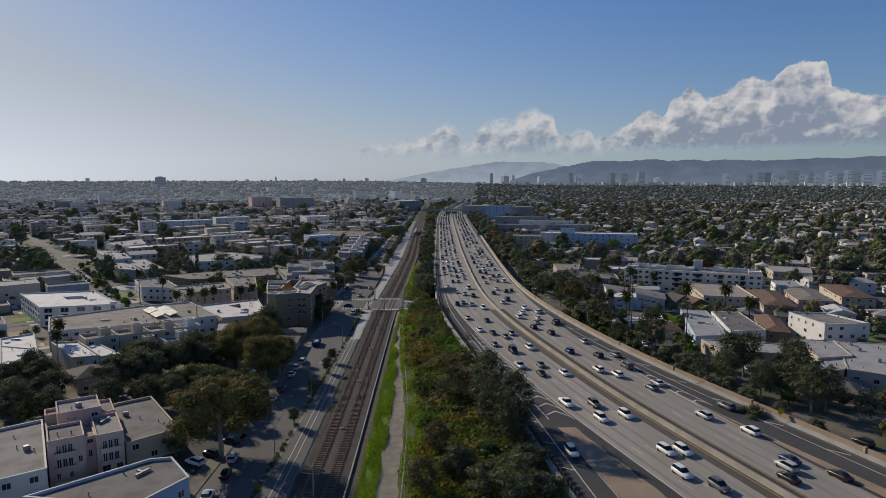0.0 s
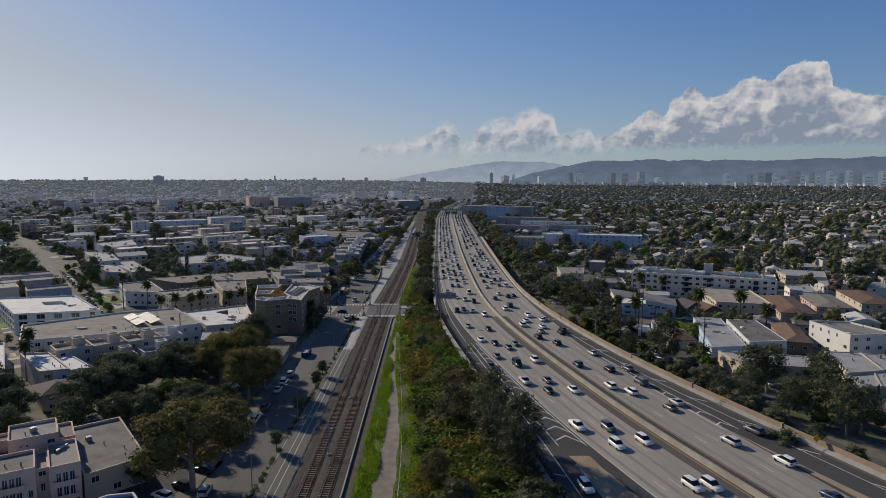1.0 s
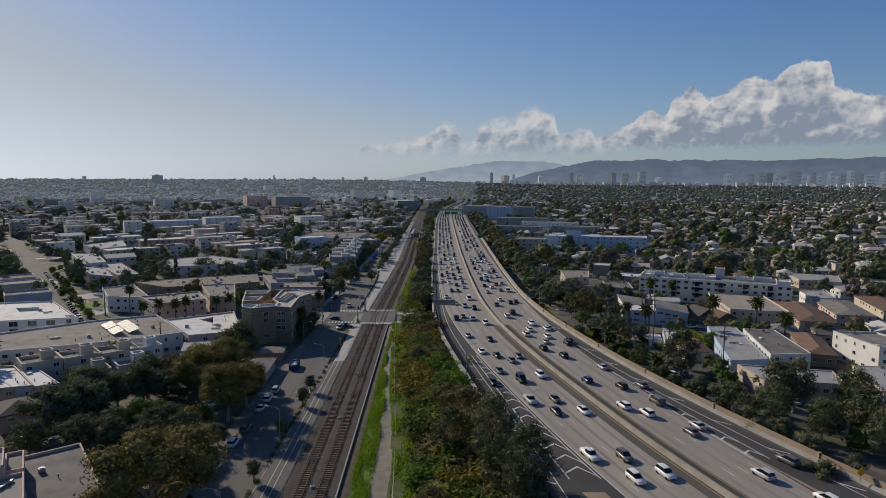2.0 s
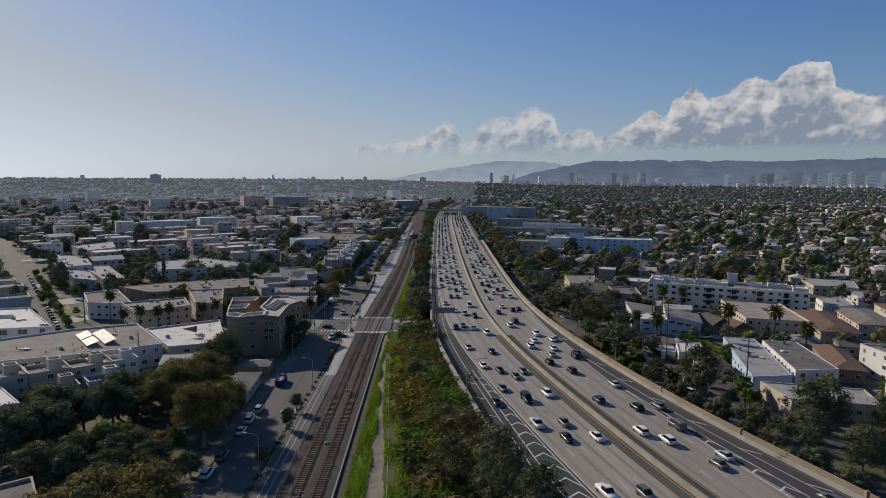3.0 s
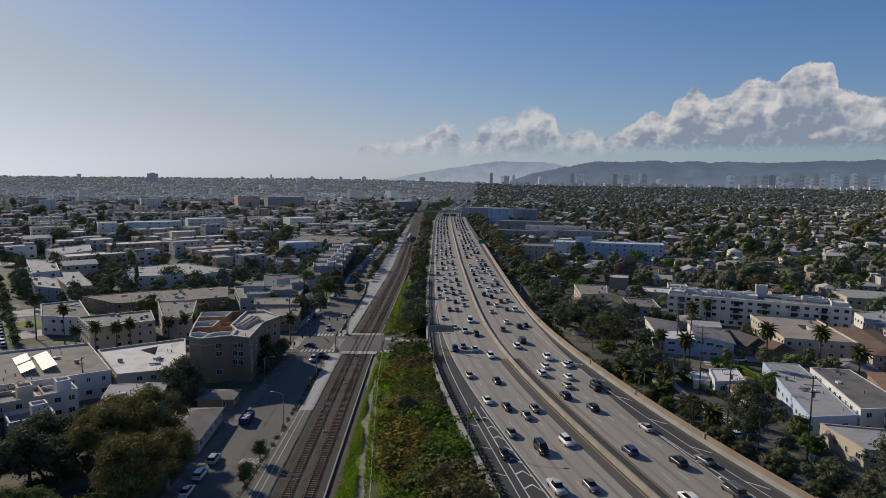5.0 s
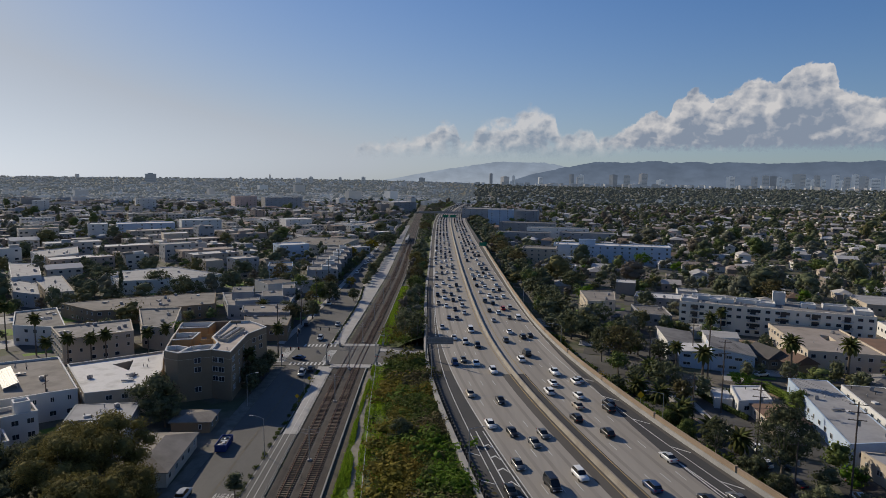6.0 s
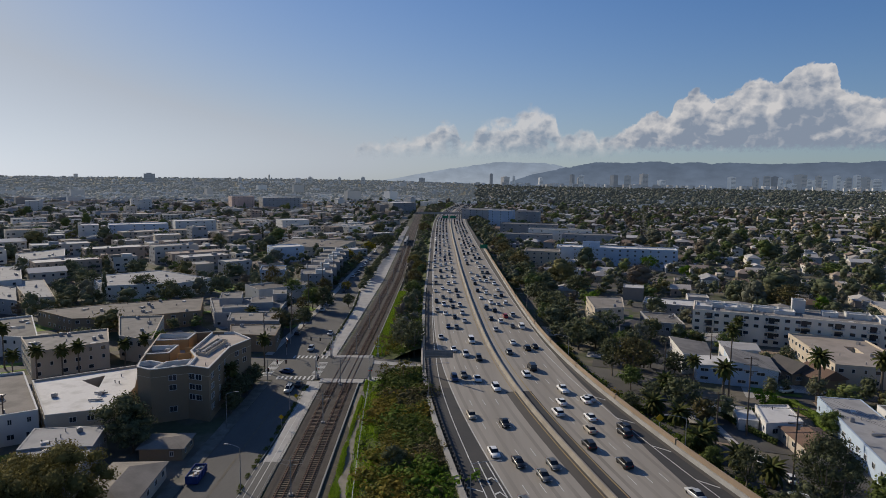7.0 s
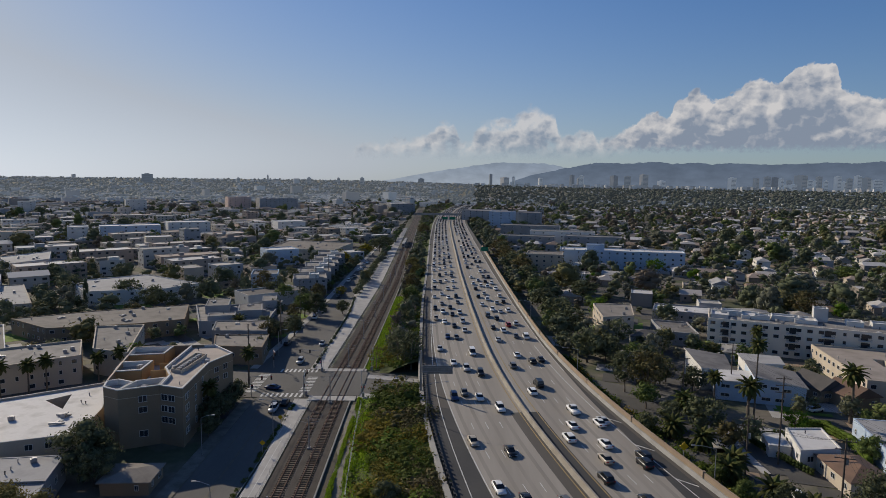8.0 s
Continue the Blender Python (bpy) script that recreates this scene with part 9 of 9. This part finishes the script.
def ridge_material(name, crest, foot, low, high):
    """Bluish glowing ridge: haze painted paler towards the foot, darker folds at the crest."""
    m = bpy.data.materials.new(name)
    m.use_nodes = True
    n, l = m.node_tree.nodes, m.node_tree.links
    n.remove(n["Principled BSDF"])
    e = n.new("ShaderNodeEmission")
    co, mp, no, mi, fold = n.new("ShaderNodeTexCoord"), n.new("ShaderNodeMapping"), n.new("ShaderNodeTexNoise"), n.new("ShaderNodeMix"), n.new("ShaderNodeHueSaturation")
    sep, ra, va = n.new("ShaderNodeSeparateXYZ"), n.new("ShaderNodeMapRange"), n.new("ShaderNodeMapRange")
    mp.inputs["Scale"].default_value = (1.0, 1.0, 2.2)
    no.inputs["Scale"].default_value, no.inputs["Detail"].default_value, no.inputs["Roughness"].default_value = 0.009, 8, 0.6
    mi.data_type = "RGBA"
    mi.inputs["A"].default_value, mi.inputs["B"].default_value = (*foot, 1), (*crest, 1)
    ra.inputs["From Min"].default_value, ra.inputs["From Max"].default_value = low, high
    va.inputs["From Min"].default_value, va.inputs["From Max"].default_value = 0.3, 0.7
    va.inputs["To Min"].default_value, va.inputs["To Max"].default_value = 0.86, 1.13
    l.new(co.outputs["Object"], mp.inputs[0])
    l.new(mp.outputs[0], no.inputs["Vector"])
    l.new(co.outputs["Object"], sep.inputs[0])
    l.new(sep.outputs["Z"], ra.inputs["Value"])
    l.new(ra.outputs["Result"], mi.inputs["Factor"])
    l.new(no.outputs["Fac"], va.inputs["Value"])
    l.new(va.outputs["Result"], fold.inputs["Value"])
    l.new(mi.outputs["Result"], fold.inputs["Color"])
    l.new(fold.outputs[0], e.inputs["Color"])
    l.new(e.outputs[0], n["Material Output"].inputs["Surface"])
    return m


def hills(name, az0, az1, prof, mat, r, seed):
    s = Shape()
    n = 420
    up, dn = [], []
    for i in range(n + 1):
        az = az0 + (az1 - az0) * i / n
        el = float(np.interp(az, [p[0] for p in prof], [p[1] for p in prof]))
        el += (0.06 * noise.noise((az * 0.9, seed, 0)) + 0.07 * noise.noise((az * 2.3, seed, 1)) + 0.04 * noise.noise((az * 6.3, seed, 2))) * min(1, max(0, el))
        up.append(far_point(az, el, r))
        dn.append(far_point(az, -1.6, r))
    s.ribbon(dn, up)
    return structure(name, s, mat, "hazy blue mountain ridge on the horizon", "backdrop")


hills("backdrop", -9, 48, [(-9, -0.8), (-4.2, -0.06), (-1.7, 0.45), (0.9, 0.88), (3.4, 1.26), (4.9, 1.5), (7.4, 1.44), (8.9, 1.45), (10.9, 1.1), (14, 0.8), (48, 0.6)], ridge_material("far_ridge_haze", (0.215, 0.262, 0.335), (0.29, 0.335, 0.40), 40, 190), 4900, 1.0)
hills("backdrop", 6, 48, [(6, -0.2), (7.9, 0.45), (10.1, 0.9), (12.8, 1.45), (13.7, 1.56), (15.6, 1.47), (18, 1.62), (20.2, 1.47), (21.5, 1.6), (22.4, 1.42), (23.7, 1.55), (26.6, 1.42), (28.6, 1.5), (30.5, 1.58), (32.4, 1.52), (33.8, 1.68), (34.7, 1.6), (48, 1.8)], ridge_material("near_ridge_haze", (0.096, 0.127, 0.181), (0.124, 0.158, 0.215), 50, 190), 4860, 5.0)


def skyline():
    """Hazy tower blocks below the hills."""
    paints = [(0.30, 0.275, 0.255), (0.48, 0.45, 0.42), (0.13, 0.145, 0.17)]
    # emission on walls and glass stands in for haze before the towers
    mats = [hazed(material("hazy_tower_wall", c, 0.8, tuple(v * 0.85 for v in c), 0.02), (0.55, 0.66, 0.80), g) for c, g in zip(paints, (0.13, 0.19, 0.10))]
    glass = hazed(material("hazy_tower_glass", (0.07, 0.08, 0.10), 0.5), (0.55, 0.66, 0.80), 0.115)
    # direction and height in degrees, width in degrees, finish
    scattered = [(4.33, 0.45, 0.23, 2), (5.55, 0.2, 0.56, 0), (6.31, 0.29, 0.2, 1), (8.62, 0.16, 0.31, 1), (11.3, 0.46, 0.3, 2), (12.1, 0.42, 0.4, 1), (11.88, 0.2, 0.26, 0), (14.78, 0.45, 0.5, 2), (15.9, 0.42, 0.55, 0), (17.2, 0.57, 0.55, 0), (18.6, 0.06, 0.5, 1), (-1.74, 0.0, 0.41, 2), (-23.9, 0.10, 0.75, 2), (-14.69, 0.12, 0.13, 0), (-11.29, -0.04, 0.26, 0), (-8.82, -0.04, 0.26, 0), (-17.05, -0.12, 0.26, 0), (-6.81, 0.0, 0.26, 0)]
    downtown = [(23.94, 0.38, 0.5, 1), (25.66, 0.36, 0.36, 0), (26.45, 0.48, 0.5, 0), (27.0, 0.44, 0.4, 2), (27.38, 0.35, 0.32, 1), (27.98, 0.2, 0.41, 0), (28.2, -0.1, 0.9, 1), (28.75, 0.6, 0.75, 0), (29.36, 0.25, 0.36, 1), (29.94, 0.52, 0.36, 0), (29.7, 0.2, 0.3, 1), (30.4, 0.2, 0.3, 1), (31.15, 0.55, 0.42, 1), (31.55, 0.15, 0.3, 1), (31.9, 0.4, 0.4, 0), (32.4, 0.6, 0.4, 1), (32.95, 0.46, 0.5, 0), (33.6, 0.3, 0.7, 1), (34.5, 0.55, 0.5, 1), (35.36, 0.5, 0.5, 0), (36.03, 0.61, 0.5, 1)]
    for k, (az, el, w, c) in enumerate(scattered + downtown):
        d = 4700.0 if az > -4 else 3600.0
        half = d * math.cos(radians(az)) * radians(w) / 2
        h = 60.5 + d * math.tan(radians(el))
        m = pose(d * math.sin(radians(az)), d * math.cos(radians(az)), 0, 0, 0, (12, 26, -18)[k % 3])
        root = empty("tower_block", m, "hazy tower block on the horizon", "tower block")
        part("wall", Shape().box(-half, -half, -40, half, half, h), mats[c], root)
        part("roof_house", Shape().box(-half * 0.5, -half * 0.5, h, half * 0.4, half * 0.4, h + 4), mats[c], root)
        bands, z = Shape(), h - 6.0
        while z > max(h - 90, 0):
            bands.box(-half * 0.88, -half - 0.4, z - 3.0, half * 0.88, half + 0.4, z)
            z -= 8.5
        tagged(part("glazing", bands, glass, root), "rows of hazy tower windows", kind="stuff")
    r = random.Random(63)
    pale = Shape()
    for _ in range(330):                                   # pale low town at the foot of the hills
        az = r.uniform(-3, 44)
        d = r.uniform(4250, 4690)
        w, dp, h = r.uniform(8, 40), r.uniform(8, 26), 60.5 + d * math.tan(radians(r.uniform(-0.6, -0.28)))
        x, y = d * math.sin(radians(az)), d * math.cos(radians(az))
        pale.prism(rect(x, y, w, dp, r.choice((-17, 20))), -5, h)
    # the low town's haze is painted as emission as well
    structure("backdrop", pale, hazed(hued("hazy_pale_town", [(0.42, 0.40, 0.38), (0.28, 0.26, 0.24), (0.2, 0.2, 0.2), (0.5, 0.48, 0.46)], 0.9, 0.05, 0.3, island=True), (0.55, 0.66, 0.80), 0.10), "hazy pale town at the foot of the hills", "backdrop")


skyline()


def clouds():
    """A sheet of sky far off that carries the bank of heaped clouds."""
    s = Shape()
    n, r = 60, 4940.0
    lo = [far_point(-16 + 68 * i / n, 0.3, r) for i in range(n + 1)]
    hi = [far_point(-16 + 68 * i / n, 13.5, r) for i in range(n + 1)]
    s.ribbon(lo, hi)
    m = bpy.data.materials.new("cloud_bank")
    m.use_nodes = True
    N, L = m.node_tree.nodes, m.node_tree.links
    N.remove(N["Principled BSDF"])

    def math_node(op, a, b=None, c=None, clamp=False):
        k = N.new("ShaderNodeMath")
        k.operation = op
        k.use_clamp = clamp
        for i, v in enumerate((a, b, c)):
            if v is None:
                continue
            if isinstance(v, (int, float)):
                k.inputs[i].default_value = v
            else:
                L.new(v, k.inputs[i])
        return k.outputs[0]

    def ramp_of(value, a, b, lo_=0.0, hi_=1.0, smooth=True):
        k = N.new("ShaderNodeMapRange")
        k.interpolation_type = "SMOOTHSTEP" if smooth else "LINEAR"
        for i, v in enumerate((a, b, lo_, hi_)):
            if isinstance(v, (int, float)):
                k.inputs[i + 1].default_value = v
            else:
                L.new(v, k.inputs[i + 1])
        L.new(value, k.inputs[0])
        return k.outputs[0]

    co = N.new("ShaderNodeTexCoord")
    sep = N.new("ShaderNodeSeparateXYZ")
    L.new(co.outputs["Object"], sep.inputs[0])
    az = math_node("MULTIPLY", math_node("ARCTAN2", sep.outputs["X"], sep.outputs["Y"]), 57.2958)
    el = math_node("MULTIPLY", math_node("ARCTAN2", math_node("SUBTRACT", sep.outputs["Z"], 60.5), r), 57.2958)

    def plane(a, e, scale):
        cb = N.new("ShaderNodeCombineXYZ")
        L.new(math_node("MULTIPLY", a, scale), cb.inputs[0])
        L.new(math_node("MULTIPLY", e, scale), cb.inputs[1])
        return cb.outputs[0]

    def fbm(a, e, scale, detail=6.0, rough=0.55):
        no = N.new("ShaderNodeTexNoise")
        no.noise_dimensions = "2D"
        no.inputs["Scale"].default_value, no.inputs["Detail"].default_value, no.inputs["Roughness"].default_value = 1.0, detail, rough
        L.new(plane(a, e, scale), no.inputs["Vector"])
        return math_node("SUBTRACT", no.outputs["Fac"], 0.5)

    def billow(a, e, scale):
        vo = N.new("ShaderNodeTexVoronoi")
        vo.voronoi_dimensions, vo.feature = "2D", "SMOOTH_F1"
        vo.inputs["Scale"].default_value, vo.inputs["Smoothness"].default_value = 1.0, 0.25
        L.new(plane(a, e, scale), vo.inputs["Vector"])
        return math_node("SUBTRACT", 0.62, vo.outputs["Distance"])

    def heaps(da, de):
        """Relief of the cauliflower heads at a point, shifted by da, de degrees."""
        a, e = math_node("ADD", az, da), math_node("MULTIPLY", math_node("ADD", el, de), 1.2)
        wa = math_node("ADD", a, math_node("MULTIPLY", fbm(a, e, 0.8, 4), 1.1))
        we = math_node("ADD", e, math_node("MULTIPLY", fbm(e, a, 0.9, 4), 1.0))
        total = math_node("MULTIPLY", billow(wa, we, 0.52), 1.0)
        for sc, k in ((1.1, 0.5), (2.4, 0.2), (5.0, 0.07)):
            total = math_node("ADD", total, math_node("MULTIPLY", billow(wa, we, sc), k))
        return total

    def heap_line():
        """Height of the cloud tops by direction."""
        ramp = N.new("ShaderNodeFloatCurve")
        cur = ramp.mapping.curves[0]
        pts = [(-16, 0), (-9, 1.6), (-7.2, 3.1), (-5.2, 3.4), (-2.2, 3.9), (-0.7, 4.4), (0.6, 5.2), (1.1, 5.0), (1.5, 3.8), (2.1, 3.5), (2.8, 4.0), (3.3, 4.9), (4.1, 5.4), (5.8, 5.3), (7.3, 6.3), (8.0, 6.5), (9.0, 6.1), (9.9, 5.5), (10.3, 4.0), (12.2, 4.4), (12.9, 4.5), (13.4, 3.7), (14.4, 3.8), (15.3, 4.7),
               (16.4, 5.0), (17.5, 5.6), (18.7, 5.4), (19.2, 6.3), (20.4, 7.2), (21.3, 7.3), (22.3, 6.6), (23.8, 7.3), (25.9, 8.0), (26.7, 7.5), (27.2, 8.2), (28.1, 8.8), (30.0, 9.2), (30.5, 8.9), (30.9, 7.4), (32.0, 6.6), (34.4, 6.0), (40, 6.0), (52, 5)]
        while len(cur.points) < len(pts):
            cur.points.new(0.5, 0.5)
        for q, (a, e) in zip(cur.points, pts):
            q.location = ((a + 16) / 68, e / 14)
            q.handle_type = "AUTO"
        ramp.mapping.update()
        L.new(math_node("DIVIDE", math_node("ADD", az, 16.0), 68.0), ramp.inputs["Value"])
        return math_node("MULTIPLY", ramp.outputs[0], 14.0)

    relief = heaps(0, 0)
    wisp = fbm(az, el, 2.6, 7, 0.62)
    great = ramp_of(az, 12.5, 17.0)                       # the great heap to the right, thin small ones to the left
    edge = math_node("SUBTRACT", math_node("ADD", heap_line(), math_node("MULTIPLY", math_node("SUBTRACT", relief, 0.42), 0.75)), el)
    edge = math_node("ADD", edge, math_node("MULTIPLY", wisp, 0.34))
    soft_w = ramp_of(great, 0.0, 1.0, 0.75, 0.26, False)
    mask = ramp_of(edge, 0.0, soft_w)
    foot = ramp_of(math_node("ADD", el, math_node("MULTIPLY", wisp, 1.1)), ramp_of(great, 0.0, 1.0, 1.5, 2.3, False), ramp_of(great, 0.0, 1.0, 3.4, 3.05, False))
    holes = ramp_of(math_node("ADD", math_node("ADD", math_node("MULTIPLY", fbm(az, el, 0.55, 6, 0.6), 2.6), math_node("MULTIPLY", relief, 0.45)), great), -0.75, 0.1)
    alpha = math_node("MULTIPLY", math_node("MULTIPLY", mask, foot), math_node("MULTIPLY", holes, ramp_of(great, 0.0, 1.0, 0.80, 0.97, False)))
    # sunlit flanks: relief read against the sun, which stands to the left and above
    slope = math_node("ADD", math_node("MULTIPLY", math_node("SUBTRACT", heaps(0.55, -0.5), relief), 0.70), math_node("MULTIPLY", math_node("SUBTRACT", heaps(0.22, -0.2), relief), 0.45))
    depth = ramp_of(edge, 0.0, 3.4, 0.70, 0.0)
    left_flank = ramp_of(fbm(az, el, 0.33, 3), -0.2, 0.25, -0.14, 0.2)
    light = math_node("ADD", math_node("ADD", slope, depth), math_node("ADD", left_flank, ramp_of(el, 2.6, 5.4, -0.16, 0.08)))
    light = math_node("ADD", light, ramp_of(great, 0.0, 1.0, 0.22, 0.0), clamp=True)
    mi = N.new("ShaderNodeMix")
    mi.data_type = "RGBA"
    mi.inputs["A"].default_value, mi.inputs["B"].default_value = (0.225, 0.268, 0.345, 1), (0.60, 0.585, 0.585, 1)
    L.new(light, mi.inputs["Factor"])
    em = N.new("ShaderNodeEmission")
    L.new(mi.outputs["Result"], em.inputs["Color"])
    tr = N.new("ShaderNodeBsdfTransparent")
    mx = N.new("ShaderNodeMixShader")
    L.new(alpha, mx.inputs["Fac"])
    L.new(tr.outputs[0], mx.inputs[1])
    L.new(em.outputs[0], mx.inputs[2])
    L.new(mx.outputs[0], N["Material Output"].inputs["Surface"])
    structure("backdrop", s, m, "bank of heaped clouds above the hills", "backdrop")


clouds()
